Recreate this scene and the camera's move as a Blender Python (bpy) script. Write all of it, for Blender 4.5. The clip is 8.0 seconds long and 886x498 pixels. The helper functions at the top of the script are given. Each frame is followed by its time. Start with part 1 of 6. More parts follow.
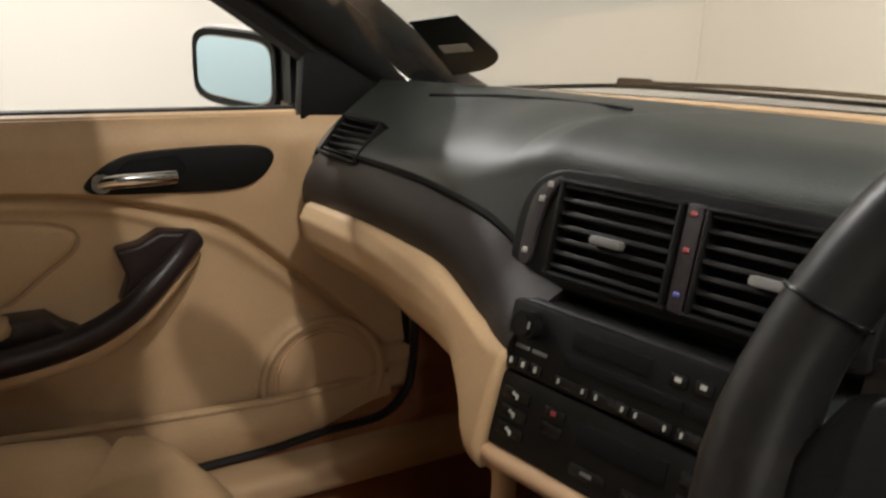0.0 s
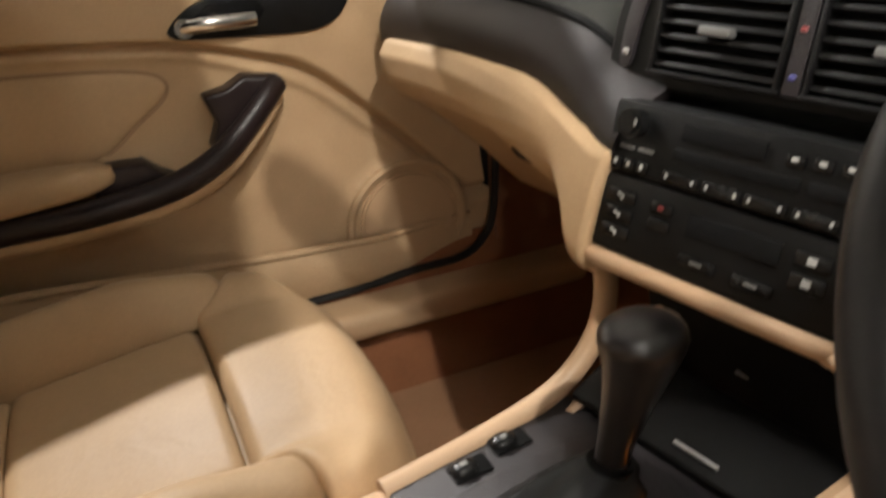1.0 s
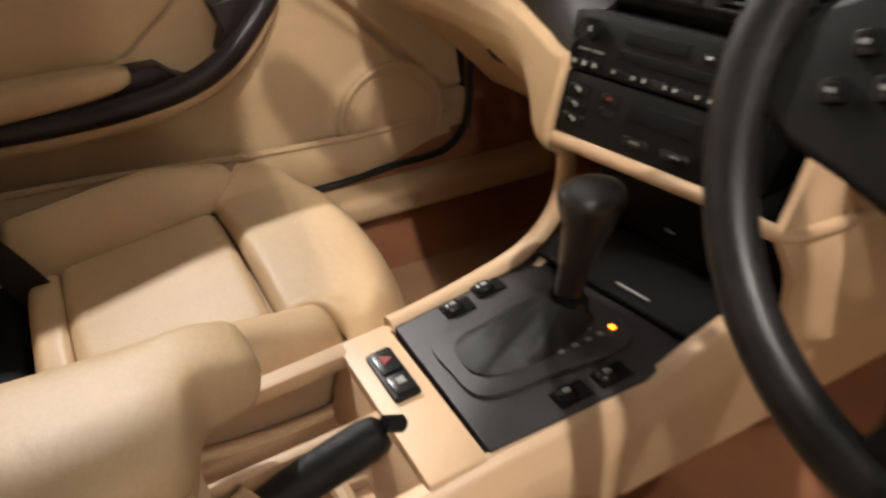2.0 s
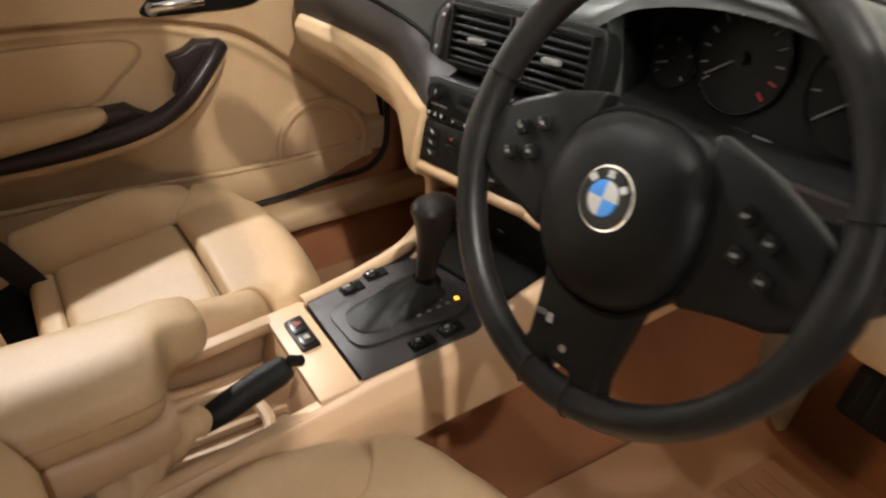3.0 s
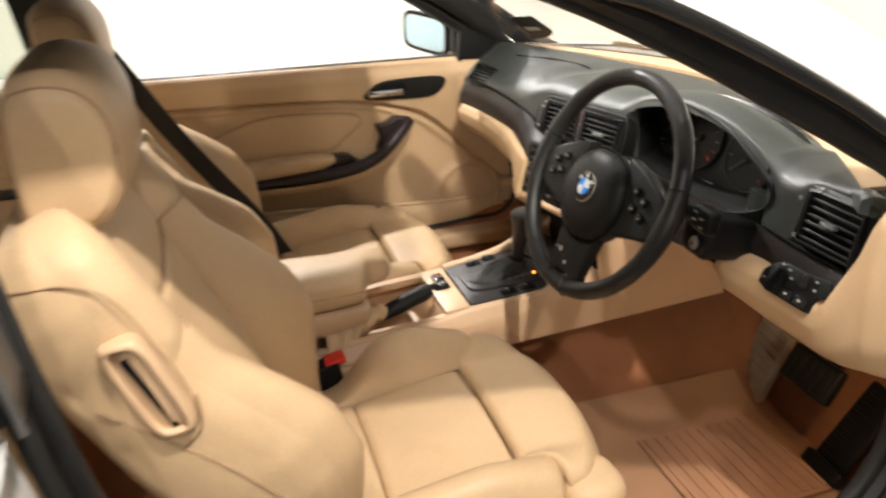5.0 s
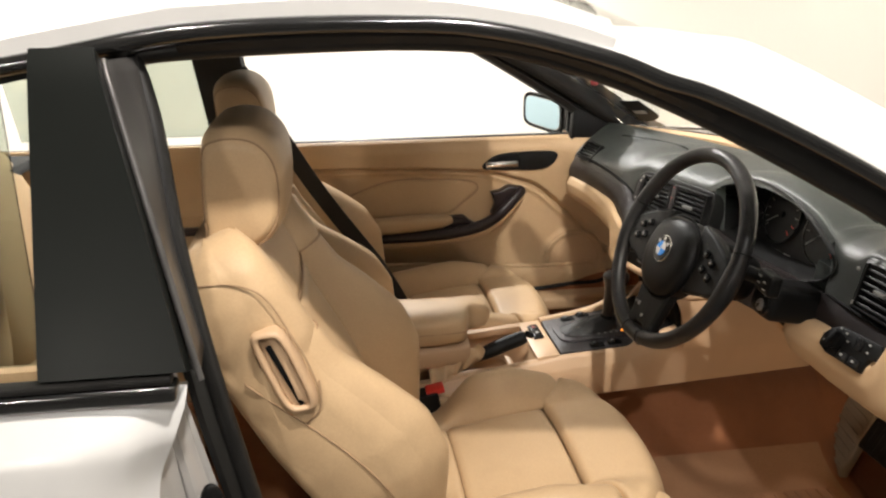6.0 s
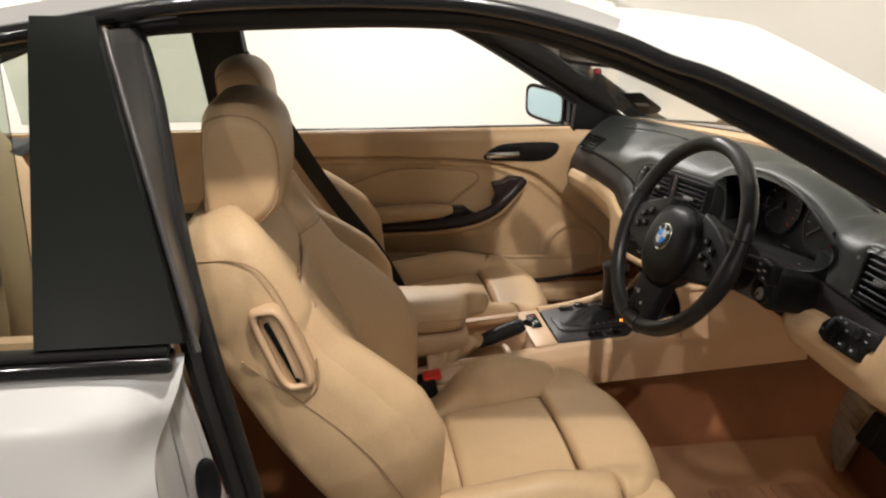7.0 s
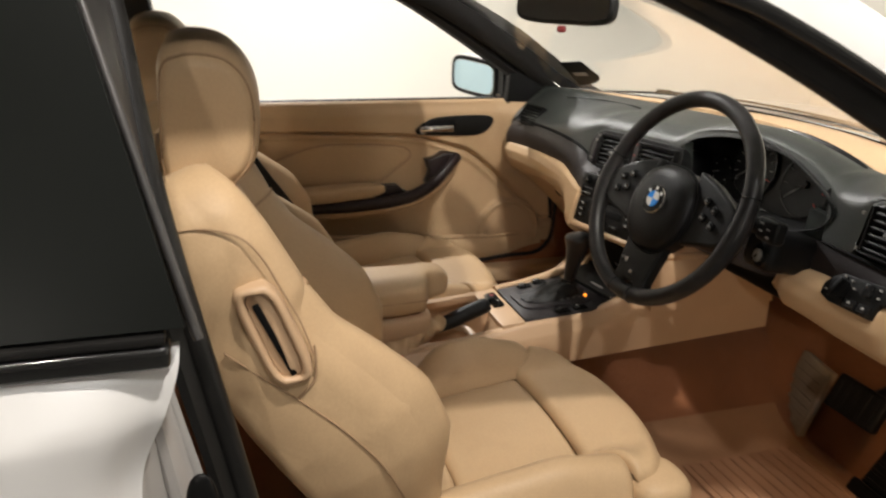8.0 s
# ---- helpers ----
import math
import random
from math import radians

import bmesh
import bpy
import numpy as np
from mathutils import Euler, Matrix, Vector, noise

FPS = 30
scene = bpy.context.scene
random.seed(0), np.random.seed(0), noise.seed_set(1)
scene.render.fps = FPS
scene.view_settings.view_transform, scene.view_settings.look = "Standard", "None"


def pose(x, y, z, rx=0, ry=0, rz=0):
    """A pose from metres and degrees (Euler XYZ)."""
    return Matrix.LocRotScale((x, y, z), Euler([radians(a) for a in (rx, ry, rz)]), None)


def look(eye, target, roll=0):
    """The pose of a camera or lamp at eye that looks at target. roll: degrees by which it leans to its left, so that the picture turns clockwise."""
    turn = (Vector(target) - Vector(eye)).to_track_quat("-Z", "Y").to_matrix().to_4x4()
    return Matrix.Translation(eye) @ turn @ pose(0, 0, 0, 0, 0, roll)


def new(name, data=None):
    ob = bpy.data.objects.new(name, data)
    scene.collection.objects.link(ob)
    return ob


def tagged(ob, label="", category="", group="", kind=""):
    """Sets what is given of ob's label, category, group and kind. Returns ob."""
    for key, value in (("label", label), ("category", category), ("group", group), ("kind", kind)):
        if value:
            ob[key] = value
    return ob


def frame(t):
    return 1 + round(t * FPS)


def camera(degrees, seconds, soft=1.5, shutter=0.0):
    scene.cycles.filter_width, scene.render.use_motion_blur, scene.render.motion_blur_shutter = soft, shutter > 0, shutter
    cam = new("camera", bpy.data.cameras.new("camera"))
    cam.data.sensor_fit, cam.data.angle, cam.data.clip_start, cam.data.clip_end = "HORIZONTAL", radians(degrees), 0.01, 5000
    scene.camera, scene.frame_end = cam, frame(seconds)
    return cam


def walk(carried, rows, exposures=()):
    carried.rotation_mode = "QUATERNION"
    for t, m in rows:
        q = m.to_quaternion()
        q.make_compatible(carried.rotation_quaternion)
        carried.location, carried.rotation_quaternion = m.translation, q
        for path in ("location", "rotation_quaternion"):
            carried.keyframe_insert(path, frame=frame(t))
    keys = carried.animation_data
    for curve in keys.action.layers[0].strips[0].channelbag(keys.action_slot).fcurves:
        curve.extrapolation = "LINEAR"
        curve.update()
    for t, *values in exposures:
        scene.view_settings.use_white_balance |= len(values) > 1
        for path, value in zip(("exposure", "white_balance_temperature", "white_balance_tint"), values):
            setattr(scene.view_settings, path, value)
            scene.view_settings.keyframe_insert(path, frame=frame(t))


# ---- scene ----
cam = camera(60.0, 8.0, soft=2.2, shutter=0.5)
PATH = [
    (0, (0.322, -0.18, 1.017), (-1.353, 0.767, 0.472), 1.6),
    (0.5, (0.329, -0.2, 1.023), (-1.337, 0.669, 0.337), -0.2),
    (1, (0.328, -0.222, 0.974), (-1.313, 0.537, 0.119), -2.3),
    (1.5, (0.349, -0.258, 0.965), (-1.251, 0.432, -0.018), -1.9),
    (2, (0.445, -0.303, 1.017), (-1.059, 0.473, -0.049), -1.6),
    (2.2, (0.49, -0.31, 1.042), (-0.987, 0.514, -0.025), -2.0),
    (3.3, (0.821, -0.353, 1.197), (-0.652, 0.497, 0.147), -1.2),
    (3.5, (0.889, -0.366, 1.213), (-0.61, 0.45, 0.171), -0.5),
    (4, (1.036, -0.417, 1.234), (-0.487, 0.409, 0.235), -2.1),
    (4.5, (1.205, -0.494, 1.28), (-0.395, 0.295, 0.378), -0.8),
    (5, (1.365, -0.548, 1.308), (-0.371, 0.005, 0.483), -1.2),
    (5.2, (1.429, -0.558, 1.316), (-0.351, -0.105, 0.529), -0.4),
    (6.3, (1.592, -0.555, 1.334), (-0.291, -0.306, 0.711), -0.6),
    (6.5, (1.595, -0.554, 1.329), (-0.284, -0.3, 0.693), -0.2),
    (7, (1.58, -0.557, 1.31), (-0.295, -0.291, 0.667), 0.4),
    (7.5, (1.528, -0.573, 1.283), (-0.343, -0.265, 0.648), -0.3),
    (8, (1.421, -0.697, 1.225), (-0.379, -0.12, 0.572), 1.6),
]
EXPOSURES = [(0.0, -1.28), (0.5, -1.0), (1.0, -0.65), (1.5, -0.45), (2.0, -0.47), (3.5, -0.2), (4.0, -0.03), (4.5, -0.05), (5.0, -0.15), (6.5, -0.64), (7.0, -0.80), (8.0, -0.86)]
walk(cam, [(t, look(eye, target, roll)) for t, eye, target, roll in PATH], EXPOSURES)

# ==== BODY ====
# ---- world and lights ----
world = bpy.data.worlds.new("room_world")
scene.world = world
world.use_nodes = True
world.node_tree.nodes["Background"].inputs[0].default_value = (1.0, 0.95, 0.88, 1)
world.node_tree.nodes["Background"].inputs[1].default_value = 0.01


def area_lamp(name, eye, target, power, sx, sy, colour):
    d = bpy.data.lights.new(name, "AREA")
    d.shape, d.size, d.size_y, d.energy, d.color = "RECTANGLE", sx, sy, power, colour
    ob = new(name, d)
    ob.matrix_world = look(eye, target)
    return ob


WARM = (1.0, 0.93, 0.845)
COOL = (1.0, 0.965, 0.93)
LAMPS = [("lamp_near", (1.30, -0.17, 2.55), (0.1, -0.1, 0.5), 58, 0.05, 0.05, WARM),
         ("lamp_high", (1.46, -0.99, 2.80), (0.2, -0.1, 0.5), 23, 0.05, 0.05, WARM),
         ("lamp_passenger", (-2.10, -0.45, 2.44), (-0.2, -0.15, 0.5), 115, 0.06, 0.06, COOL),
         ("lamp_door", (2.50, -0.30, 2.75), (0.0, -0.2, 0.6), 28, 0.06, 0.06, COOL),
         ("lamp_side", (4.2, -1.9, 2.05), (0.0, 0.2, 0.5), 34, 0.10, 0.10, WARM),
         # Unseen two metre fill over the car, added for soft general brightness.
         ("fill_overhead", (0.0, -0.2, 2.86), (0.0, -0.2, 0.0), 5, 2.0, 2.0, WARM),
         ("lamp_far", (-2.0, 0.5, 2.86), (-2.0, 0.5, 0.0), 8, 1.6, 3.0, WARM),
         ("lamp_footwell", (0.575, 0.410, 0.640), (0.33, 0.50, 0.30), 0.65, 0.05, 0.03, (1.0, 0.66, 0.36)),
         # The last four are unseen and added only to brighten the walls.
         ("wall_wash", (-2.0, 0.0, 2.6), (-3.2, 0.0, 1.9), 118, 0.5, 3.6, WARM),
         ("front_wash", (0.2, 2.3, 2.6), (0.2, 3.6, 1.8), 185, 3.0, 0.5, WARM),
         ("rear_wash", (-2.0, -3.0, 2.6), (-3.2, -3.4, 1.9), 150, 0.5, 1.4, WARM),
         ("back_wash", (0.0, -2.9, 2.6), (0.0, -4.2, 1.9), 60, 3.0, 0.5, WARM)]
for nm, eye, tgt, pw, a, b, tone in LAMPS:
    area_lamp(nm, eye, tgt, pw, a, b, tone)

# ---- materials ----


def mat(name, base, rough=0.5, metal=0.0, vary=0.12, scale=6.0, grain=0.0, grain_scale=400.0, bump=0.0, coat=0.0,
        spec=0.5, wear=None, wear_amount=0.0, sheen=0.0):
    """A procedural surface: colour that drifts at two scales, fine grain, and bump."""
    m = bpy.data.materials.new(name)
    m.use_nodes = True
    nt = m.node_tree
    n, l = nt.nodes, nt.links
    b = n["Principled BSDF"]
    co = n.new("ShaderNodeTexCoord")
    big = n.new("ShaderNodeTexNoise")
    big.inputs["Scale"].default_value, big.inputs["Detail"].default_value = scale, 5
    l.new(co.outputs["Object"], big.inputs["Vector"])
    fine = n.new("ShaderNodeTexNoise")
    fine.inputs["Scale"].default_value, fine.inputs["Detail"].default_value = grain_scale, 3
    l.new(co.outputs["Object"], fine.inputs["Vector"])
    ramp = n.new("ShaderNodeValToRGB")
    c0 = [max(0, c * (1 - vary)) for c in base]
    c1 = [min(1, c * (1 + vary)) for c in base]
    ramp.color_ramp.elements[0].position, ramp.color_ramp.elements[1].position = 0.3, 0.7
    ramp.color_ramp.elements[0].color, ramp.color_ramp.elements[1].color = (*c0, 1), (*c1, 1)
    l.new(big.outputs["Fac"], ramp.inputs["Fac"])
    colour = ramp.outputs["Color"]
    if grain:
        mix = n.new("ShaderNodeMix")
        mix.data_type, mix.blend_type = "RGBA", "MULTIPLY"
        gr = n.new("ShaderNodeValToRGB")
        gr.color_ramp.elements[0].position, gr.color_ramp.elements[1].position = 0.35, 0.65
        g = 1 - grain
        gr.color_ramp.elements[0].color = (g, g, g, 1)
        l.new(fine.outputs["Fac"], gr.inputs["Fac"])
        mix.inputs[0].default_value = 1.0
        l.new(colour, mix.inputs[6])
        l.new(gr.outputs["Color"], mix.inputs[7])
        colour = mix.outputs[2]
    if wear:
        wn = n.new("ShaderNodeTexNoise")
        wn.inputs["Scale"].default_value, wn.inputs["Detail"].default_value = scale * 4, 8
        l.new(co.outputs["Object"], wn.inputs["Vector"])
        wr = n.new("ShaderNodeValToRGB")
        wr.color_ramp.elements[0].position, wr.color_ramp.elements[1].position = 0.52, 0.72
        wr.color_ramp.elements[1].color = (wear_amount, wear_amount, wear_amount, 1)
        l.new(wn.outputs["Fac"], wr.inputs["Fac"])
        mx = n.new("ShaderNodeMix")
        mx.data_type = "RGBA"
        l.new(wr.outputs["Color"], mx.inputs[0])
        l.new(colour, mx.inputs[6])
        mx.inputs[7].default_value = (*wear, 1)
        colour = mx.outputs[2]
    l.new(colour, b.inputs["Base Color"])
    rr = n.new("ShaderNodeMapRange")
    rr.inputs["To Min"].default_value, rr.inputs["To Max"].default_value = max(0.02, rough - 0.08), min(1, rough + 0.08)
    l.new(big.outputs["Fac"], rr.inputs["Value"])
    l.new(rr.outputs["Result"], b.inputs["Roughness"])
    b.inputs["Metallic"].default_value = metal
    b.inputs["Coat Weight"].default_value = coat
    b.inputs["Specular IOR Level"].default_value = spec
    b.inputs["Sheen Weight"].default_value = sheen
    if bump:
        bp = n.new("ShaderNodeBump")
        bp.inputs["Strength"].default_value, bp.inputs["Distance"].default_value = bump, 0.002
        l.new(fine.outputs["Fac"], bp.inputs["Height"])
        l.new(bp.outputs["Normal"], b.inputs["Normal"])
    return m


def leather(name, base, rough=0.5, crease=0.35):
    """Leather: pebbled grain from cells, soft creases, faint soiling."""
    m = mat(name, base, rough, spec=0.32, vary=0.07, scale=4.0, grain=0.05, grain_scale=260, wear=[c * 0.80 for c in base], wear_amount=0.35)
    nt = m.node_tree
    n, l = nt.nodes, nt.links
    co = n.new("ShaderNodeTexCoord")
    v = n.new("ShaderNodeTexVoronoi")
    v.feature = "DISTANCE_TO_EDGE"
    v.inputs["Scale"].default_value = 420
    l.new(co.outputs["Object"], v.inputs["Vector"])
    w = n.new("ShaderNodeTexNoise")
    w.inputs["Scale"].default_value, w.inputs["Detail"].default_value, w.inputs["Distortion"].default_value = 18, 3, 0.6
    l.new(co.outputs["Object"], w.inputs["Vector"])
    b1, b2 = n.new("ShaderNodeBump"), n.new("ShaderNodeBump")
    b1.inputs["Strength"].default_value, b1.inputs["Distance"].default_value = 0.25, 0.0006
    b2.inputs["Strength"].default_value, b2.inputs["Distance"].default_value = crease, 0.004
    l.new(v.outputs["Distance"], b1.inputs["Height"])
    l.new(w.outputs["Fac"], b2.inputs["Height"])
    l.new(b2.outputs["Normal"], b1.inputs["Normal"])
    l.new(b1.outputs["Normal"], n["Principled BSDF"].inputs["Normal"])
    return m


def glowing(name, colour, strength):
    m = bpy.data.materials.new(name)
    m.use_nodes = True
    b = m.node_tree.nodes["Principled BSDF"]
    b.inputs["Base Color"].default_value = (*colour, 1)
    b.inputs["Emission Color"].default_value = (*colour, 1)
    b.inputs["Emission Strength"].default_value = strength
    return m


def pane(name, tint):
    """Window glass for a thin slab."""
    m = bpy.data.materials.new(name)
    m.use_nodes = True
    b = m.node_tree.nodes["Principled BSDF"]
    b.inputs["Base Color"].default_value = (*tint, 1)
    b.inputs["Roughness"].default_value = 0.0
    b.inputs["IOR"].default_value = 1.45
    b.inputs["Transmission Weight"].default_value = 1.0
    return m


CREAM = leather("cream_leather", (0.505, 0.348, 0.198), 0.54)
CREAM_SOFT = leather("cream_leather_worn", (0.52, 0.359, 0.207), 0.50, 0.42)
CREAM_PLASTIC = mat("cream_plastic", (0.505, 0.343, 0.198), 0.6, vary=0.05, scale=5, grain=0.06, grain_scale=600, bump=0.12)
TRAY = mat("cream_console_plastic", (0.53, 0.355, 0.215), 0.46, vary=0.06, scale=8, grain=0.04, grain_scale=500, bump=0.05)
DASH = mat("black_dash_plastic", (0.021, 0.025, 0.022), 0.47, vary=0.12, scale=5, grain=0.25, grain_scale=700, bump=0.25, spec=0.6)
BLACK = mat("black_plastic", (0.005, 0.005, 0.005), 0.45, vary=0.15, scale=14, grain=0.15, grain_scale=600, bump=0.1, spec=0.2)
BLACK_GLOSS = mat("black_gloss_plastic", (0.008, 0.008, 0.008), 0.25, vary=0.2, scale=20, bump=0.02, spec=0.3)
# Near-black; in recesses and gaps it holds their shade as colour.
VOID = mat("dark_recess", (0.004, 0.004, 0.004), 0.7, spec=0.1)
TRIM = mat("dark_brown_black_trim", (0.014, 0.010, 0.010), 0.45, vary=0.12, scale=10, grain=0.35, grain_scale=900, bump=0.3, spec=0.3)
PLATE_MAT = mat("dark_satin_selector_plate", (0.026, 0.023, 0.025), 0.42, vary=0.12, scale=10, grain=0.3, grain_scale=900, bump=0.25, spec=0.4)
PULL = mat("dark_brown_handle", (0.020, 0.013, 0.013), 0.36, vary=0.15, scale=9, grain=0.12, grain_scale=700, bump=0.12, spec=0.35)
WHEEL = mat("black_wheel_leather", (0.010, 0.0095, 0.0095), 0.36, vary=0.2, scale=12, grain=0.12, grain_scale=1600, bump=0.06, wear=(0.022, 0.019, 0.018), wear_amount=0.5, spec=0.28)
KNOB = mat("black_knob_leather", (0.011, 0.009, 0.0085), 0.30, vary=0.08, scale=12, grain=0.05, grain_scale=1500, bump=0.05, spec=0.5)
BOOT = leather("black_boot_leather", (0.006, 0.006, 0.006), 0.55, 0.8)
CARPET = mat("tan_carpet", (0.34, 0.138, 0.062), 0.95, vary=0.16, scale=9, grain=0.4, grain_scale=900, bump=0.9, spec=0.1, sheen=0.2)
MAT_RUBBER = mat("tan_mat_pile", (0.37, 0.195, 0.108), 0.85, vary=0.12, scale=7, grain=0.25, grain_scale=700, bump=0.6, spec=0.2)
MAT_DARK = mat("tan_mat_dark_pile", (0.37, 0.205, 0.115), 0.9, vary=0.12, scale=7, grain=0.25, grain_scale=700, bump=0.6, spec=0.15)
RUBBER = mat("black_rubber_seal", (0.010, 0.0095, 0.009), 0.42, vary=0.2, scale=15, bump=0.06, spec=0.3)
GREY_SEAL = mat("grey_pillar_seal", (0.065, 0.062, 0.060), 0.34, metal=0.3, vary=0.2, scale=10, bump=0.05)
PILLAR = mat("dark_grey_pillar_plastic", (0.007, 0.008, 0.007), 0.35, vary=0.1, scale=5, spec=0.10)
PAINT = mat("silver_white_paint", (0.70, 0.69, 0.68), 0.38, metal=0.15, vary=0.02, scale=2, grain=0.04, grain_scale=2500, coat=0.5)
JAMB = mat("silver_jamb_paint", (0.50, 0.48, 0.46), 0.4, metal=0.3, vary=0.05, scale=6, coat=0.4)
CHROME = mat("chrome", (0.80, 0.78, 0.75), 0.12, metal=1.0, vary=0.03)
SATIN = mat("satin_grey_metal", (0.45, 0.44, 0.43), 0.4, metal=0.7, vary=0.06)
HEADLINER = mat("dark_grey_headlining", (0.016, 0.016, 0.016), 0.9, vary=0.1, scale=8, grain=0.3, grain_scale=900, bump=0.4)
WALL = mat("cream_white_wall_paint", (0.82, 0.80, 0.745), 0.85, vary=0.015, scale=0.7, grain=0.015, grain_scale=120, bump=0.05)
WALL_GREY = mat("grey_beige_wall_paint", (0.20, 0.19, 0.17), 0.85, vary=0.03, scale=0.7, bump=0.05)
CEIL = mat("grey_ceiling_paint", (0.25, 0.245, 0.23), 0.9, vary=0.02, scale=1)
CONCRETE = mat("grey_floor_paint", (0.14, 0.135, 0.125), 0.4, vary=0.08, scale=1.5, grain=0.1, grain_scale=60)
MARK = mat("grey_print", (0.22, 0.215, 0.20), 0.5, vary=0.05)
STITCH = mat("tan_stitching", (0.34, 0.22, 0.125), 0.8, vary=0.1)
WHITE = mat("white_print", (0.40, 0.40, 0.38), 0.5, vary=0.02)
RED = mat("red_plastic", (0.65, 0.03, 0.02), 0.35, vary=0.05)
BLUE = mat("blue_enamel", (0.03, 0.19, 0.55), 0.2, vary=0.03)
BELT = mat("black_belt_webbing", (0.012, 0.012, 0.013), 0.75, vary=0.1, scale=30, grain=0.3, grain_scale=1200, bump=0.5)
PAD = mat("grey_ribbed_footrest", (0.36, 0.30, 0.22), 0.7, vary=0.1, scale=12, bump=0.2)
STICKER = mat("dark_windscreen_permit", (0.012, 0.014, 0.013), 0.4, vary=0.2, scale=20, spec=0.25)
BLACKPAINT = mat("black_gloss_trim", (0.010, 0.010, 0.010), 0.16, vary=0.1, scale=6, coat=0.5)
AMBER = glowing("amber_indicator", (1.0, 0.28, 0.02), 6.0)
FOOT_GLOW = glowing("warm_lamp_lens", (1.0, 0.66, 0.36), 4.0)
GLASS = pane("window_glass", (0.97, 0.98, 0.96))
TINT = pane("quarter_window_glass", (0.55, 0.61, 0.55))
MIRROR = bpy.data.materials.new("blue_tinted_mirror")
MIRROR.use_nodes = True
MIRROR.node_tree.nodes["Principled BSDF"].inputs["Base Color"].default_value = (0.56, 0.78, 0.94, 1)
MIRROR.node_tree.nodes["Principled BSDF"].inputs["Metallic"].default_value = 1.0
MIRROR.node_tree.nodes["Principled BSDF"].inputs["Roughness"].default_value = 0.03

# ---- mesh helpers ----


def thing(name, place, label, category, group="", kind=""):
    ob = new(name)
    ob.empty_display_size = 0.05
    ob.location = place
    ob["at"] = [float(c) for c in place]
    return tagged(ob, label, category, group, kind)


def part(name, geo, material, parent=None, label="", angle=40):
    """Links a bmesh, or (vertices, faces), as one mesh object under a thing or a part."""
    me = bpy.data.meshes.new(name)
    if isinstance(geo, tuple):
        me.from_pydata([tuple(v) for v in geo[0]], [], geo[1])
    else:
        geo.to_mesh(me)
        geo.free()
    me.materials.append(material)
    me.polygons.foreach_set("use_smooth", [True] * len(me.polygons))
    if angle < 180:
        me.set_sharp_from_angle(angle=radians(angle))
    me.update()
    ob = new(name, me)
    if parent is not None:
        ob.parent = parent
        if parent.data is None:
            ob.matrix_parent_inverse = Matrix.Translation(parent.location).inverted()
    if label:
        ob["label"] = label
    return ob


def spline(pts, n=24, closed=False):
    """A smooth curve through the points."""
    p = [Vector(q) for q in pts]
    k = len(p)
    out = []
    spans = k if closed else k - 1
    for i in range(spans):
        p0, p1 = p[(i - 1) % k] if (closed or i) else p[0], p[i]
        p2 = p[(i + 1) % k]
        p3 = p[(i + 2) % k] if (closed or i + 2 < k) else p[-1]
        m = max(2, round(n / spans))
        for j in range(m):
            t = j / m
            out.append(0.5 * ((2 * p1) + (p2 - p0) * t + (2 * p0 - 5 * p1 + 4 * p2 - p3) * t * t + (3 * p1 - p0 - 3 * p2 + p3) * t ** 3))
    if not closed:
        out.append(p[-1])
    return out


def skin(rings, close_ring=True, caps=True, close_path=False):
    """Faces between rings of equal count."""
    v, f = [], []
    n = len(rings[0])
    for r in rings:
        v += [tuple(q) for q in r]
    m = len(rings)
    for i in range(m if close_path else m - 1):
        a, b = i * n, ((i + 1) % m) * n
        for j in range(n if close_ring else n - 1):
            k = (j + 1) % n
            f.append((a + j, a + k, b + k, b + j))
    if caps and not close_path and close_ring:
        f.append(tuple(range(n - 1, -1, -1)))
        f.append(tuple(range((m - 1) * n, m * n)))
    return v, f


def tube(pts, r, n=10, closed=False, flat=1.0, up=(0, 0, 1), caps=True):
    """A bar along points; r: radius, or one per point; flat: its height over its width, with its height along up."""
    p = [Vector(q) for q in pts]
    rings = []
    for i, q in enumerate(p):
        a = p[i - 1] if (i or closed) else p[0]
        b = p[(i + 1) % len(p)] if (i + 1 < len(p) or closed) else p[-1]
        t = (b - a).normalized()
        s = t.cross(Vector(up))
        s = s.normalized() if s.length > 1e-4 else Vector((1, 0, 0))
        w = s.cross(t).normalized()
        rad = r[i] if isinstance(r, (list, tuple)) else r
        rings.append([q + s * rad * math.cos(2 * math.pi * k / n) + w * rad * flat * math.sin(2 * math.pi * k / n) for k in range(n)])
    return skin(rings, True, caps, closed)


def surf(fn, us, vs):
    v = [tuple(fn(a, b)) for b in vs for a in us]
    n = len(us)
    f = [(j * n + i, j * n + i + 1, (j + 1) * n + i + 1, (j + 1) * n + i) for j in range(len(vs) - 1) for i in range(n - 1)]
    return v, f


def to_bm(geo):
    bm = bmesh.new()
    vs = [bm.verts.new(v) for v in geo[0]]
    for q in geo[1]:
        try:
            bm.faces.new([vs[i] for i in q])
        except ValueError:
            pass
    bm.normal_update()
    return bm


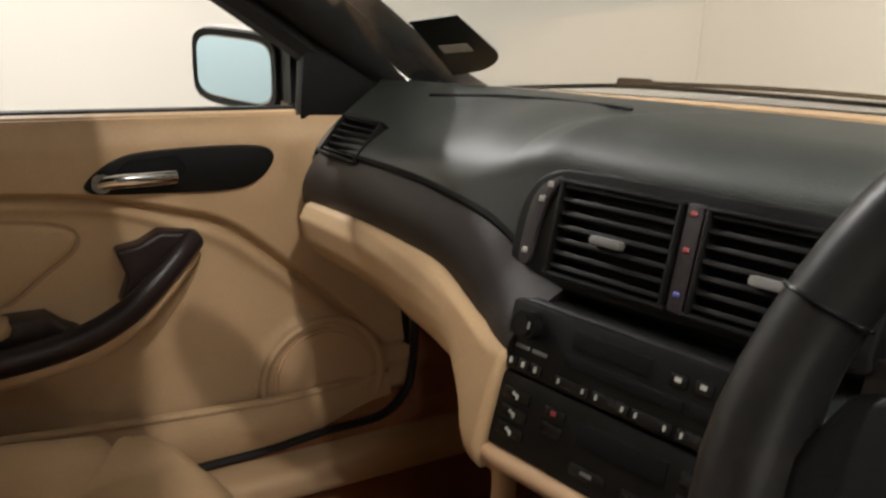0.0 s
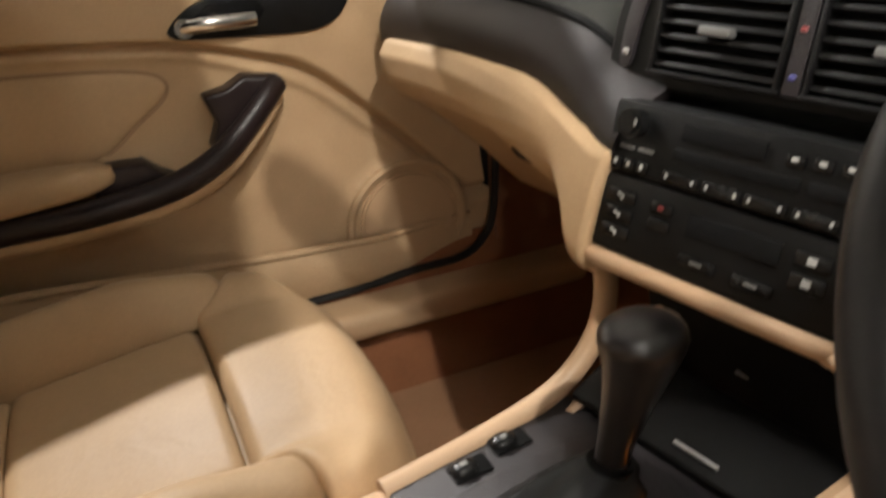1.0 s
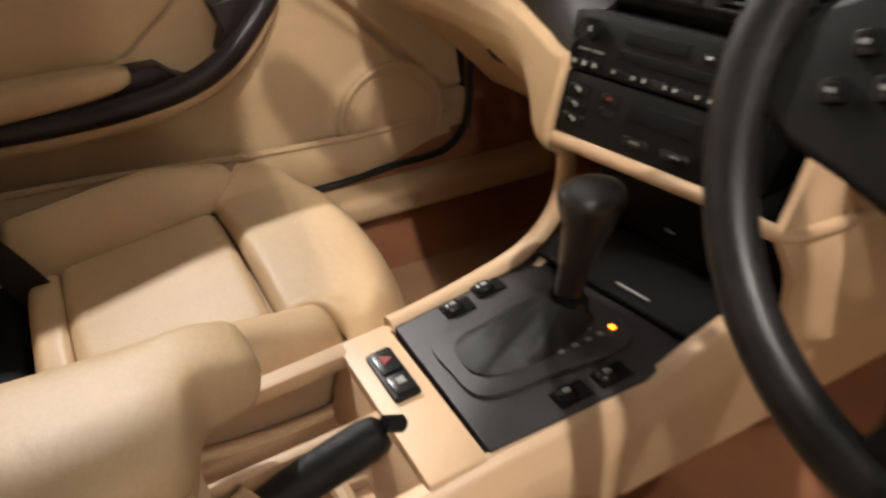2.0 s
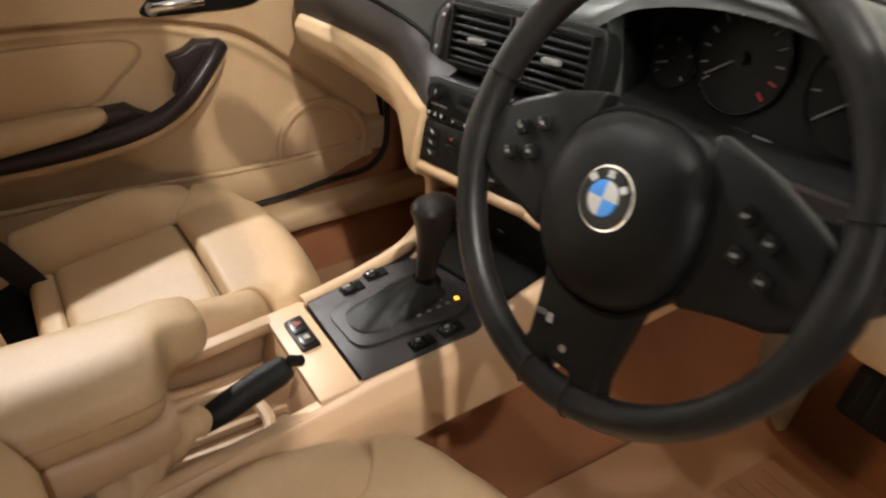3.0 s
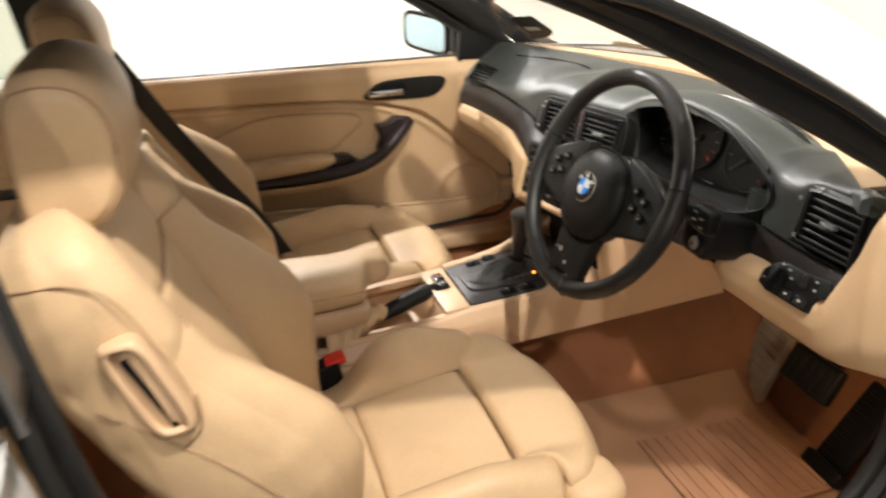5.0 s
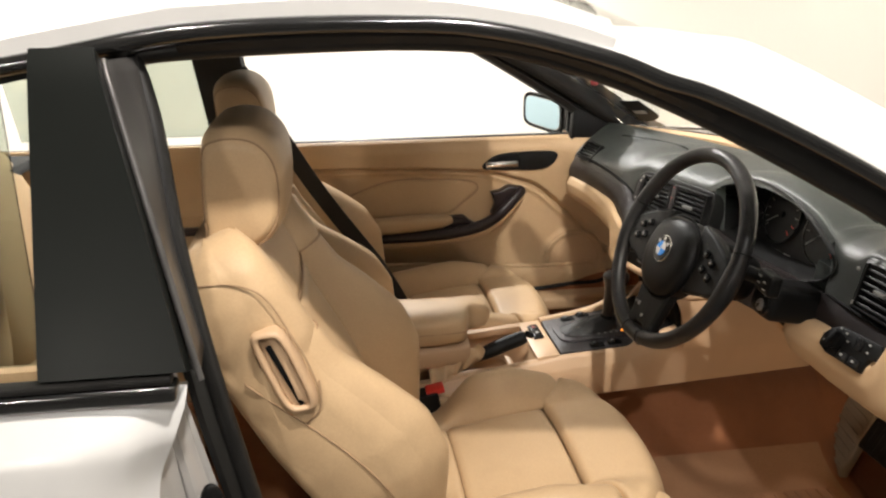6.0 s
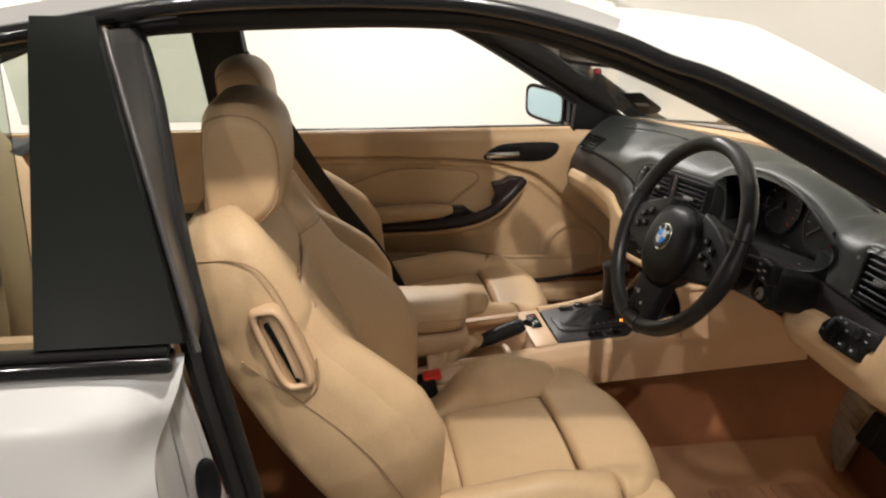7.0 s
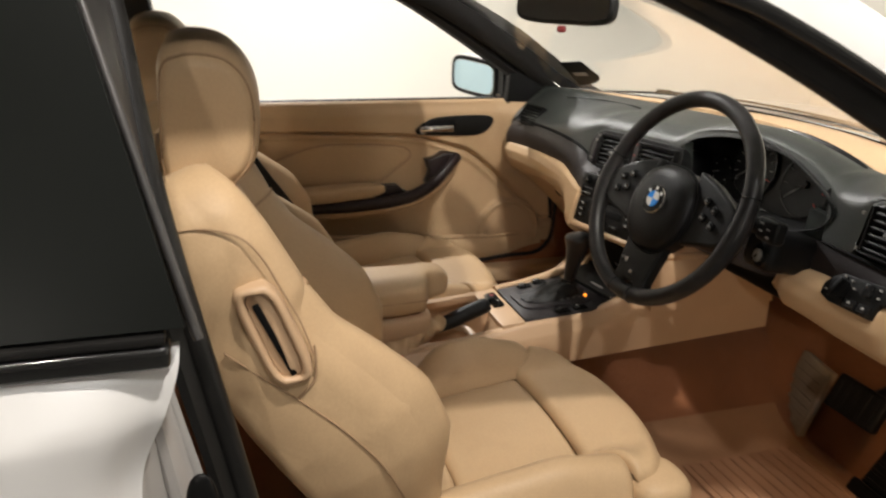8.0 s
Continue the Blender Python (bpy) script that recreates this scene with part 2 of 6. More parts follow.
def thick(geo, t, inward=False):
    """A sheet given thickness t, away from the middle of the cabin (or towards it)."""
    bm = to_bm(geo)
    mid = Vector((0.0, -0.2, 0.82))
    k = sum(fc.normal.dot(fc.calc_center_median() - mid) for fc in bm.faces)
    sgn = 1 if k > 0 else -1
    if inward:
        sgn = -sgn
    v0 = bm.verts[:]
    far = {v: bm.verts.new(v.co + v.normal * t * sgn) for v in v0}
    rim = [e for e in bm.edges if e.is_boundary]
    for fc in bm.faces[:]:
        bm.faces.new([far[v] for v in reversed(fc.verts)])
    for e in rim:
        a, b = e.verts
        bm.faces.new((a, b, far[b], far[a]))
    bmesh.ops.recalc_face_normals(bm, faces=bm.faces[:])
    return bm


def dense(table):
    """A table of (x, value) pairs, rounded off between its points."""
    return [(q.x, q.y) for q in spline([(a, b, 0) for a, b in table], 80)]


def lin(a, b, n):
    return [a + (b - a) * i / (n - 1) for i in range(n)]


def bevelled(bm, b, seg=2):
    bmesh.ops.remove_doubles(bm, verts=bm.verts[:], dist=1e-6)
    es = [e for e in bm.edges if len(e.link_faces) == 2 and e.calc_face_angle(0) > 0.5]
    if b:
        bmesh.ops.bevel(bm, geom=es, offset=b, segments=seg, affect="EDGES", profile=0.6, clamp_overlap=True)
    return bm


def rbox(c, s, b=0.003, seg=2, m=None):
    """A box with rounded edges: centre, sizes, rounding; m: a turn about its centre."""
    bm = bmesh.new()
    bmesh.ops.create_cube(bm, size=1.0)
    bmesh.ops.scale(bm, vec=s, verts=bm.verts[:])
    bevelled(bm, b, seg)
    bmesh.ops.transform(bm, matrix=Matrix.Translation(c) @ (m or Matrix()), verts=bm.verts[:])
    return bm


def join(*bms):
    out = bmesh.new()
    for b in bms:
        if isinstance(b, tuple):
            b = to_bm(b)
        me = bpy.data.meshes.new("tmp")
        b.to_mesh(me)
        b.free()
        out.from_mesh(me)
        bpy.data.meshes.remove(me)
    return out


def prism(poly, axis, d0, d1, b=0.003, seg=2):
    """A flat outline drawn out along an axis. The outline's two numbers are the other two axes in order."""
    def put(q, d):
        q = list(q)
        q.insert("xyz".index(axis), d)
        return q
    bm = bmesh.new()
    a = [bm.verts.new(put(q, d0)) for q in poly]
    c = [bm.verts.new(put(q, d1)) for q in poly]
    n = len(poly)
    bm.faces.new(a)
    bm.faces.new(c[::-1])
    for i in range(n):
        bm.faces.new((a[i], c[i], c[(i + 1) % n], a[(i + 1) % n]))
    bmesh.ops.recalc_face_normals(bm, faces=bm.faces[:])
    if b:
        es = [e for e in bm.edges if e.calc_face_angle(0) > 0.9]
        bmesh.ops.bevel(bm, geom=es, offset=b, segments=seg, affect="EDGES", profile=0.6, clamp_overlap=True)
    return bm


def moved(geo, m):
    bm = to_bm(geo) if isinstance(geo, tuple) else geo
    bmesh.ops.transform(bm, matrix=m, verts=bm.verts[:])
    return bm


def disc(c, r, h, axis_m=None, n=28, b=0.0015):
    """A short cylinder with rounded rims, along local z."""
    bm = bmesh.new()
    bmesh.ops.create_cone(bm, cap_ends=True, segments=n, radius1=r, radius2=r, depth=h)
    es = [e for e in bm.edges if e.calc_face_angle(0) > 0.9]
    if b:
        bmesh.ops.bevel(bm, geom=es, offset=b, segments=2, affect="EDGES", clamp_overlap=True)
    bmesh.ops.transform(bm, matrix=Matrix.Translation(c) @ (axis_m or Matrix()), verts=bm.verts[:])
    return bm


def blob(c, s, p=2.6, nu=28, nv=18, m=None, fn=None):
    """A rounded cushion: a superellipsoid of half sizes s; fn bends each point."""
    def sg(a, e):
        return math.copysign(abs(a) ** e, a)
    e = 2 / p
    v, f = [], []
    for j in range(nv + 1):
        ph = -math.pi / 2 + math.pi * j / nv
        for i in range(nu):
            th = 2 * math.pi * i / nu
            q = Vector((s[0] * sg(math.cos(ph), e) * sg(math.cos(th), e), s[1] * sg(math.cos(ph), e) * sg(math.sin(th), e), s[2] * sg(math.sin(ph), e)))
            if fn:
                q = fn(q)
            v.append((m @ q if m else q) + Vector(c))
    for j in range(nv):
        for i in range(nu):
            k = (i + 1) % nu
            f.append((j * nu + i, j * nu + k, (j + 1) * nu + k, (j + 1) * nu + i))
    bm = to_bm((v, f))
    bmesh.ops.remove_doubles(bm, verts=bm.verts[:], dist=1e-5)
    return bm


def step(a, b, x):
    t = min(1, max(0, (x - a) / (b - a)))
    return t * t * (3 - 2 * t)


def interp(table, x):
    return float(np.interp(x, [t[0] for t in table], [t[1] for t in table]))


def bars(parent, name, material, rows):
    """Small print that cannot be read, as little raised bars: centre, sizes, turn."""
    for c, s, m in rows:
        part(name, rbox(c, s, 0, 1, m), material, parent)


# ---- the room ----
RX0, RX1, RY0, RY1, RZ = -3.2, 4.6, -4.2, 3.6, 2.9


def room_wall(name, c, s, paint=WALL, words="plain cream white painted showroom wall"):
    return tagged(part(name, rbox(c, s, 0.004, 1), paint), words, "wall", kind="structure")


room_wall("wall_west", (RX0 - 0.1, (RY0 + RY1) / 2, RZ / 2), (0.2, RY1 - RY0 + 0.4, RZ))
room_wall("wall_east", (RX1 + 0.1, (RY0 + RY1) / 2, RZ / 2), (0.2, RY1 - RY0 + 0.4, RZ), WALL_GREY, "plain grey beige painted showroom wall")
room_wall("wall_north", ((RX0 + RX1) / 2, RY1 + 0.1, RZ / 2), (RX1 - RX0, 0.2, RZ))
room_wall("wall_south", ((RX0 + RX1) / 2, RY0 - 0.1, RZ / 2), (RX1 - RX0, 0.2, RZ))
tagged(part("floor", rbox(((RX0 + RX1) / 2, (RY0 + RY1) / 2, -0.05), (RX1 - RX0, RY1 - RY0, 0.1), 0), CONCRETE), "grey painted showroom floor under the car", "floor", kind="structure")
tagged(part("ceiling", rbox(((RX0 + RX1) / 2, (RY0 + RY1) / 2, RZ + 0.05), (RX1 - RX0 + 0.4, RY1 - RY0 + 0.4, 0.1), 0), CEIL), "grey painted showroom ceiling", "ceiling", kind="structure")

# ---- car shell ----
shell = thing("car_body", (0, -0.2, 0.2), "silver two door car body shell with black window seals", "car body", kind="structure")
# The driver's door opening, seen from the side: (y, z).
OPEN = [(-0.655, 0.38), (-0.672, 0.65), (-0.692, 0.776), (-0.722, 0.92), (-0.748, 1.05), (-0.765, 1.18), (-0.777, 1.235), (-0.782, 1.256), (-0.762, 1.267), (-0.605, 1.274), (-0.449, 1.275), (-0.329, 1.264),
        (-0.189, 1.222), (-0.036, 1.153), (0.10, 1.081), (0.178, 1.037), (0.258, 0.983), (0.274, 0.89), (0.290, 0.79), (0.300, 0.70), (0.294, 0.627), (0.274, 0.572), (0.240, 0.525), (0.18, 0.478), (0.08, 0.432), (-0.08, 0.400), (-0.30, 0.385), (-0.58, 0.372)]


def side_x(z):
    """How far out the body side stands at a height."""
    return interp([(0.2, 0.80), (0.5, 0.79), (0.85, 0.775), (0.95, 0.755), (1.25, 0.665), (1.32, 0.62)], z)


def opening(off, dx, sgn=1):
    """The door opening's outline moved outward by off, and out of the car by dx."""
    base = spline([(0, y, z) for y, z in OPEN], 110, True)
    out = []
    k = len(base)
    for i, q in enumerate(base):
        t = (base[(i + 1) % k] - base[i - 1]).normalized()
        nrm = Vector((0, t.z, -t.y))
        q = q - nrm * off if sgn else q
        out.append(Vector((side_x(q.z) + dx, q.y, q.z)))
    return out


ring0 = opening(0.0, -0.05)


def stretch(off, dx, keep):
    """The run of the opening's outline whose points keep() accepts; the outline starts at the sill."""
    ref = opening(0.0, 0.0)
    return [q for q, r in zip(opening(off, dx), ref) if keep(r)]

def front_run(r):
    return r.y > 0.0 and r.z < 0.97


part("door_seal", tube(ring0, 0.012, 10, True, up=(1, 0, 0)), RUBBER, shell, "black rubber door seal round the opening")
part("seal_carrier", skin([opening(o, d) for o, d in [(0.0, -0.058), (0.008, -0.040), (0.018, -0.030), (0.026, -0.030)]], True, False), RUBBER, shell, "dark rubber seal carrier on the door frame")
part("outer_seal", tube(stretch(0.022, -0.020, front_run), 0.011, 10, up=(1, 0, 0)), RUBBER, shell)
def jamb_run(r):
    return r.y > 0.0 and r.z < 0.90


part("jamb_panel", thick(skin([stretch(o, d, jamb_run) for o, d in [(0.024, -0.034), (0.036, -0.022), (0.044, -0.006), (0.06, 0.0), (0.10, -0.004)]], False, False), 0.004), PAINT, shell, "silver painted door jamb")
# Gloss black rail that runs over the side windows, from the screen's foot to the tail.
RAIL = [(0.46, 0.905), (0.36, 0.958), (0.288, 1.003), (0.221, 1.046), (0.133, 1.101), (0.007, 1.165), (-0.09, 1.208), (-0.148, 1.226), (-0.205, 1.249), (-0.285, 1.272), (-0.35, 1.286), (-0.43, 1.295), (-0.58, 1.297), (-0.735, 1.289), (-0.88, 1.264), (-1.2, 1.205), (-1.5, 1.10)]
for sgn in (1, -1):
    rail = spline([(sgn * (side_x(z) - 0.010 if z > 0.96 else 0.742), y, z) for y, z in RAIL], 70)
    part("roof_rail", tube(rail, 0.0105, 10, up=(1, 0, 0)), BLACKPAINT, shell, "gloss black roof rail trim")


def gutter():
    """Dark rubber that bridges the door seal and the roof rail."""
    ring = [q for q in opening(0.0, -0.046) if q.z > 0.90 and q.y > -0.80]
    rows = []
    for q in spline([(side_x(z) - 0.010 if z > 0.96 else 0.742, y, z) for y, z in RAIL[1:14]], 60):
        r = min(ring, key=lambda p: (p.y - q.y) ** 2 + (p.z - q.z) ** 2)
        a, b = r + (q - r) * 0.35, r + (q - r) * 0.7
        rows.append([r - Vector((0.004, 0, 0)), r + Vector((0.006, 0, 0)), a + Vector((0.004, 0, 0)), b + Vector((-0.006, 0, 0)), q - Vector((0.004, 0, 0))])
    return thick(skin(rows, False, False), 0.003)


part("rail_gutter", gutter(), RUBBER, shell, "black rubber gutter under the roof rail")


def roof_skin(u, v):
    y = -0.215 - 0.945 * v
    z = interp([(-1.2, 1.214), (-0.88, 1.273), (-0.735, 1.298), (-0.58, 1.306), (-0.43, 1.304), (-0.285, 1.281), (-0.148, 1.235)], y)
    x = u * (side_x(z) - 0.014)
    bow = (1 - u * u) * 0.052
    front = (1 - abs(u) ** 2.2) * 0.11 * (1 - v) ** 3
    return (x, y + front, z + bow - front * 0.25)


part("roof", thick(surf(roof_skin, lin(-1, 1, 25), lin(0, 1, 21)), 0.02), PAINT, shell, "silver painted roof panel")


def liner(u, v):
    x, y, z = roof_skin(u * 0.97, 0.06 + 0.94 * v)
    return (x, y - 0.01, z - 0.032)


part("headlining", thick(surf(liner, lin(-1, 1, 21), lin(0, 1, 15)), 0.008), HEADLINER, shell, "dark grey fabric headlining")


# Painted pillar outside the black rail, down to the wing.
def pillar_band(sgn):
    rows = []
    for q in spline([(0, y, z) for y, z in RAIL[:13]], 48):
        x = side_x(q.z) - 0.010 if q.z > 0.96 else 0.742
        k = (1 if sgn > 0 else 0.3) * (1 - 0.75 * step(-0.08, -0.34, q.y))
        rows.append([(sgn * (x - 0.001), q.y + 0.003, q.z + 0.007), (sgn * (x - 0.008), q.y + 0.016 * k, q.z + 0.021 * k), (sgn * (x - 0.030), q.y + 0.045 * k, q.z + 0.042 * k), (sgn * (x - 0.070), q.y + 0.085 * k, q.z + 0.058 * k),
                     (sgn * (x - 0.085), q.y + 0.095 * k, q.z + 0.050 * k), (sgn * (x - 0.05), q.y + 0.030, q.z + 0.010), (sgn * (x - 0.02), q.y + 0.004, q.z)])
    return skin(rows)


for sgn in (1, -1):
    part("windscreen_pillar", pillar_band(sgn), PAINT, shell, "silver painted windscreen pillar")


# Inner pillar trims, black cloth.
def inner_pillar(sgn):
    rows = []
    for q in spline([(0, 0.40, 0.925), (0, 0.30, 0.985), (0, 0.183, 1.06), (0, 0.031, 1.146), (0, -0.10, 1.206), (0, -0.24, 1.245), (0, -0.45, 1.265)], 26):
        x = side_x(q.z)
        rows.append([(sgn * (x - 0.022), q.y - 0.045, q.z - 0.028), (sgn * (x - 0.055), q.y - 0.045, q.z - 0.025), (sgn * (x - 0.085), q.y - 0.012, q.z - 0.012), (sgn * (x - 0.092), q.y + 0.010, q.z + 0.004),
                     (sgn * (x - 0.06), q.y + 0.014, q.z + 0.010), (sgn * (x - 0.02), q.y + 0.0, q.z + 0.01)])
    return skin(rows)


def driver_pillar():
    rows = []
    for q in spline([(0, y, z) for y, z in RAIL[1:12]], 34):
        x = side_x(q.z) - 0.010 if q.z > 0.96 else 0.742
        rows.append([(x - 0.020, q.y - 0.004, q.z - 0.006), (x - 0.050, q.y + 0.002, q.z - 0.004), (x - 0.064, q.y + 0.016, q.z + 0.006), (x - 0.052, q.y + 0.026, q.z + 0.012), (x - 0.02, q.y + 0.004, q.z + 0.002)])
    return skin(rows)


part("pillar_trim", inner_pillar(-1), HEADLINER, shell, "black windscreen pillar trim")
part("pillar_trim", driver_pillar(), HEADLINER, shell, "black windscreen pillar trim")

# Passenger's side: roof frame, middle pillar, black sail piece, quarter windows.
part("frame_passenger", tube(spline([(-(side_x(z) - 0.03), y, z) for y, z in [(0.27, 0.935), (0.165, 1.0), (-0.063, 1.138), (-0.217, 1.218), (-0.35, 1.258), (-0.6, 1.272), (-0.9, 1.262), (-1.2, 1.215), (-1.45, 1.13)]], 40), 0.02, 8, up=(1, 0, 0)), RUBBER, shell)
part("middle_pillar", skin([[(-0.715 + k * 0.05, y0, 0.88), (-0.715 + k * 0.05, y1, 0.88), (-0.63 + k * 0.04, y1 - 0.045, 1.29), (-0.63 + k * 0.04, y0 - 0.045, 1.29)] for k, y0, y1 in ((0, -0.90, -0.76), (1, -0.89, -0.765))]), HEADLINER, shell, "black middle pillar trim beside the passenger seat")
part("sail_panel", prism([(0.165, 0.895), (0.30, 0.895), (0.36, 0.93), (0.20, 1.035), (0.173, 1.01)], "x", -0.725, -0.695, 0.006), BLACK, shell, "black triangular mirror base panel")


def quarter_trim(sgn):
    def fn(u, v):
        y = -0.80 - 0.75 * u
        z = 0.36 + 0.555 * v
        bulge = 0.05 * step(0.62, 0.55, v) * step(0.0, 0.2, u)
        return (sgn * (0.70 - bulge - 0.012 * step(0.80, 0.86, v)), y, z)
    return thick(surf(fn, lin(0, 1, 16), lin(0, 1, 22)), 0.02)


part("quarter_trim", quarter_trim(-1), CREAM, shell, "cream leather trim beside the rear seat")
part("quarter_trim", quarter_trim(1), CREAM, shell, "cream leather trim beside the rear seat")
part("rear_armrest_line", rbox((-0.655, -1.12, 0.672), (0.03, 0.55, 0.022), 0.006), PULL, shell, "dark brown rear side handle strip")
part("waist_strip", rbox((-0.735, -0.55, 0.903), (0.02, 1.9, 0.018), 0.005), RUBBER, shell)

# Driver's side behind the door: quarter panel, black waist strip, pillar cover and glass.


def quarter_panel(u, v):
    y = -0.765 - 1.25 * u
    z = 0.20 + 0.732 * v
    x = interp([(0, 0.80), (0.25, 0.835), (0.55, 0.862), (0.80, 0.868), (0.93, 0.852), (1.0, 0.815)], v)
    edge = 0.05 * (1 - step(0.0, 0.06, u)) ** 2
    crease = 0.006 * math.exp(-((v - 0.745) / 0.009) ** 2)
    flare = 0.048 * step(0.80, 1.0, v) ** 1.4 * max(0, 1 - u * 12)
    return (x - edge * (1 - 0.6 * step(0.85, 1.0, v)) - crease, y + 0.030 * (1 - v) * (1 - u) - 0.012 + flare, z)


part("quarter_panel", thick(surf(quarter_panel, [0, 0.008, 0.016, 0.03, 0.06, 0.1, 0.2, 0.4, 0.7, 1.0], lin(0, 1, 90)), 0.006), PAINT, shell, "silver painted rear quarter panel")


def jamb(u, v):
    z = 0.36 + 0.585 * v
    y0 = -0.778 + 0.012 * (1 - v)
    y1 = interp([(0.36, -0.688), (0.65, -0.697), (0.753, -0.720), (0.90, -0.752), (0.945, -0.76)], z)
    x = 0.812 - 0.075 * u - 0.020 * math.sin(math.pi * min(1, u * 1.5)) + 0.006 * math.sin(u * 14)
    return (x, y0 + (y1 - y0) * u, z)


part("lock_jamb", thick(surf(jamb, lin(0, 1, 16), lin(0, 1, 20)), 0.006), JAMB, shell, "silver painted lock pillar face with recess")
part("lock_plate", blob((0.778, -0.722, 0.752), (0.007, 0.015, 0.036), 2.2, 24, 16), BLACK, shell, "black door lock striker plate")
part("lock_striker", tube([(0.775, -0.728, 0.730), (0.800, -0.728, 0.730), (0.800, -0.702, 0.730), (0.775, -0.702, 0.730)], 0.004, 8), CHROME, shell)
part("waist_trim", rbox((0.820, -1.352, 0.937), (0.030, 1.236, 0.020), 0.007, 3), BLACKPAINT, shell, "gloss black waist strip")
part("waist_trim_top", rbox((0.824, -1.352, 0.9525), (0.020, 1.230, 0.008), 0.003, 2), RUBBER, shell)


def side_pane(y0, y1, z0, z1, dx):
    def fn(u, v):
        z = z0 + (z1 - z0) * v
        return (side_x(z) + 0.035 - 0.02 * v + dx, y0 + (y1 - y0) * u - 0.04 * v * (1 - u), z)
    return surf(fn, lin(0, 1, 8), lin(0, 1, 8))




def pillar_sheet(a, b, dx):
    """A strip between two slanted lines; each line: y at its foot and at its head."""
    def fn(u, v):
        z = 0.949 + 0.316 * v
        y0, y1 = a[0] + (a[1] - a[0]) * v, b[0] + (b[1] - b[0]) * v
        return (side_x(z) + 0.045 - 0.03 * v + dx, y0 + (y1 - y0) * u, z)
    return surf(fn, lin(0, 1, 6), lin(0, 1, 14))


part("pillar_cover", thick(pillar_sheet((-0.722, -0.803), (-0.868, -0.868), 0.0), 0.03), PILLAR, shell, "dark grey gloss lock pillar cover")


def seal_band(u, v):
    """The rounded dark strip between the pillar cover and the door seal."""
    z = 0.938 + 0.327 * v
    ya = -0.712 - 0.089 * v
    yb = interp([(0.92, -0.718), (1.05, -0.748), (1.18, -0.763), (1.27, -0.776)], z)
    k = (0.046 - 0.030 * v) * (1 - u ** 1.5) - 0.050 * u ** 1.5 + 0.0035 * math.sin(3 * math.pi * u)
    return (side_x(z) + k, ya + (yb - ya) * u, z)


part("pillar_seal_band", thick(surf(seal_band, lin(0, 1, 26), lin(0, 1, 20)), 0.004), GREY_SEAL, shell, "dark glossy strip on the lock pillar", 180)
part("pillar_bead", tube([Vector(seal_band(0.02, v)) + Vector((0.002, 0.0, 0)) for v in lin(0, 1, 18)], 0.0042, 10), GREY_SEAL, shell, "narrow bright bead beside the pillar cover")
glass_q = part("quarter_window", thick(side_pane(-0.872, -1.45, 0.96, 1.27, 0.0), 0.004), TINT, shell, "tinted fixed rear side window")
glass_q.visible_shadow = False
glass_f = part("quarter_window", thick((lambda g: ([(-a, b, c) for a, b, c in g[0]], g[1]))(side_pane(-0.90, -1.45, 0.93, 1.27, -0.02)), 0.004), TINT, shell, "tinted fixed rear side window")
glass_f.visible_shadow = False
part("tail_panel", rbox((0, -2.0, 0.60), (1.6, 0.05, 0.75), 0.02), PAINT, shell, "silver rear body panel")
part("parcel_shelf", rbox((0, -1.62, 0.90), (1.32, 0.5, 0.03), 0.01), HEADLINER, shell, "dark parcel shelf under the rear window")


# Sill, front post and wing.
def sill(u, v):
    y = -0.75 + 1.2 * u
    prof = [(0.60, 0.235), (0.615, 0.33), (0.64, 0.362), (0.70, 0.368), (0.735, 0.360), (0.755, 0.335), (0.79, 0.325), (0.815, 0.30), (0.815, 0.20)]
    i = v * (len(prof) - 1)
    a = min(int(i), len(prof) - 2)
    x, z = (prof[a][k] + (prof[a + 1][k] - prof[a][k]) * (i - a) for k in (0, 1))
    return (x, y, z)


part("sill_trim", thick(surf(sill, lin(0, 1, 14), lin(0, 0.5, 14)), 0.01), CREAM_PLASTIC, shell, "cream plastic door sill trim")
part("sill_panel", thick(surf(sill, lin(0, 1, 14), lin(0.5, 1, 14)), 0.01), JAMB, shell, "silver painted sill")


def front_post(u, v):
    """The painted hinge post and wing edge in front of the door opening."""
    z = 0.25 + 0.72 * v
    y0 = interp([(0.25, 0.40), (0.46, 0.445), (0.72, 0.415), (0.86, 0.36), (0.97, 0.26)], z)
    x = 0.735 + 0.06 * u + 0.01 * math.sin(u * 9)
    return (x, y0 + 0.11 * u, z)


part("hinge_post", thick(surf(front_post, lin(0, 1, 10), lin(0, 1, 20)), 0.01), JAMB, shell, "silver painted hinge post")
part("wing", thick(surf(lambda u, v: (0.80 - 0.08 * v ** 2, 0.50 + 1.1 * u, 0.45 + 0.46 * v - 0.05 * u * v), lin(0, 1, 10), lin(0, 1, 10)), 0.01), PAINT, shell, "silver front wing")
part("bonnet", thick(surf(lambda u, v: (-0.76 + 1.52 * u, 0.35 + 0.36 * (1 - (2 * u - 1) ** 2) + 0.9 * v, 0.915 + 0.03 * (1 - (2 * u - 1) ** 2) - 0.12 * v * v), lin(0, 1, 24), lin(0, 1, 12)), 0.01), PAINT, shell, "silver bonnet seen through the windscreen")

# Floor pan.


def floor_z(x, y):
    rise = 0.0
    if y > 0.57:
        rise = (y - 0.57) * 1.3
    tunnel = 0.20 * math.exp(-(abs(x) / 0.150) ** 2.2)
    return 0.262 + rise + tunnel


def floor_fn(u, v):
    x, y = -0.70 + 1.40 * u, -1.7 + 2.62 * v
    side = 0.20 * step(0.60, 0.70, abs(x)) if x < -0.6 else 0
    return (x, y, floor_z(x, y) + side)


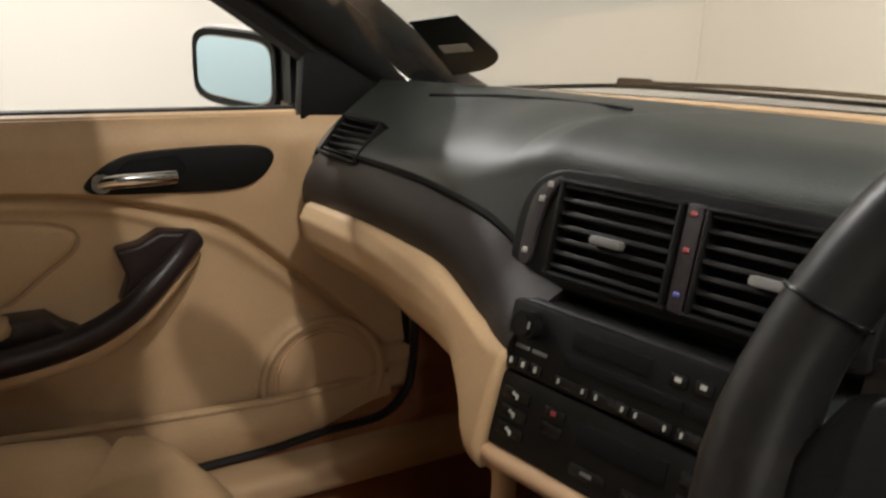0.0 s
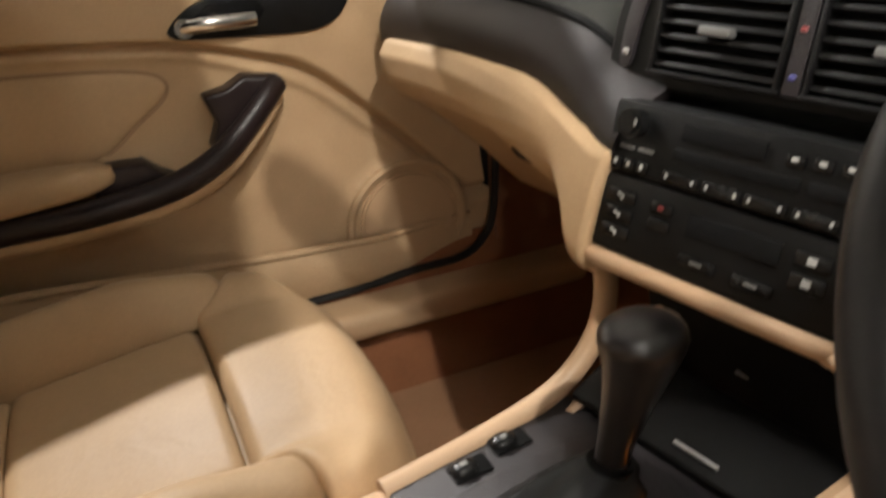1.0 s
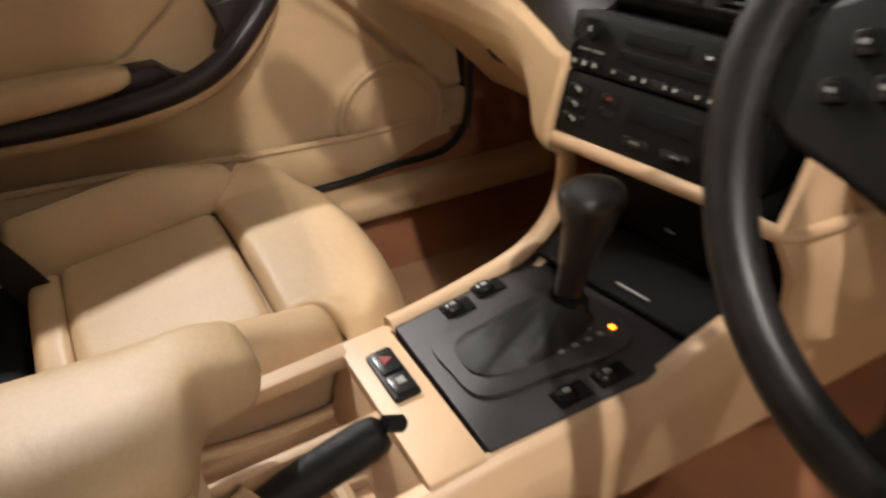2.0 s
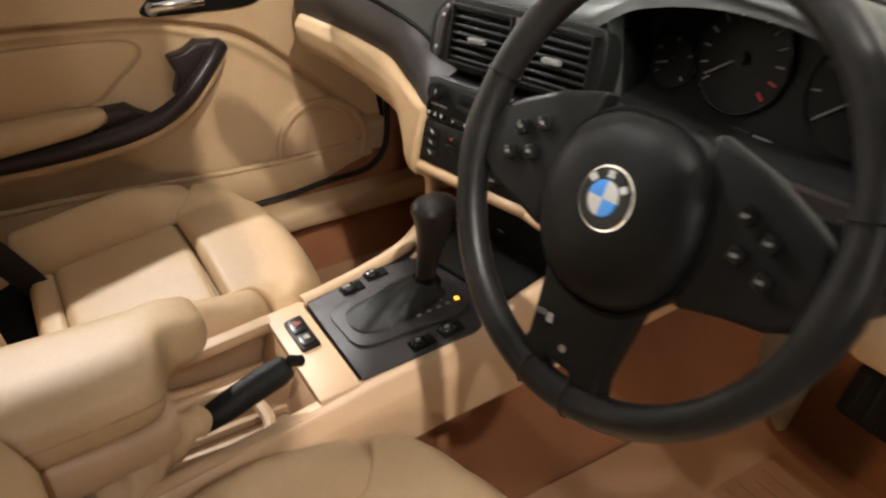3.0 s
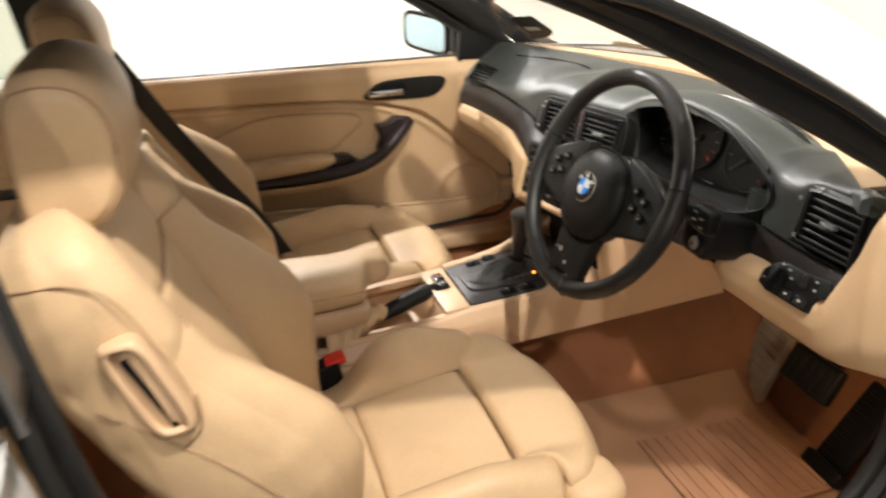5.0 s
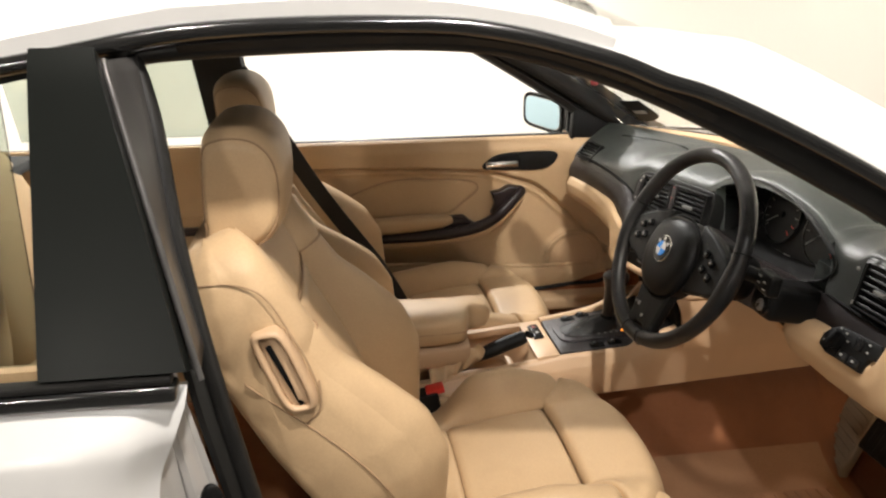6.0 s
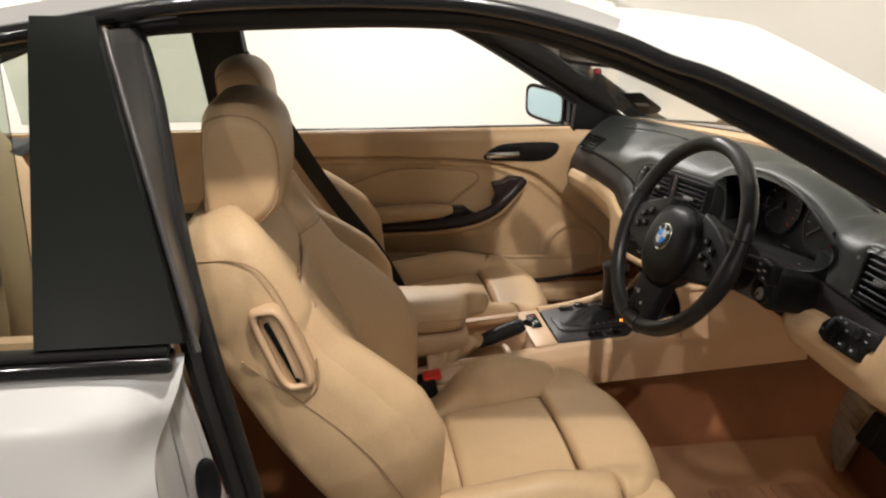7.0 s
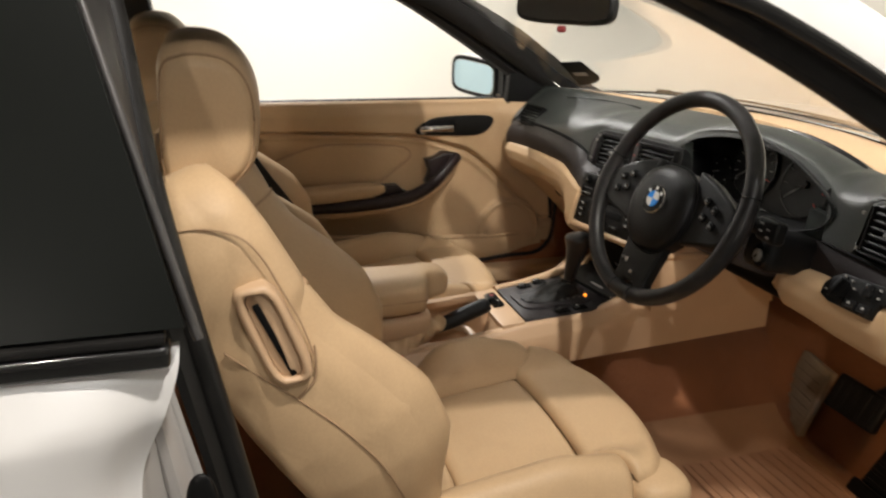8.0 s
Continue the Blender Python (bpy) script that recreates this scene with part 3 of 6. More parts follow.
part("floor_carpet", thick(surf(floor_fn, lin(0, 1, 57), lin(0, 1, 61)), 0.02), CARPET, shell, "tan carpet over the floor pan and tunnel")
part("kick_panel", thick(surf(lambda u, v: (-0.675 - 0.03 * v, 0.345 + 0.40 * u, 0.30 + 0.5 * v), lin(0, 1, 8), lin(0, 1, 8)), 0.02), CARPET, shell, "tan carpeted kick panel")
part("kick_panel", thick(surf(lambda u, v: (0.662 + 0.02 * v, 0.385 + 0.375 * u, 0.268 + 0.46 * v), lin(0, 1, 8), lin(0, 1, 8)), 0.02), CREAM_PLASTIC, shell, "cream plastic kick panel")
part("front_post", rbox((-0.745, 0.42, 0.60), (0.03, 0.30, 0.62), 0.01, 2), RUBBER, shell, "black rubber lined front post")
part("sill_trim", rbox((-0.655, -0.12, 0.388), (0.10, 1.2, 0.046), 0.018, 3), CREAM_PLASTIC, shell, "cream plastic sill trim")

# ---- windscreen ----


def screen(u, v):
    """u across (-1 to 1), v up."""
    yb = 0.66 - 0.34 * abs(u) ** 2.0
    yt = -0.09 - 0.13 * abs(u) ** 2.0
    x = u * (0.665 + (0.575 - 0.665) * v)
    z = 0.945 + (1.315 - 0.945) * v - 0.03 * abs(u) ** 2 * v + 0.02 * math.sin(math.pi * v)
    return (x, yb + (yt - yb) * v, z)


scr = tagged(part("windscreen", thick(surf(screen, lin(-1, 1, 25), lin(0, 1, 13)), 0.004), GLASS), "curved clear windscreen glass", "windscreen", kind="structure")
scr.visible_shadow = False


def screen_patch(us, vs, off):
    def fn(u, v):
        p = Vector(screen(u, v))
        q = Vector(screen(u, v + 0.01)) - p
        r = Vector(screen(u + 0.01, v)) - p
        nrm = r.cross(q).normalized()
        if nrm.y > 0:
            nrm = -nrm
        return p + nrm * off
    return surf(fn, us, vs)


permit = thing("parking_permit", screen(-0.84, 0.1), "dark permit sticker with pale bar inside the windscreen corner", "sticker")


def permit_fn(u, v):
    """A card whose lower outer corner is cut round; u across, v up."""
    left, right = -0.902 + 0.024 * v, -0.785 - 0.062 * max(0, 1 - v / 0.42) ** 2
    p = Vector(screen(left + (right - left) * u, 0.052 + 0.165 * v + 0.020 * u))
    return p + Vector((0.0, -0.006, -0.006))


part("card", thick(surf(permit_fn, lin(0, 1, 8), lin(0, 1, 14)), 0.0015), STICKER, permit)
part("print_bar", thick(surf(lambda u, v: Vector(permit_fn(0.22 + 0.5 * u, 0.46 + 0.13 * v)) + Vector((0, -0.003, -0.003)), lin(0, 1, 6), lin(0, 1, 3)), 0.001), WHITE, permit, "pale grey unreadable line")
part("screen_band", thick(screen_patch(lin(-1, 1, 25), lin(0.0, 0.011, 3), 0.006), 0.001), BLACK_GLOSS, scr, "black lower windscreen band")

wiper = thing("windscreen_wiper", (0, 0.66, 0.95), "black windscreen wiper resting along the glass foot", "wiper")
BLADE = [(-0.60, 0.405, 0.944), (-0.52, 0.46, 0.952), (-0.44, 0.52, 0.958), (-0.30, 0.60, 0.957), (-0.18, 0.65, 0.955), (0.0, 0.685, 0.955), (0.12, 0.69, 0.955)]
part("blade", tube(spline(BLADE, 24), 0.0032, 6), BLACK, wiper)
part("arm", tube(spline([(-0.44, 0.535, 0.962), (-0.25, 0.63, 0.964), (0.0, 0.71, 0.956), (0.3, 0.69, 0.948), (0.5, 0.57, 0.938)], 20), 0.0032, 6), BLACK, wiper)
part("cap", rbox((-0.44, 0.528, 0.962), (0.045, 0.014, 0.012), 0.004, 2, pose(0, 0, 0, 0, 0, 35)), BLACK, wiper)

# ---- passenger door ----


def thick_pad(poly, x, h):
    """A low padded panel standing off a plane x, with rolled borders."""
    cy, cz = sum(p[0] for p in poly) / len(poly), sum(p[1] for p in poly) / len(poly)

    def ring(k, d):
        out = []
        n = len(poly)
        for i, p in enumerate(poly):
            t = Vector((poly[(i + 1) % n][0] - poly[i - 1][0], poly[(i + 1) % n][1] - poly[i - 1][1], 0)).normalized()
            out.append((x + d, p[0] - t.y * k, p[1] + t.x * k))
        return out
    a = sum(poly[i][0] * poly[(i + 1) % len(poly)][1] - poly[(i + 1) % len(poly)][0] * poly[i][1] for i in range(len(poly)))
    sgn = 1 if a > 0 else -1
    return skin([ring(0.0035 * sgn, 0.0), ring(0.0045 * sgn, h * 0.6), ring(0.008 * sgn, h * 0.95), ring(0.014 * sgn, h * 1.1)])
door = thing("door_1", (-0.70, -0.2, 0.40), "closed passenger door with cream leather panel and brown handle", "car door", kind="structure")
SEAM = [(-0.95, 0.832), (-0.63, 0.826), (-0.39, 0.822), (-0.215, 0.813), (-0.10, 0.802), (0.0, 0.775), (0.073, 0.744), (0.189, 0.642), (0.30, 0.53)]
FRONT_EDGE = [(0.39, 0.27), (0.40, 0.30), (0.42, 0.30), (0.46, 0.335), (0.52, 0.358), (0.60, 0.36), (0.70, 0.335), (0.90, 0.30)]

SEAM_S = [(q.y, q.z) for q in spline([(0, a, b) for a, b in SEAM], 40)]


def seam_z(y):
    return interp(SEAM_S, y)

def door_x(y, z):
    sz = seam_z(y)
    slope = 1 + (3.0 * step(-0.1, 0.1, y)) * 0.25
    d = (z - sz) / slope
    x = -0.712 + 0.016 * step(-0.002, 0.010, d)
    x -= 0.010 * step(0.865, 0.90, z)
    x -= 0.007 * math.exp(-(d / 0.0035) ** 2)
    x += 0.006 * math.exp(-((d + 0.012) / 0.007) ** 2)
    # the lower panel bellies out under the armrest and falls back to the pocket
    x += 0.030 * math.exp(-((z - 0.59) / 0.055) ** 2) * (1 - step(-0.22, 0.0, y))
    sp = math.hypot(y - 0.195, z - 0.505)
    x += 0.010 * step(0.104, 0.094, sp)
    x += 0.030 * step(0.12, 0.26, y) * step(0.70, 0.86, z)
    return x


def door_fn(u, v):
    """Rows run along the seam, close together beside it."""
    ye = interp(FRONT_EDGE, 0.40 + 0.50 * v)
    y = -0.80 + (ye + 0.80) * u
    sz = seam_z(y)
    if v <= 0.6:
        t = 1 - (1 - v / 0.6) ** 1.7
        z = 0.40 + (sz - 0.40) * t
    else:
        t = ((v - 0.6) / 0.4) ** 1.7
        z = sz + (0.902 - sz) * t
    return (door_x(y, z), y, z)


part("door_panel", thick(surf(door_fn, lin(0, 1, 110), lin(0, 1, 101)), 0.02), CREAM, door, "cream leather door panel", 60)
INS_P = [(q.y, q.z) for q in spline([(0, -0.70, 0.66), (0, -0.62, 0.70), (0, -0.52, 0.745), (0, -0.431, 0.778), (0, -0.36, 0.790), (0, -0.25, 0.788), (0, -0.16, 0.780), (0, -0.125, 0.766), (0, -0.124, 0.742), (0, -0.16, 0.712), (0, -0.235, 0.665), (0, -0.40, 0.655), (0, -0.55, 0.65)], 78, True)]
part("insert_groove", prism(INS_P, "x", -0.716, -0.7095, 0), STITCH, door, "dark stitched groove round the insert")
part("door_insert", thick_pad(INS_P, -0.714, 0.0075), CREAM, door, "padded cream leather door insert", 180)
part("door_top_edge", tube([(-0.722, y, 0.898) for y in lin(-0.80, 0.27, 20)], 0.010, 8), CREAM, door)
# Map pocket along the foot of the door.


def pocket(u, v):
    y = -0.62 + 0.925 * u
    top = interp([(-0.62, 0.535), (-0.30, 0.525), (-0.08, 0.508), (0.119, 0.498), (0.31, 0.488)], y)
    z = 0.424 + (top - 0.424) * v
    return (-0.668 + 0.010 * math.sin(math.pi * v) - 0.036 * step(0.78, 1.0, u), y, z)


part("map_pocket", thick(surf(pocket, lin(0, 1, 30), lin(0, 1, 8)), 0.012), CREAM, door, "cream door pocket panel")
part("pocket_lip", tube([Vector(pocket(u, 1.0)) for u in lin(0, 1, 24)], 0.006, 8), CREAM, door)
part("pocket_floor", rbox((-0.69, -0.19, 0.405), (0.05, 0.86, 0.012), 0.004), CREAM, door)
part("bottom_seal", tube(spline([(-0.666, -0.70, 0.408), (-0.666, 0.01, 0.421), (-0.666, 0.10, 0.424), (-0.668, 0.187, 0.431), (-0.67, 0.275, 0.434), (-0.672, 0.319, 0.464), (-0.672, 0.333, 0.511), (-0.672, 0.337, 0.60)], 40), 0.0065, 8), RUBBER, door, "black door foot seal")
part("speaker_ring", tube([(-0.699, 0.195 + 0.094 * math.cos(2 * math.pi * k / 48), 0.503 + 0.094 * math.sin(2 * math.pi * k / 48)) for k in range(48)], 0.0075, 8, True, up=(1, 0, 0)), CREAM, door, "cream ring round the speaker")
part("speaker_grille", disc((-0.700, 0.195, 0.505), 0.078, 0.012, pose(0, 0, 0, 0, 90, 0), 40, 0.004), CREAM_PLASTIC, door, "round cream speaker grille")

# Pull handle: a dark bar that sweeps up to a flat tip.
PULLP = [(-0.655, -0.62, 0.613), (-0.655, -0.43, 0.619), (-0.652, -0.31, 0.621), (-0.648, -0.22, 0.628), (-0.645, -0.14, 0.643), (-0.645, -0.085, 0.668), (-0.650, -0.045, 0.700), (-0.664, -0.008, 0.733), (-0.680, 0.012, 0.748)]
pl = spline(PULLP, 44)
pull = part("pull_handle", tube(pl, [0.015 + 0.003 * math.sin(math.pi * min(1, i / 40)) for i in range(len(pl))], 14, flat=0.85, up=(1, 0, 0)), PULL, door, "dark brown curved pull handle")
lo = spline([(x - 0.012, y + 0.004, z - 0.022) for x, y, z in PULLP], 44)
part("handle_lower", tube(lo, [0.016 - 0.010 * (i / len(lo)) ** 3 for i in range(len(lo))], 12, flat=0.9, up=(1, 0, 0)), CREAM, pull, "cream leather under the handle")
part("handle_tip", prism([(-0.085, 0.742), (-0.055, 0.748), (-0.03, 0.762), (0.018, 0.756), (0.024, 0.746), (-0.005, 0.715), (-0.05, 0.675), (-0.085, 0.672), (-0.072, 0.705)], "x", -0.708, -0.672, 0.008, 3), PULL, pull, "dark brown handle end cup")
part("handle_root", prism([(-0.235, 0.63), (-0.232, 0.662), (-0.215, 0.672), (-0.17, 0.672), (-0.15, 0.655), (-0.13, 0.645), (-0.17, 0.632)], "x", -0.705, -0.665, 0.006, 3), PULL, pull)
part("armrest_pad", blob((-0.675, -0.43, 0.652), (0.036, 0.225, 0.023), 3.2, 26, 14, fn=lambda q: Vector((q.x, q.y, q.z + 0.012 * (q.y / 0.225)))), CREAM, door, "cream leather armrest pad")
# Opener: black cup with a chrome lever.
PLATE = [(q.y, q.z) for q in spline([(0, -0.110, 0.826), (0, -0.088, 0.846), (0, -0.055, 0.860), (0, 0.01, 0.865), (0, 0.09, 0.865), (0, 0.122, 0.858), (0, 0.124, 0.840), (0, 0.10, 0.815), (0, 0.06, 0.806), (0, -0.02, 0.808), (0, -0.09, 0.811), (0, -0.108, 0.816)], 44, True)]
opener = part("opener_plate", prism(PLATE, "x", -0.712, -0.690, 0.004), BLACK, door, "black door opener plate")
part("opener_cup", prism([(-0.085, 0.832), (-0.06, 0.852), (0.0, 0.857), (0.012, 0.84), (-0.005, 0.818), (-0.08, 0.818)], "x", -0.694, -0.6885, 0.002), VOID, opener)
part("opener_lever", tube(spline([(-0.684, -0.098, 0.826), (-0.676, -0.07, 0.830), (-0.674, -0.03, 0.831), (-0.678, -0.005, 0.831)], 16), 0.0085, 10, flat=0.7, up=(1, 0, 0)), CHROME, opener, "chrome opener lever")
part("opener_hinge", disc((-0.684, -0.092, 0.827), 0.012, 0.012, pose(0, 0, 0, 0, 90, 0), 18, 0.003), CHROME, opener)

# ---- wing mirror ----
wm = thing("wing_mirror", (-0.76, 0.18, 0.93), "silver wing mirror with black rim and bluish glass", "wing mirror")
# glass plane: outer end to inner end
A, B2 = Vector((-0.967, 0.097, 0)), Vector((-0.795, 0.166, 0))
ax = (B2 - A).normalized()
nn = Vector((ax.y, -ax.x, 0))
if nn.y > 0:
    nn = -nn
mw = (B2 - A).length


def mirror_ring(grow, push, h0=0.908, h1=1.000):
    out = []
    for k in range(32):
        th = 2 * math.pi * k / 32
        cx, cz = math.cos(th), math.sin(th)
        px = math.copysign(abs(cx) ** 0.42, cx) * (mw / 2 + grow)
        pz = math.copysign(abs(cz) ** 0.42, cz) * ((h1 - h0) / 2 + grow)
        q = A + ax * (mw / 2 + px)
        out.append(Vector((q.x, q.y, (h0 + h1) / 2 + pz + 0.010 * px / mw * -1)) + nn * push)
    return out


part("housing", skin([mirror_ring(0.010, 0.008), mirror_ring(0.016, -0.004), mirror_ring(0.017, -0.03), mirror_ring(0.010, -0.06), mirror_ring(-0.012, -0.085), mirror_ring(-0.035, -0.097)]), PAINT, wm, "silver mirror housing")
part("bezel", skin([mirror_ring(0.000, 0.0), mirror_ring(0.001, 0.009), mirror_ring(0.010, 0.011), mirror_ring(0.013, 0.004), mirror_ring(0.010, -0.01)], True, False), BLACK, wm, "black mirror rim")
part("mirror_glass", (lambda r: (r, [tuple(range(32))]))(mirror_ring(-0.001, 0.010)), MIRROR, wm, "bluish mirror glass")
part("foot", rbox((-0.755, 0.20, 0.925), (0.07, 0.05, 0.05), 0.015, 3), BLACK, wm)
part("inner_cap", skin([[Vector((x, 0.178 + dy, z)) for dy, z in ((-0.012, 0.915), (0.05, 0.915), (0.05, 0.985), (-0.012, 0.995))] for x in (-0.80, -0.735)]), BLACK, wm)

# ---- dashboard ----
dash = thing("dashboard", (0, 0.3, 0.70), "black soft plastic dashboard with cream lower half", "dashboard")


def rear_y(x):
    """Where the dash face stands, across the car."""
    return interp([(-0.70, 0.165), (-0.62, 0.150), (-0.35, 0.148), (-0.20, 0.160), (-0.16, 0.176), (-0.13, 0.192), (0.06, 0.236), (0.12, 0.225), (0.25, 0.212), (0.40, 0.226), (0.50, 0.243), (0.60, 0.246), (0.72, 0.235)], x)


def front_y(x):
    return 0.545 - 0.30 * (abs(x + 0.02) / 0.68) ** 1.7


TRIM_LOW = dense([(-0.645, 0.792), (-0.60, 0.802), (-0.425, 0.815), (-0.30, 0.817), (-0.234, 0.811), (-0.19, 0.801), (-0.15, 0.791), (-0.112, 0.788)])
TRIM_TOP = dense([(-0.645, 0.854), (-0.60, 0.868), (-0.37, 0.878), (-0.26, 0.876), (-0.21, 0.870), (-0.18, 0.860), (-0.16, 0.848), (-0.112, 0.834)])
TRIM_BACK = dense([(-0.645, 0.170), (-0.30, 0.160), (-0.20, 0.164), (-0.16, 0.170), (-0.112, 0.176)])


# Rear edge of the dash top: foot of its rounding, height and depth of the rounding, and the hem below.
FOOT_Y = dense([(-0.70, 0.176), (-0.645, 0.168), (-0.30, 0.158), (-0.22, 0.163), (-0.17, 0.178), (-0.13, 0.192), (-0.035, 0.214), (0.06, 0.237), (0.10, 0.248), (0.25, 0.262), (0.40, 0.262), (0.47, 0.258), (0.52, 0.250), (0.60, 0.251), (0.71, 0.250)])
FOOT_Z = dense([(-0.70, 0.838), (-0.645, 0.855), (-0.60, 0.869), (-0.37, 0.879), (-0.26, 0.882), (-0.21, 0.898), (-0.17, 0.914), (-0.13, 0.918), (0.04, 0.919), (0.07, 0.928), (0.10, 0.948), (0.13, 0.961), (0.19, 0.974), (0.25, 0.979), (0.32, 0.976), (0.38, 0.967), (0.43, 0.952), (0.465, 0.934), (0.49, 0.918), (0.515, 0.912), (0.54, 0.918), (0.565, 0.938), (0.59, 0.942), (0.655, 0.942), (0.71, 0.934)])
ROUND_Z = dense([(-0.70, 0.090), (-0.37, 0.074), (-0.26, 0.071), (-0.17, 0.040), (0.04, 0.034), (0.10, 0.018), (0.25, 0.012), (0.43, 0.013), (0.465, 0.022), (0.49, 0.036), (0.515, 0.041), (0.54, 0.036), (0.565, 0.018), (0.59, 0.013), (0.655, 0.012), (0.71, 0.016)])
ROUND_Y = dense([(-0.70, 0.06), (-0.60, 0.11), (-0.45, 0.14), (-0.26, 0.13), (-0.15, 0.09), (0.04, 0.08), (0.12, 0.05), (0.43, 0.05), (0.49, 0.09), (0.54, 0.09), (0.58, 0.05), (0.655, 0.05), (0.71, 0.06)])


def hem(x):
    """Lower edge of the dash skin: down to the trim beside the vents, up over vents and hood."""
    y, z = interp(FOOT_Y, x), interp(FOOT_Z, x)
    k = 1 - step(-0.178, -0.142, x)
    if k > 0:
        return y + (interp(TRIM_BACK, x) - 0.003 - y) * k, z + (min(z, interp(TRIM_TOP, x) + 0.001) - z) * k
    k = step(0.468, 0.488, x) * (1 - step(0.546, 0.562, x))
    return y + (0.243 - y) * k, z + (0.849 - z) * k


def dash_top(x, v):
    """v from -2 to -1 climbs from the hem, to 0 rounds over, to 1 runs forward to the strip."""
    y0, z0 = interp(FOOT_Y, x), interp(FOOT_Z, x)
    y1 = front_y(x)
    ry, rz = min(interp(ROUND_Y, x), 0.85 * (y1 - y0)), interp(ROUND_Z, x)
    if v <= -1:
        ey, ez = hem(x)
        k = v + 2
        return (x, ey + (y0 - ey) * k, ez + (z0 - ez) * k)
    if v <= 0:
        a = (v + 1) * math.pi / 2
        q = 0.7 * (1 - step(-0.44, -0.24, x))
        return (x, y0 + ry * (1 - math.cos(a)), z0 + rz * (math.sin(a) * (1 - q) + (1 - math.cos(a)) * q))
    z = z0 + rz
    z += (0.953 - z) * step(0, 0.75, v) - 0.014 * step(0.6, 1.0, v)
    return (x, y0 + ry + (y1 - y0 - ry) * v, z)


DASH_X = sorted(set(round(a, 4) for a in lin(-0.655, 0.680, 120) + lin(-0.20, -0.14, 24) + lin(0.46, 0.57, 36) + lin(0.66, 0.68, 10)))
part("dash_top", thick(surf(dash_top, DASH_X, lin(-2, -1, 8) + lin(-1, 0, 14)[1:] + lin(0, 1, 14)[1:]), 0.012, True), DASH, dash, "black grained dash top", 75)
part("trim_groove", tube([(x, interp(TRIM_BACK, x) - 0.0005, interp(TRIM_TOP, x) + 0.0005) for x in lin(-0.64, -0.165, 50)], 0.0045, 6), VOID, dash, "dark groove over the trim band")
part("trim_groove", tube(spline([(0.485, 0.245, 0.849), (0.56, 0.243, 0.847), (0.64, 0.243, 0.845), (0.69, 0.245, 0.850)], 20), 0.0028, 6), VOID, dash)


def dash_strip(u, v):
    """The cream strip between the black dash top and the glass."""
    x = -0.62 + 1.24 * u
    y0 = front_y(x) - 0.015
    y1 = 0.665 - 0.34 * (abs(x) / 0.665) ** 2
    return (x, y0 + (max(y1, y0 + 0.02) - y0) * v, 0.9385 + 0.004 * math.sin(math.pi * v) - 0.010 * v)


part("dash_strip", thick(surf(dash_strip, lin(0, 1, 60), lin(0, 1, 8)), 0.01), CREAM_PLASTIC, dash, "cream strip along the windscreen foot")
part("dash_seam", tube(spline([(-0.47, 0.245, 0.9465), (-0.36, 0.29, 0.9530), (-0.26, 0.318, 0.9532), (-0.215, 0.318, 0.9532)], 20), 0.0018, 6), VOID, dash, "airbag lid seam on the dash top")


GLOVE_Y = dense([(-0.66, 0.165), (-0.62, 0.152), (-0.35, 0.148), (-0.24, 0.147), (-0.18, 0.141), (-0.14, 0.132), (-0.10, 0.124)])


def glove_y(x):
    return interp(GLOVE_Y, x)


def dash_face(x0, x1, z0, z1, push0, push1, nu=40, nv=8, round_=0.006, line=rear_y):
    """A strip of the dash face between two heights; z0, z1: numbers or tables over x."""
    def zz(t, x):
        return t if not isinstance(t, list) else interp(t, x)

    def fn(u, v):
        x = x0 + (x1 - x0) * u
        a, b = zz(z0, x), zz(z1, x)
        bulge = round_ * math.sin(math.pi * v)
        return (x, line(x) + push0 + (push1 - push0) * v - bulge, a + (b - a) * v)
    return thick(surf(fn, lin(0, 1, nu), lin(0, 1, nv)), 0.02)


# Dark trim band in front of the passenger, and the cream shelf and glovebox under it.
def trim_fn(u, v):
    x = -0.645 + 0.533 * u
    ya, yb = glove_y(x) - 0.004, interp(TRIM_BACK, x)
    za, zb = interp(TRIM_LOW, x), interp(TRIM_TOP, x)
    return (x, ya + (yb - ya) * v ** 1.5 - 0.006 * math.sin(math.pi * v), za + (zb - za) * v)


part("trim_band", thick(surf(trim_fn, lin(0, 1, 60), lin(0, 1, 12)), 0.012), TRIM, dash, "dark brown grained trim band")

GLOVE_TOP = dense([(-0.66, 0.793), (-0.60, 0.805), (-0.425, 0.818), (-0.30, 0.820), (-0.234, 0.814), (-0.19, 0.805), (-0.16, 0.798), (-0.13, 0.794), (-0.10, 0.797)])
GLOVE_LOW = dense([(-0.30, 0.735), (-0.25, 0.752), (-0.19, 0.760), (-0.168, 0.750), (-0.150, 0.732), (-0.136, 0.708), (-0.125, 0.698), (-0.10, 0.698)])


def cheek_y(z):
    return interp([(0.705, 0.096), (0.722, 0.098), (0.76, 0.108), (0.795, 0.119), (0.82, 0.126)], z)


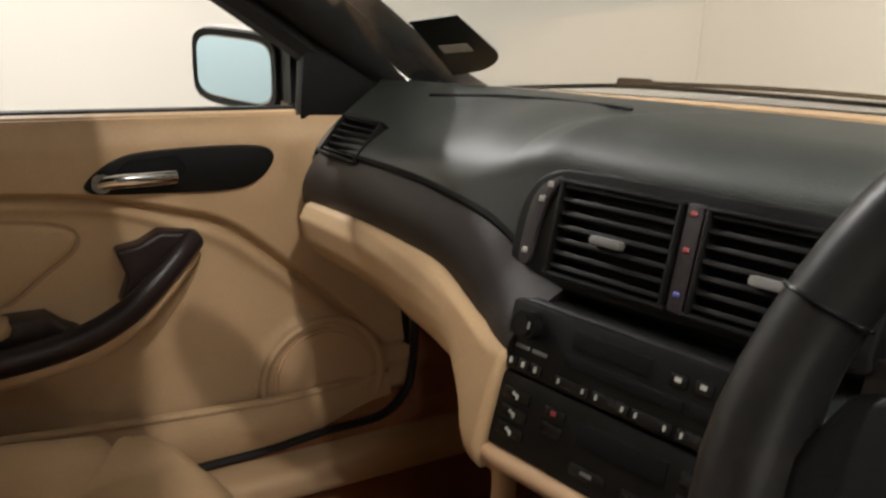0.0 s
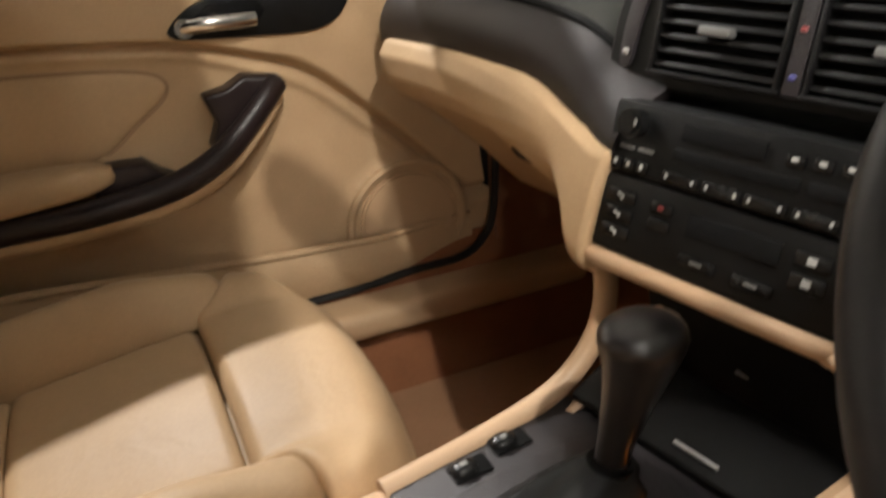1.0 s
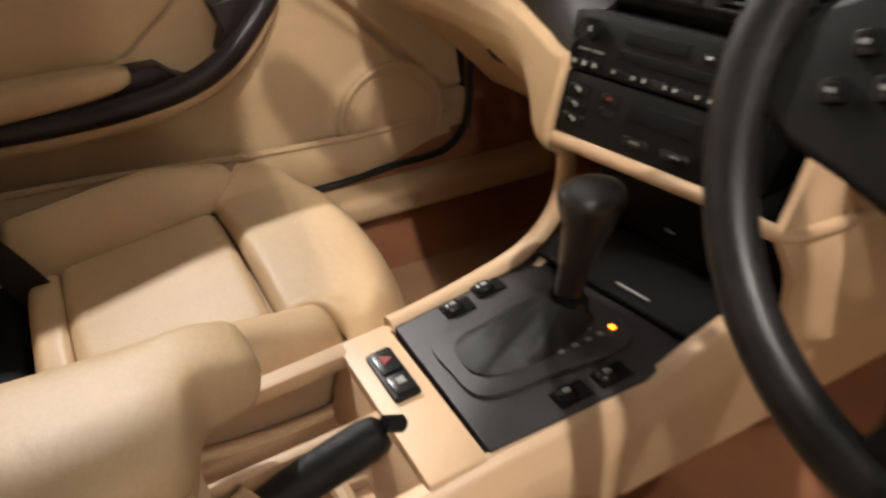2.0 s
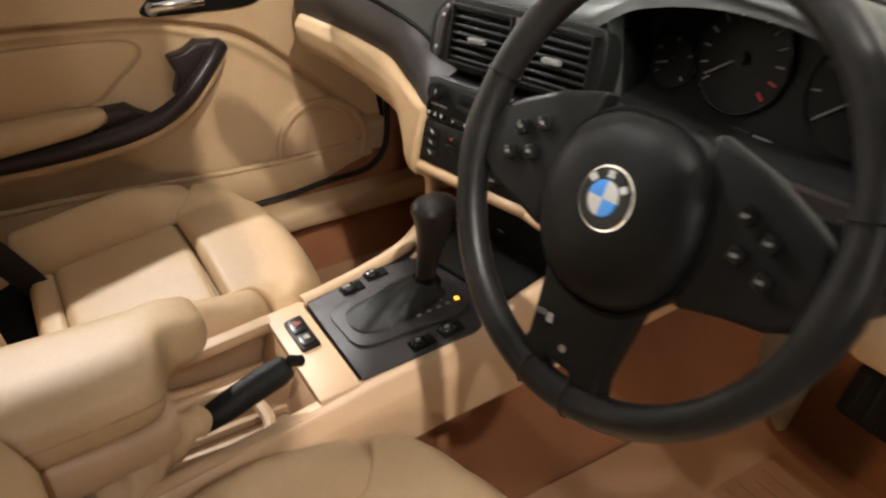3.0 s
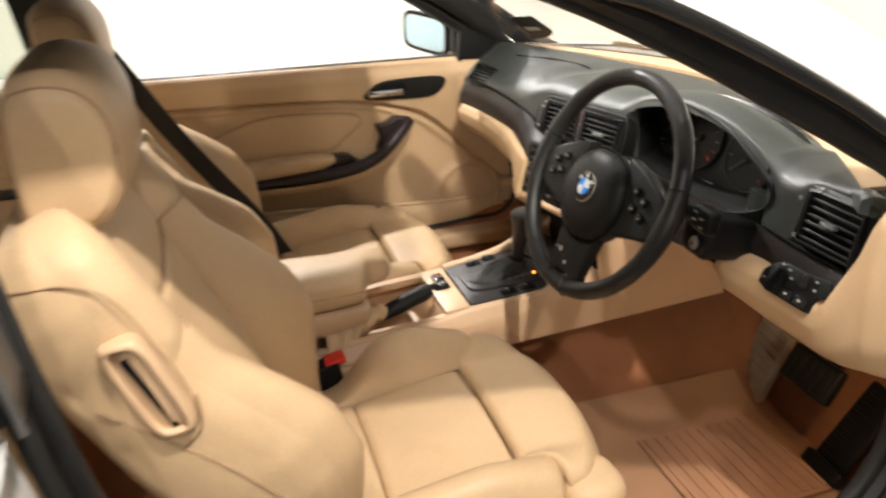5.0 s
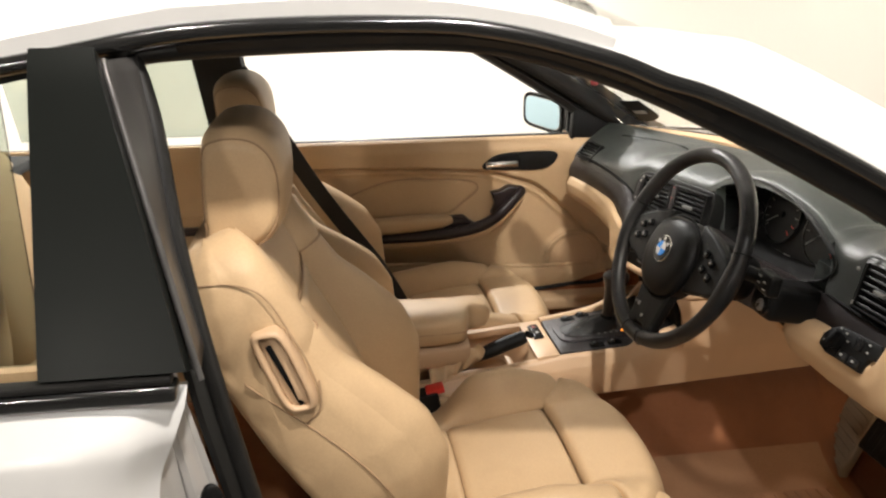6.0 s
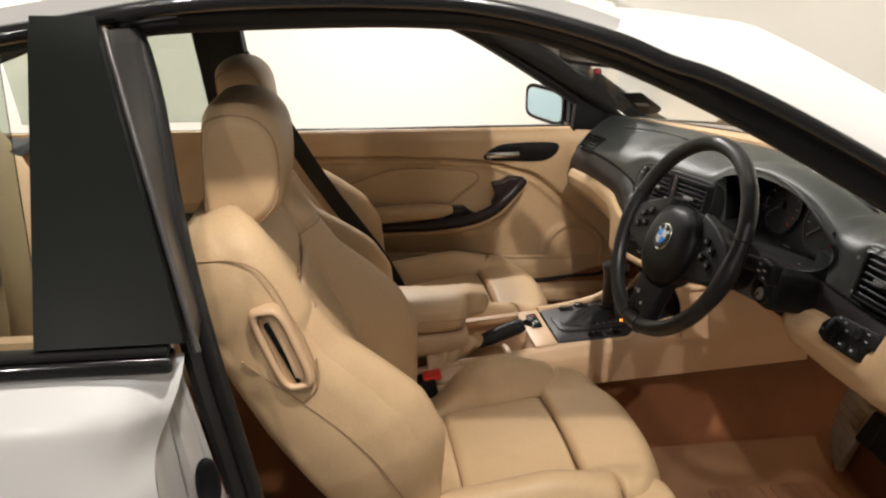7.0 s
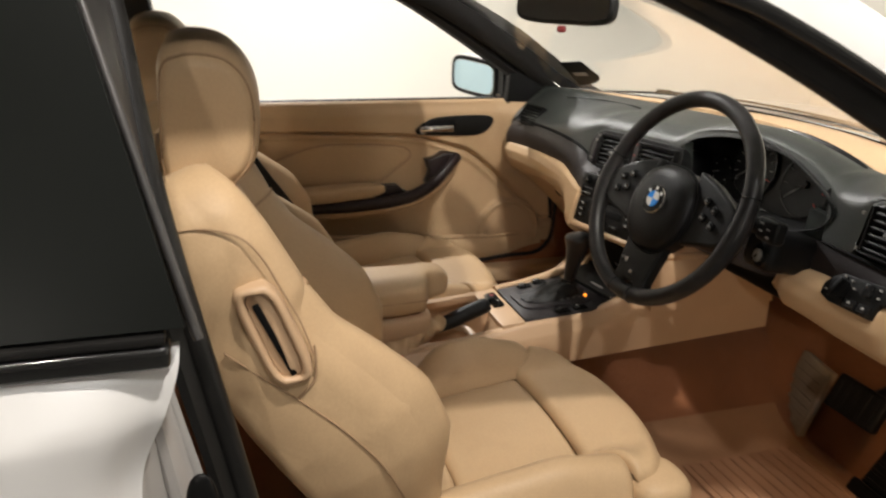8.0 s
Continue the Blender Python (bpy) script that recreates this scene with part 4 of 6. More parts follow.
def glove(u, v):
    """The cream bulge: over the top edge, down the face and back under; its inner end narrows down beside the stack."""
    x = -0.655 + 0.542 * u
    top = interp(GLOVE_TOP, x)
    yy = glove_y(x)
    prof = [(0.010, top), (-0.012, top - 0.006), (-0.022, top - 0.022), (-0.018, top - 0.050), (0.004, top - 0.075), (0.05, top - 0.105), (0.12, top - 0.165), (0.19, top - 0.235)]
    i = v * (len(prof) - 1)
    a = min(int(i), len(prof) - 2)
    t = i - a
    y, z = (prof[a][m] + (prof[a + 1][m] - prof[a][m]) * t for m in (0, 1))
    y += yy + 0.02 * step(-0.60, -0.655, x)
    k = step(-0.42, -0.150, x)
    zb = interp(GLOVE_LOW, x)
    w = min(1, v / 0.86)
    z2 = top - (top - zb) * w
    roll = 0.012 * max(0, 1 - w / 0.10) ** 2
    y2 = cheek_y(z2) + roll + (0.05 * (v - 0.86) / 0.14 if v > 0.86 else 0) + 0.008 * max(0, (w - 0.8) / 0.2) ** 2
    return (x, y + (y2 - y) * k, z + (z2 - z) * k)


part("glovebox", thick(surf(glove, lin(0, 1, 90), lin(0, 1, 44)), 0.012), CREAM, dash, "cream leather glovebox bulge", 180)
part("glovebox_handle", rbox((-0.30, 0.176, 0.722), (0.075, 0.012, 0.020), 0.005, 2, pose(0, 0, 0, 40, 0, 0)), VOID, dash, "dark glovebox handle recess")
part("under_dash", rbox((0, 0.48, 0.70), (1.30, 0.28, 0.08), 0.03, 3), VOID, dash, "dark underside of the dash")
part("bulkhead", rbox((0, 0.80, 0.55), (1.34, 0.05, 0.62), 0.01), CARPET, dash, "carpeted bulkhead behind the footwells")


TAB = mat("grey_slider_plastic", (0.13, 0.13, 0.125), 0.5, vary=0.08)
DIM_RED = mat("dim_red_print", (0.20, 0.03, 0.03), 0.5, vary=0.05)
DIM_BLUE = mat("dim_blue_print", (0.05, 0.05, 0.20), 0.5, vary=0.05)


def vent(name, place, w, h, slats, yaw, tilt, label, gap=None, tab=True):
    """An air vent: frame, dark duct, slats across, and a grey slider tab. Faces -y before it is turned."""
    ob = thing(name, place, label, "air vent", "dashboard air vents")
    m = Matrix.Translation(place) @ pose(0, 0, 0, tilt, 0, yaw)
    part("duct", moved(rbox((0, 0.012, 0), (w, 0.012, h), 0.003), m), VOID, ob)
    fr = 0.0035
    part("frame", moved(join(rbox((0, 0, h / 2), (w + 2 * fr, 0.014, fr), 0.0025), rbox((0, 0, -h / 2), (w + 2 * fr, 0.014, fr), 0.0025), rbox((-w / 2, 0, 0), (fr, 0.014, h + fr), 0.0025), rbox((w / 2, 0, 0), (fr, 0.014, h + fr), 0.0025)), m), BLACK, ob, "black vent frame")
    for k in range(slats):
        z = -h / 2 + h * (k + 0.5) / slats
        part("slat", moved(rbox((0, 0.002, z), (w - 0.004, 0.014, h / slats * 0.36), 0.0012, 2, pose(0, 0, 0, -16, 0, 0)), m), BLACK, ob)
    if tab:
        part("slider_tab", moved(rbox((0.0, -0.007, -0.002), (0.025, 0.010, 0.0065), 0.002, 2), m), TAB, ob, "grey slider tab")
    return ob


# Centre vents: a pod with two grilles and a temperature strip between them.
YAW_S = 13.5
PM = Matrix.Translation((-0.035, 0.212, 0.876)) @ pose(0, 0, 0, -12, 0, YAW_S)
POD = [(q.x, q.y) for q in spline([(-0.143, -0.036, 0), (-0.142, 0.004, 0), (-0.132, 0.027, 0), (-0.112, 0.040, 0), (-0.085, 0.043, 0), (0.0, 0.0435, 0), (0.105, 0.043, 0), (0.130, 0.034, 0), (0.130, -0.026, 0), (0.118, -0.044, 0), (0.0, -0.048, 0), (-0.112, -0.050, 0), (-0.136, -0.048, 0)], 60, True)]
pod = part("vent_pod", moved(prism(POD, "y", -0.012, 0.10, 0.009, 3), PM), BLACK, dash, "black centre vent housing")


def pod_at(x, y, z):
    return PM @ Vector((x, y, z))


vent("air_vent", pod_at(-0.047, -0.018, -0.002), 0.098, 0.070, 7, YAW_S, -12, "black slatted centre air vent with grey tab")
vent("air_vent", pod_at(0.071, -0.018, -0.002), 0.098, 0.070, 7, YAW_S, -12, "black slatted centre air vent with grey tab")
part("temperature_strip", moved(rbox((0.012, -0.018, -0.002), (0.013, 0.010, 0.074), 0.003), PM), PLATE_MAT, dash, "grey black strip between the centre vents")
for z, mt, nm in ((0.028, DIM_RED, "warm_mark"), (0.004, DIM_RED, "warm_mark"), (-0.026, DIM_BLUE, "cold_mark")):
    part(nm, moved(rbox((0.012, -0.0235, z), (0.005, 0.002, 0.004), 0.001, 1), PM), mt, dash, "small coloured dot")
part("vent_wheel", moved(prism([(q.x, q.y) for q in spline([(-0.131, -0.034, 0), (-0.131, 0.0, 0), (-0.125, 0.022, 0), (-0.110, 0.034, 0), (-0.102, 0.034, 0), (-0.113, 0.018, 0), (-0.118, -0.006, 0), (-0.121, -0.034, 0)], 40, True)], "y", -0.0155, 0.0, 0.002), PM), PLATE_MAT, dash, "dark grey vent shutter strip")
for x, z in ((-0.113, 0.028), (-0.119, 0.016), (-0.126, -0.026)):
    part("vent_mark", moved(rbox((x, -0.016, z), (0.005, 0.003, 0.005), 0.001, 1), PM), MARK, dash)
# Outer vents.
vent("air_vent", (-0.538, 0.176, 0.889), 0.094, 0.056, 6, 4, -40, "black slatted corner air vent by the door", tab=False)
vent("air_vent", (0.613, 0.248, 0.897), 0.094, 0.078, 7, 0, -12, "black slatted outer air vent with grey tab")
part("vent_surround", prism([(0.552, 0.848), (0.552, 0.936), (0.57, 0.942), (0.678, 0.942), (0.684, 0.90), (0.668, 0.848)], "y", 0.252, 0.34, 0.006, 3), BLACK, dash, "black outer vent housing")
for z in (0.862, 0.918):
    part("vent_mark", rbox((0.556, 0.2405, z), (0.004, 0.004, 0.005), 0, 1), MARK, dash)

# Instrument hood and cluster.


HOOD = [(0.052, 0.850), (0.058, 0.900), (0.088, 0.940), (0.145, 0.966), (0.215, 0.978), (0.285, 0.978), (0.350, 0.968), (0.405, 0.951), (0.452, 0.930), (0.484, 0.908), (0.487, 0.884), (0.458, 0.860), (0.40, 0.842), (0.32, 0.833), (0.20, 0.828), (0.09, 0.832)]


def hood_ring(k, y, push=0.0):
    c = Vector((0.255, 0, 0.893))
    out = []
    for q in spline([(a, 0, b) for a, b in HOOD], 70, True):
        p = c + (q - c) * k
        out.append((p.x, y + 0.012 * ((p.x - 0.25) / 0.2) ** 2 * (1 if y < 0.29 else 0) + 0.03 * max(0, p.z - 0.84) / 0.14 * max(0, 1 - ((p.x - 0.255) / 0.25) ** 2) + push, p.z))
    return out


part("instrument_hood", skin([hood_ring(1.08, 0.300), hood_ring(1.02, 0.266), hood_ring(1.010, 0.240), hood_ring(1.005, 0.227), hood_ring(0.99, 0.230)], True, False), BLACK, dash, "black arched instrument hood", 180)
part("hood_lining", skin([hood_ring(0.99, 0.230), hood_ring(0.965, 0.26), hood_ring(0.94, 0.360), hood_ring(0.6, 0.362), hood_ring(0.05, 0.362)], True, False), VOID, dash, "dark lining of the instrument hood", 180)

cl = thing("instrument_cluster", (0.258, 0.29, 0.86), "dark instrument cluster with round dials", "instrument cluster")
CM = Matrix.Translation((0.268, 0.332, 0.882)) @ pose(0, 0, 0, -14, 0, 0)
CO = [(q.x * 1.05, q.z) for q in spline([(-0.205, 0, -0.045), (-0.20, 0, 0.03), (-0.15, 0, 0.075), (0, 0, 0.10), (0.15, 0, 0.078), (0.20, 0, 0.035), (0.205, 0, -0.04), (0.16, 0, -0.066), (0, 0, -0.070), (-0.16, 0, -0.066)], 50, True)]
part("cluster_panel", moved(prism(CO, "y", 0.0, 0.03, 0.004), CM), BLACK, cl, "black cluster face")
part("cluster_rim", moved(tube([(a, -0.004, b) for a, b in CO], 0.006, 8, True, up=(0, 1, 0)), CM), BLACK_GLOSS, cl)


def dial(x, z, r, ticks, needle, a0=220, sweep=260):
    d = part("dial", moved(disc((x, -0.002, z), r, 0.006, pose(0, 0, 0, 90, 0, 0), 36, 0.001), CM), BLACK, cl, "black round dial")
    part("dial_ring", moved(tube([(x + r * math.cos(k * math.pi / 18), -0.006, z + r * math.sin(k * math.pi / 18)) for k in range(36)], 0.0013, 6, True, up=(0, 1, 0)), CM), BLACK_GLOSS, d, "thin black ring")
    for k in range(ticks):
        th = radians(a0 - sweep * k / (ticks - 1))
        part("tick", moved(rbox((x + r * 0.82 * math.cos(th), -0.0065, z + r * 0.82 * math.sin(th)), (r * 0.16, 0.001, 0.0018), 0, 1, pose(0, 0, 0, 0, -math.degrees(th), 0)), CM), MARK if k < ticks - 2 or ticks < 8 else RED, d)
    th = radians(needle)
    part("needle", moved(rbox((x + r * 0.4 * math.cos(th), -0.009, z + r * 0.4 * math.sin(th)), (r * 0.8, 0.0015, 0.0022), 0, 1, pose(0, 0, 0, 0, -needle, 0)), CM), MARK, d)
    part("needle_hub", moved(disc((x, -0.008, z), r * 0.13, 0.006, pose(0, 0, 0, 90, 0, 0), 16, 0.001), CM), BLACK, d)


dial(-0.070, 0.018, 0.058, 13, 215)
dial(0.070, 0.018, 0.058, 9, 220)
dial(-0.158, -0.008, 0.030, 5, 200)
dial(0.158, -0.008, 0.030, 5, 210)
for k in range(4):
    part("reading_bar", moved(rbox((-0.045 + 0.03 * k, -0.003, -0.054), (0.022, 0.003, 0.006), 0, 1), CM), SATIN if k % 2 else STICKER, cl)
part("cluster_shelf", rbox((0.262, 0.262, 0.808), (0.42, 0.10, 0.022), 0.008, 3, pose(0, 0, 0, 14, 0, 3)), DASH, dash, "black shelf under the cluster")
# Driver's lower dash: black middle band, switch panel, cream knee pad.
part("face_fill", dash_face(0.435, 0.715, 0.82, [(0.435, 0.89), (0.50, 0.88), (0.715, 0.88)], 0.018, 0.024, 20, 6, 0.0), DASH, dash, "black dash face round the outer vent")
part("face_fill", dash_face(-0.16, 0.085, 0.80, [(-0.16, 0.90), (0.085, 0.93)], 0.022, 0.012, 20, 6, 0.0), DASH, dash)
part("driver_band", dash_face(0.09, 0.668, [(0.09, 0.74), (0.40, 0.76), (0.50, 0.785), (0.62, 0.80), (0.72, 0.83)], [(0.09, 0.845), (0.45, 0.848), (0.60, 0.845), (0.70, 0.846), (0.72, 0.85)], -0.006, 0.003, 40, 6, 0.004), TRIM, dash, "dark grained band before the driver")


def knee(u, v):
    x = 0.425 + 0.303 * u
    top = interp([(0.425, 0.775), (0.432, 0.792), (0.445, 0.801), (0.50, 0.804), (0.637, 0.805), (0.646, 0.815), (0.655, 0.838), (0.670, 0.875), (0.680, 0.903), (0.687, 0.938), (0.693, 0.956), (0.74, 0.960)], x)
    low = interp([(0.42, 0.738), (0.46, 0.715), (0.55, 0.700), (0.66, 0.690), (0.74, 0.692)], x)
    back = 0.0 + 0.02 * step(0.46, 0.42, x)
    prof = [(0.02, top), (-0.008, top - 0.004), (-0.020, top - 0.02), (-0.022, top - 0.45 * (top - low)), (-0.010, low + 0.22 * (top - low)), (0.015, low + 0.06 * (top - low)), (0.05, low), (0.13, low + 0.01)]
    i = v * (len(prof) - 1)
    a = min(int(i), len(prof) - 2)
    y, z = (prof[a][m] + (prof[a + 1][m] - prof[a][m]) * (i - a) for m in (0, 1))
    yy = interp([(0.42, 0.215), (0.50, 0.228), (0.66, 0.245), (0.70, 0.257), (0.74, 0.288)], x)
    cut_z = interp([(0.536, 0.9), (0.540, 0.785), (0.630, 0.781), (0.634, 0.9)], x) if 0.536 < x < 0.634 else 1
    return (x, yy + y + back, min(z, cut_z))


part("knee_pad", thick(surf(knee, sorted(lin(0, 1, 70) + [(a - 0.425) / 0.303 for a in (0.5361, 0.5375, 0.539, 0.5402, 0.6299, 0.6315, 0.633, 0.6342)]), lin(0, 1, 30)), 0.015), CREAM_PLASTIC, dash, "cream plastic knee panel below the switches", 70)
part("dash_end", prism([(0.325, 0.705), (0.30, 0.75), (0.30, 0.84), (0.295, 0.942), (0.40, 0.945), (0.44, 0.71)], "x", 0.682, 0.728, 0.008, 3), CREAM_PLASTIC, dash, "cream dash end cap")
cl = thing("footwell_lamp", (0.575, 0.410, 0.66), "small footwell lamp glowing warm under the dash", "lamp")
part("housing", rbox((0.575, 0.410, 0.655), (0.066, 0.044, 0.012), 0.004, 2), BLACK, cl)
part("lens", rbox((0.575, 0.410, 0.647), (0.054, 0.034, 0.006), 0.002, 2), FOOT_GLOW, cl, "warm glowing lens")
lsp = thing("light_switch_panel", (0.58, 0.215, 0.79), "black headlamp switch panel with rotary knob", "switch panel")
LM = Matrix.Translation((0.585, 0.209, 0.781)) @ pose(0, 0, 0, -24, 0, 4)
part("panel", moved(prism([(-0.049, 0.004), (-0.050, 0.022), (-0.040, 0.036), (-0.025, 0.046), (0.060, 0.050), (0.066, 0.040), (0.066, 0.025), (0.050, 0.022), (0.045, -0.004), (-0.030, -0.003)], "y", 0.0, 0.030, 0.003, 2), LM), BLACK, lsp)
part("knob", moved(join(disc((-0.020, -0.003, 0.022), 0.017, 0.008, pose(0, 0, 0, 90, 0, 0), 24, 0.003), rbox((-0.020, -0.010, 0.022), (0.008, 0.012, 0.034), 0.003, 2, pose(0, 0, 0, 0, 20, 0))), LM), BLACK, lsp, "black rotary knob")
for x, z in ((-0.041, 0.014), (-0.020, 0.043), (-0.006, 0.040), (0.002, 0.030)):
    part("mark", moved(rbox((x, -0.001, z), (0.004, 0.002, 0.003), 0, 1), LM), MARK, lsp)
for x in (0.008, 0.033):
    bt = part("fog_button", moved(rbox((x, -0.002, 0.007), (0.021, 0.007, 0.014), 0.002), LM), BLACK_GLOSS, lsp)
    part("mark", moved(rbox((x, -0.006, 0.008), (0.0045, 0.002, 0.003), 0, 1), LM), MARK, bt)
part("dimmer_wheel", moved(rbox((0.026, -0.002, 0.035), (0.014, 0.008, 0.020), 0.003), LM), BLACK_GLOSS, lsp)
for x, z in ((0.042, 0.042), (0.044, 0.030)):
    part("mark", moved(rbox((x, -0.001, z), (0.004, 0.002, 0.0025), 0, 1), LM), MARK, lsp)

# ---- centre stack ----
stack = thing("centre_stack", (0, 0.15, 0.72), "black radio and climate stack in a cream surround", "centre stack")

SM = Matrix.Translation((-0.013, 0.138, 0.705)) @ pose(0, 0, 0, -13, 0, 12.5) @ Matrix.Translation((0.013, 0, 0))
part("stack_body", moved(rbox((-0.022, 0.07, 0.066), (0.200, 0.13, 0.120), 0.008, 3), SM), BLACK, stack)
# cream surround: side cheeks and the bar under it

part("surround_bar", moved(tube(spline([(-0.132, -0.004, 0.004), (-0.10, -0.009, 0.0045), (-0.02, -0.010, 0.0045), (0.05, -0.009, 0.004), (0.070, -0.006, 0.0035), (0.078, -0.001, 0.003)], 24), 0.0072, 10, up=(0, 0, 1)), SM), TRAY, stack, "cream bar under the climate panel")


def cheek(u, v):
    z = 0.58 + 0.215 * v
    y = interp([(0.56, 0.186), (0.66, 0.174), (0.70, 0.160), (0.80, 0.198)], z)
    x = interp([(0.56, 0.122), (0.67, 0.119), (0.695, 0.110), (0.80, 0.106)], z)
    return (x + 0.012 * u, y + 0.30 * u, z)


part("driver_cheek", thick(surf(cheek, lin(0, 1, 12), lin(0, 1, 24)), 0.008), TRAY, stack, "cream panel beside the driver's knee")
part("cheek_roll", tube(spline([(0.062, 0.152, 0.708), (0.085, 0.154, 0.706), (0.104, 0.160, 0.702), (0.118, 0.178, 0.698), (0.120, 0.24, 0.697), (0.126, 0.40, 0.697)], 24), 0.0072, 10), TRAY, stack, "cream rolled edge under the cheek")


def on_stack(x, h, s, mat_, name, parent, label="", b=0.0015, d=0.0, turn=None):
    m = SM
    return part(name, moved(rbox((x, -d - s[1] / 2 + 0.002, h), s, b, 2, turn), m), mat_, parent, label)


radio = thing("car_radio", (0, 0.13, 0.80), "black car radio with cassette slot and buttons", "radio")
on_stack(-0.021, 0.0985, (0.198, 0.012, 0.053), BLACK, "radio_face", radio, "black radio front", 0.004)
on_stack(-0.028, 0.1115, (0.062, 0.003, 0.012), VOID, "cassette_slot", radio, "dark cassette slot", 0.001, 0.0105)
on_stack(-0.0165, 0.0955, (0.092, 0.003, 0.0085), VOID, "display", radio, "dark display strip", 0.001, 0.0105)
on_stack(0.052, 0.0965, (0.036, 0.003, 0.0085), VOID, "display", radio, "dark display strip", 0.001, 0.0105)
part("volume_knob", moved(disc((-0.096, -0.017, 0.110), 0.0105, 0.016, pose(0, 0, 0, 90, 0, 0), 24, 0.003), SM), BLACK_GLOSS, radio, "black volume knob")
part("knob_mark", moved(rbox((-0.0885, -0.0255, 0.112), (0.0015, 0.001, 0.005), 0, 1), SM), MARK, radio)
for x in (-0.102, -0.0855):
    on_stack(x, 0.092, (0.013, 0.002, 0.0025), TAB, "legend_bar", radio, "", 0, 0.0108)
for x, h in ((0.023, 0.1105), (0.040, 0.1115), (0.057, 0.1122)):
    on_stack(x, h, (0.0125, 0.006, 0.009), BLACK_GLOSS, "button", radio, "", 0.002, 0.008)
    on_stack(x, h + 0.001, (0.0042, 0.001, 0.0028), WHITE, "button_mark", radio, "", 0, 0.0138)
for x in (-0.1085, -0.0968, -0.0852):
    on_stack(x, 0.0795, (0.0105, 0.006, 0.009), BLACK_GLOSS, "button", radio, "", 0.002, 0.008)
    on_stack(x, 0.0800, (0.0024, 0.001, 0.0040), WHITE, "button_mark", radio, "", 0, 0.0138)
for x in (-0.0528, -0.0205, 0.0110, 0.0440):
    on_stack(x, 0.0790, (0.0300, 0.006, 0.0085), BLACK_GLOSS, "button", radio, "", 0.002, 0.008)
    for e in (-1, 1):
        on_stack(x + 0.0106 * e, 0.0795, (0.0017, 0.001, 0.0034), WHITE, "button_mark", radio, "", 0, 0.0138)
clim = thing("climate_panel", (0, 0.11, 0.74), "black climate control panel with rows of buttons", "climate panel")
on_stack(-0.021, 0.0415, (0.198, 0.012, 0.059), BLACK, "climate_face", clim, "black climate panel front", 0.005)
for h in (0.056, 0.0420, 0.0285):
    on_stack(-0.0978, h, (0.0270, 0.006, 0.0105), BLACK_GLOSS, "button", clim, "", 0.0025, 0.008)
    on_stack(-0.0978, h + 0.0008, (0.0050, 0.001, 0.0018), WHITE, "button_mark", clim, "", 0, 0.0138, pose(0, 0, 0, 0, 25, 0))
    on_stack(-0.0955, h - 0.0006, (0.0018, 0.001, 0.0035), WHITE, "button_mark", clim, "", 0, 0.0138)
for h in (0.0555, 0.0435):
    on_stack(-0.0615, h, (0.0190, 0.006, 0.0095), BLACK_GLOSS, "button", clim, "", 0.0025, 0.008)
on_stack(-0.0615, 0.0562, (0.0040, 0.001, 0.0032), DIM_RED, "warning_mark", clim, "small red mark", 0, 0.0138)
on_stack(-0.005, 0.0515, (0.069, 0.003, 0.0165), VOID, "display", clim, "unlit dark display", 0.002, 0.0105)
for x in (-0.0252, 0.0164):
    on_stack(x, 0.0262, (0.0300, 0.006, 0.0095), BLACK_GLOSS, "button", clim, "", 0.0025, 0.008)
    on_stack(x, 0.0268, (0.0090, 0.001, 0.0024), TAB, "button_mark", clim, "", 0, 0.0138)
for h in (0.0541, 0.0396):
    on_stack(0.050, h, (0.0240, 0.006, 0.0115), BLACK_GLOSS, "button", clim, "", 0.0025, 0.008)
    on_stack(0.050, h + 0.0006, (0.0055, 0.001, 0.0050), WHITE, "button_mark", clim, "", 0, 0.0138)

# ---- centre console ----
cons = thing("centre_console", (0, 0.0, 0.5), "cream centre console with storage trays and black selector plate", "centre console")
# lower cubby behind the selector
part("cubby", prism([(0.185, 0.585), (0.16, 0.69), (0.19, 0.70), (0.36, 0.70), (0.36, 0.58)], "x", -0.112, 0.105, 0.006, 3), VOID, cons, "black open cubby under the climate panel")
part("ashtray_lid", rbox((-0.005, 0.137, 0.603), (0.205, 0.070, 0.012), 0.004, 3, pose(0, 0, 0, 24, 0, 10)), BLACK, cons, "black ashtray lid")
part("ashtray_strip", rbox((0.012, 0.116, 0.601), (0.038, 0.003, 0.004), 0.001, 2, pose(0, 0, 0, 24, 0, 10)), SATIN, cons, "thin chrome strip")
part("cubby_strip", rbox((0.008, 0.176, 0.640), (0.042, 0.005, 0.004), 0.0015, 2, pose(0, 0, 0, 24, 0, 10)), SATIN, cons)


def side_z(y):
    return interp([(-0.62, 0.50), (-0.45, 0.515), (-0.30, 0.535), (-0.16, 0.555), (-0.085, 0.567), (0.07, 0.578), (0.13, 0.61), (0.17, 0.66), (0.22, 0.70), (0.50, 0.70)], y)


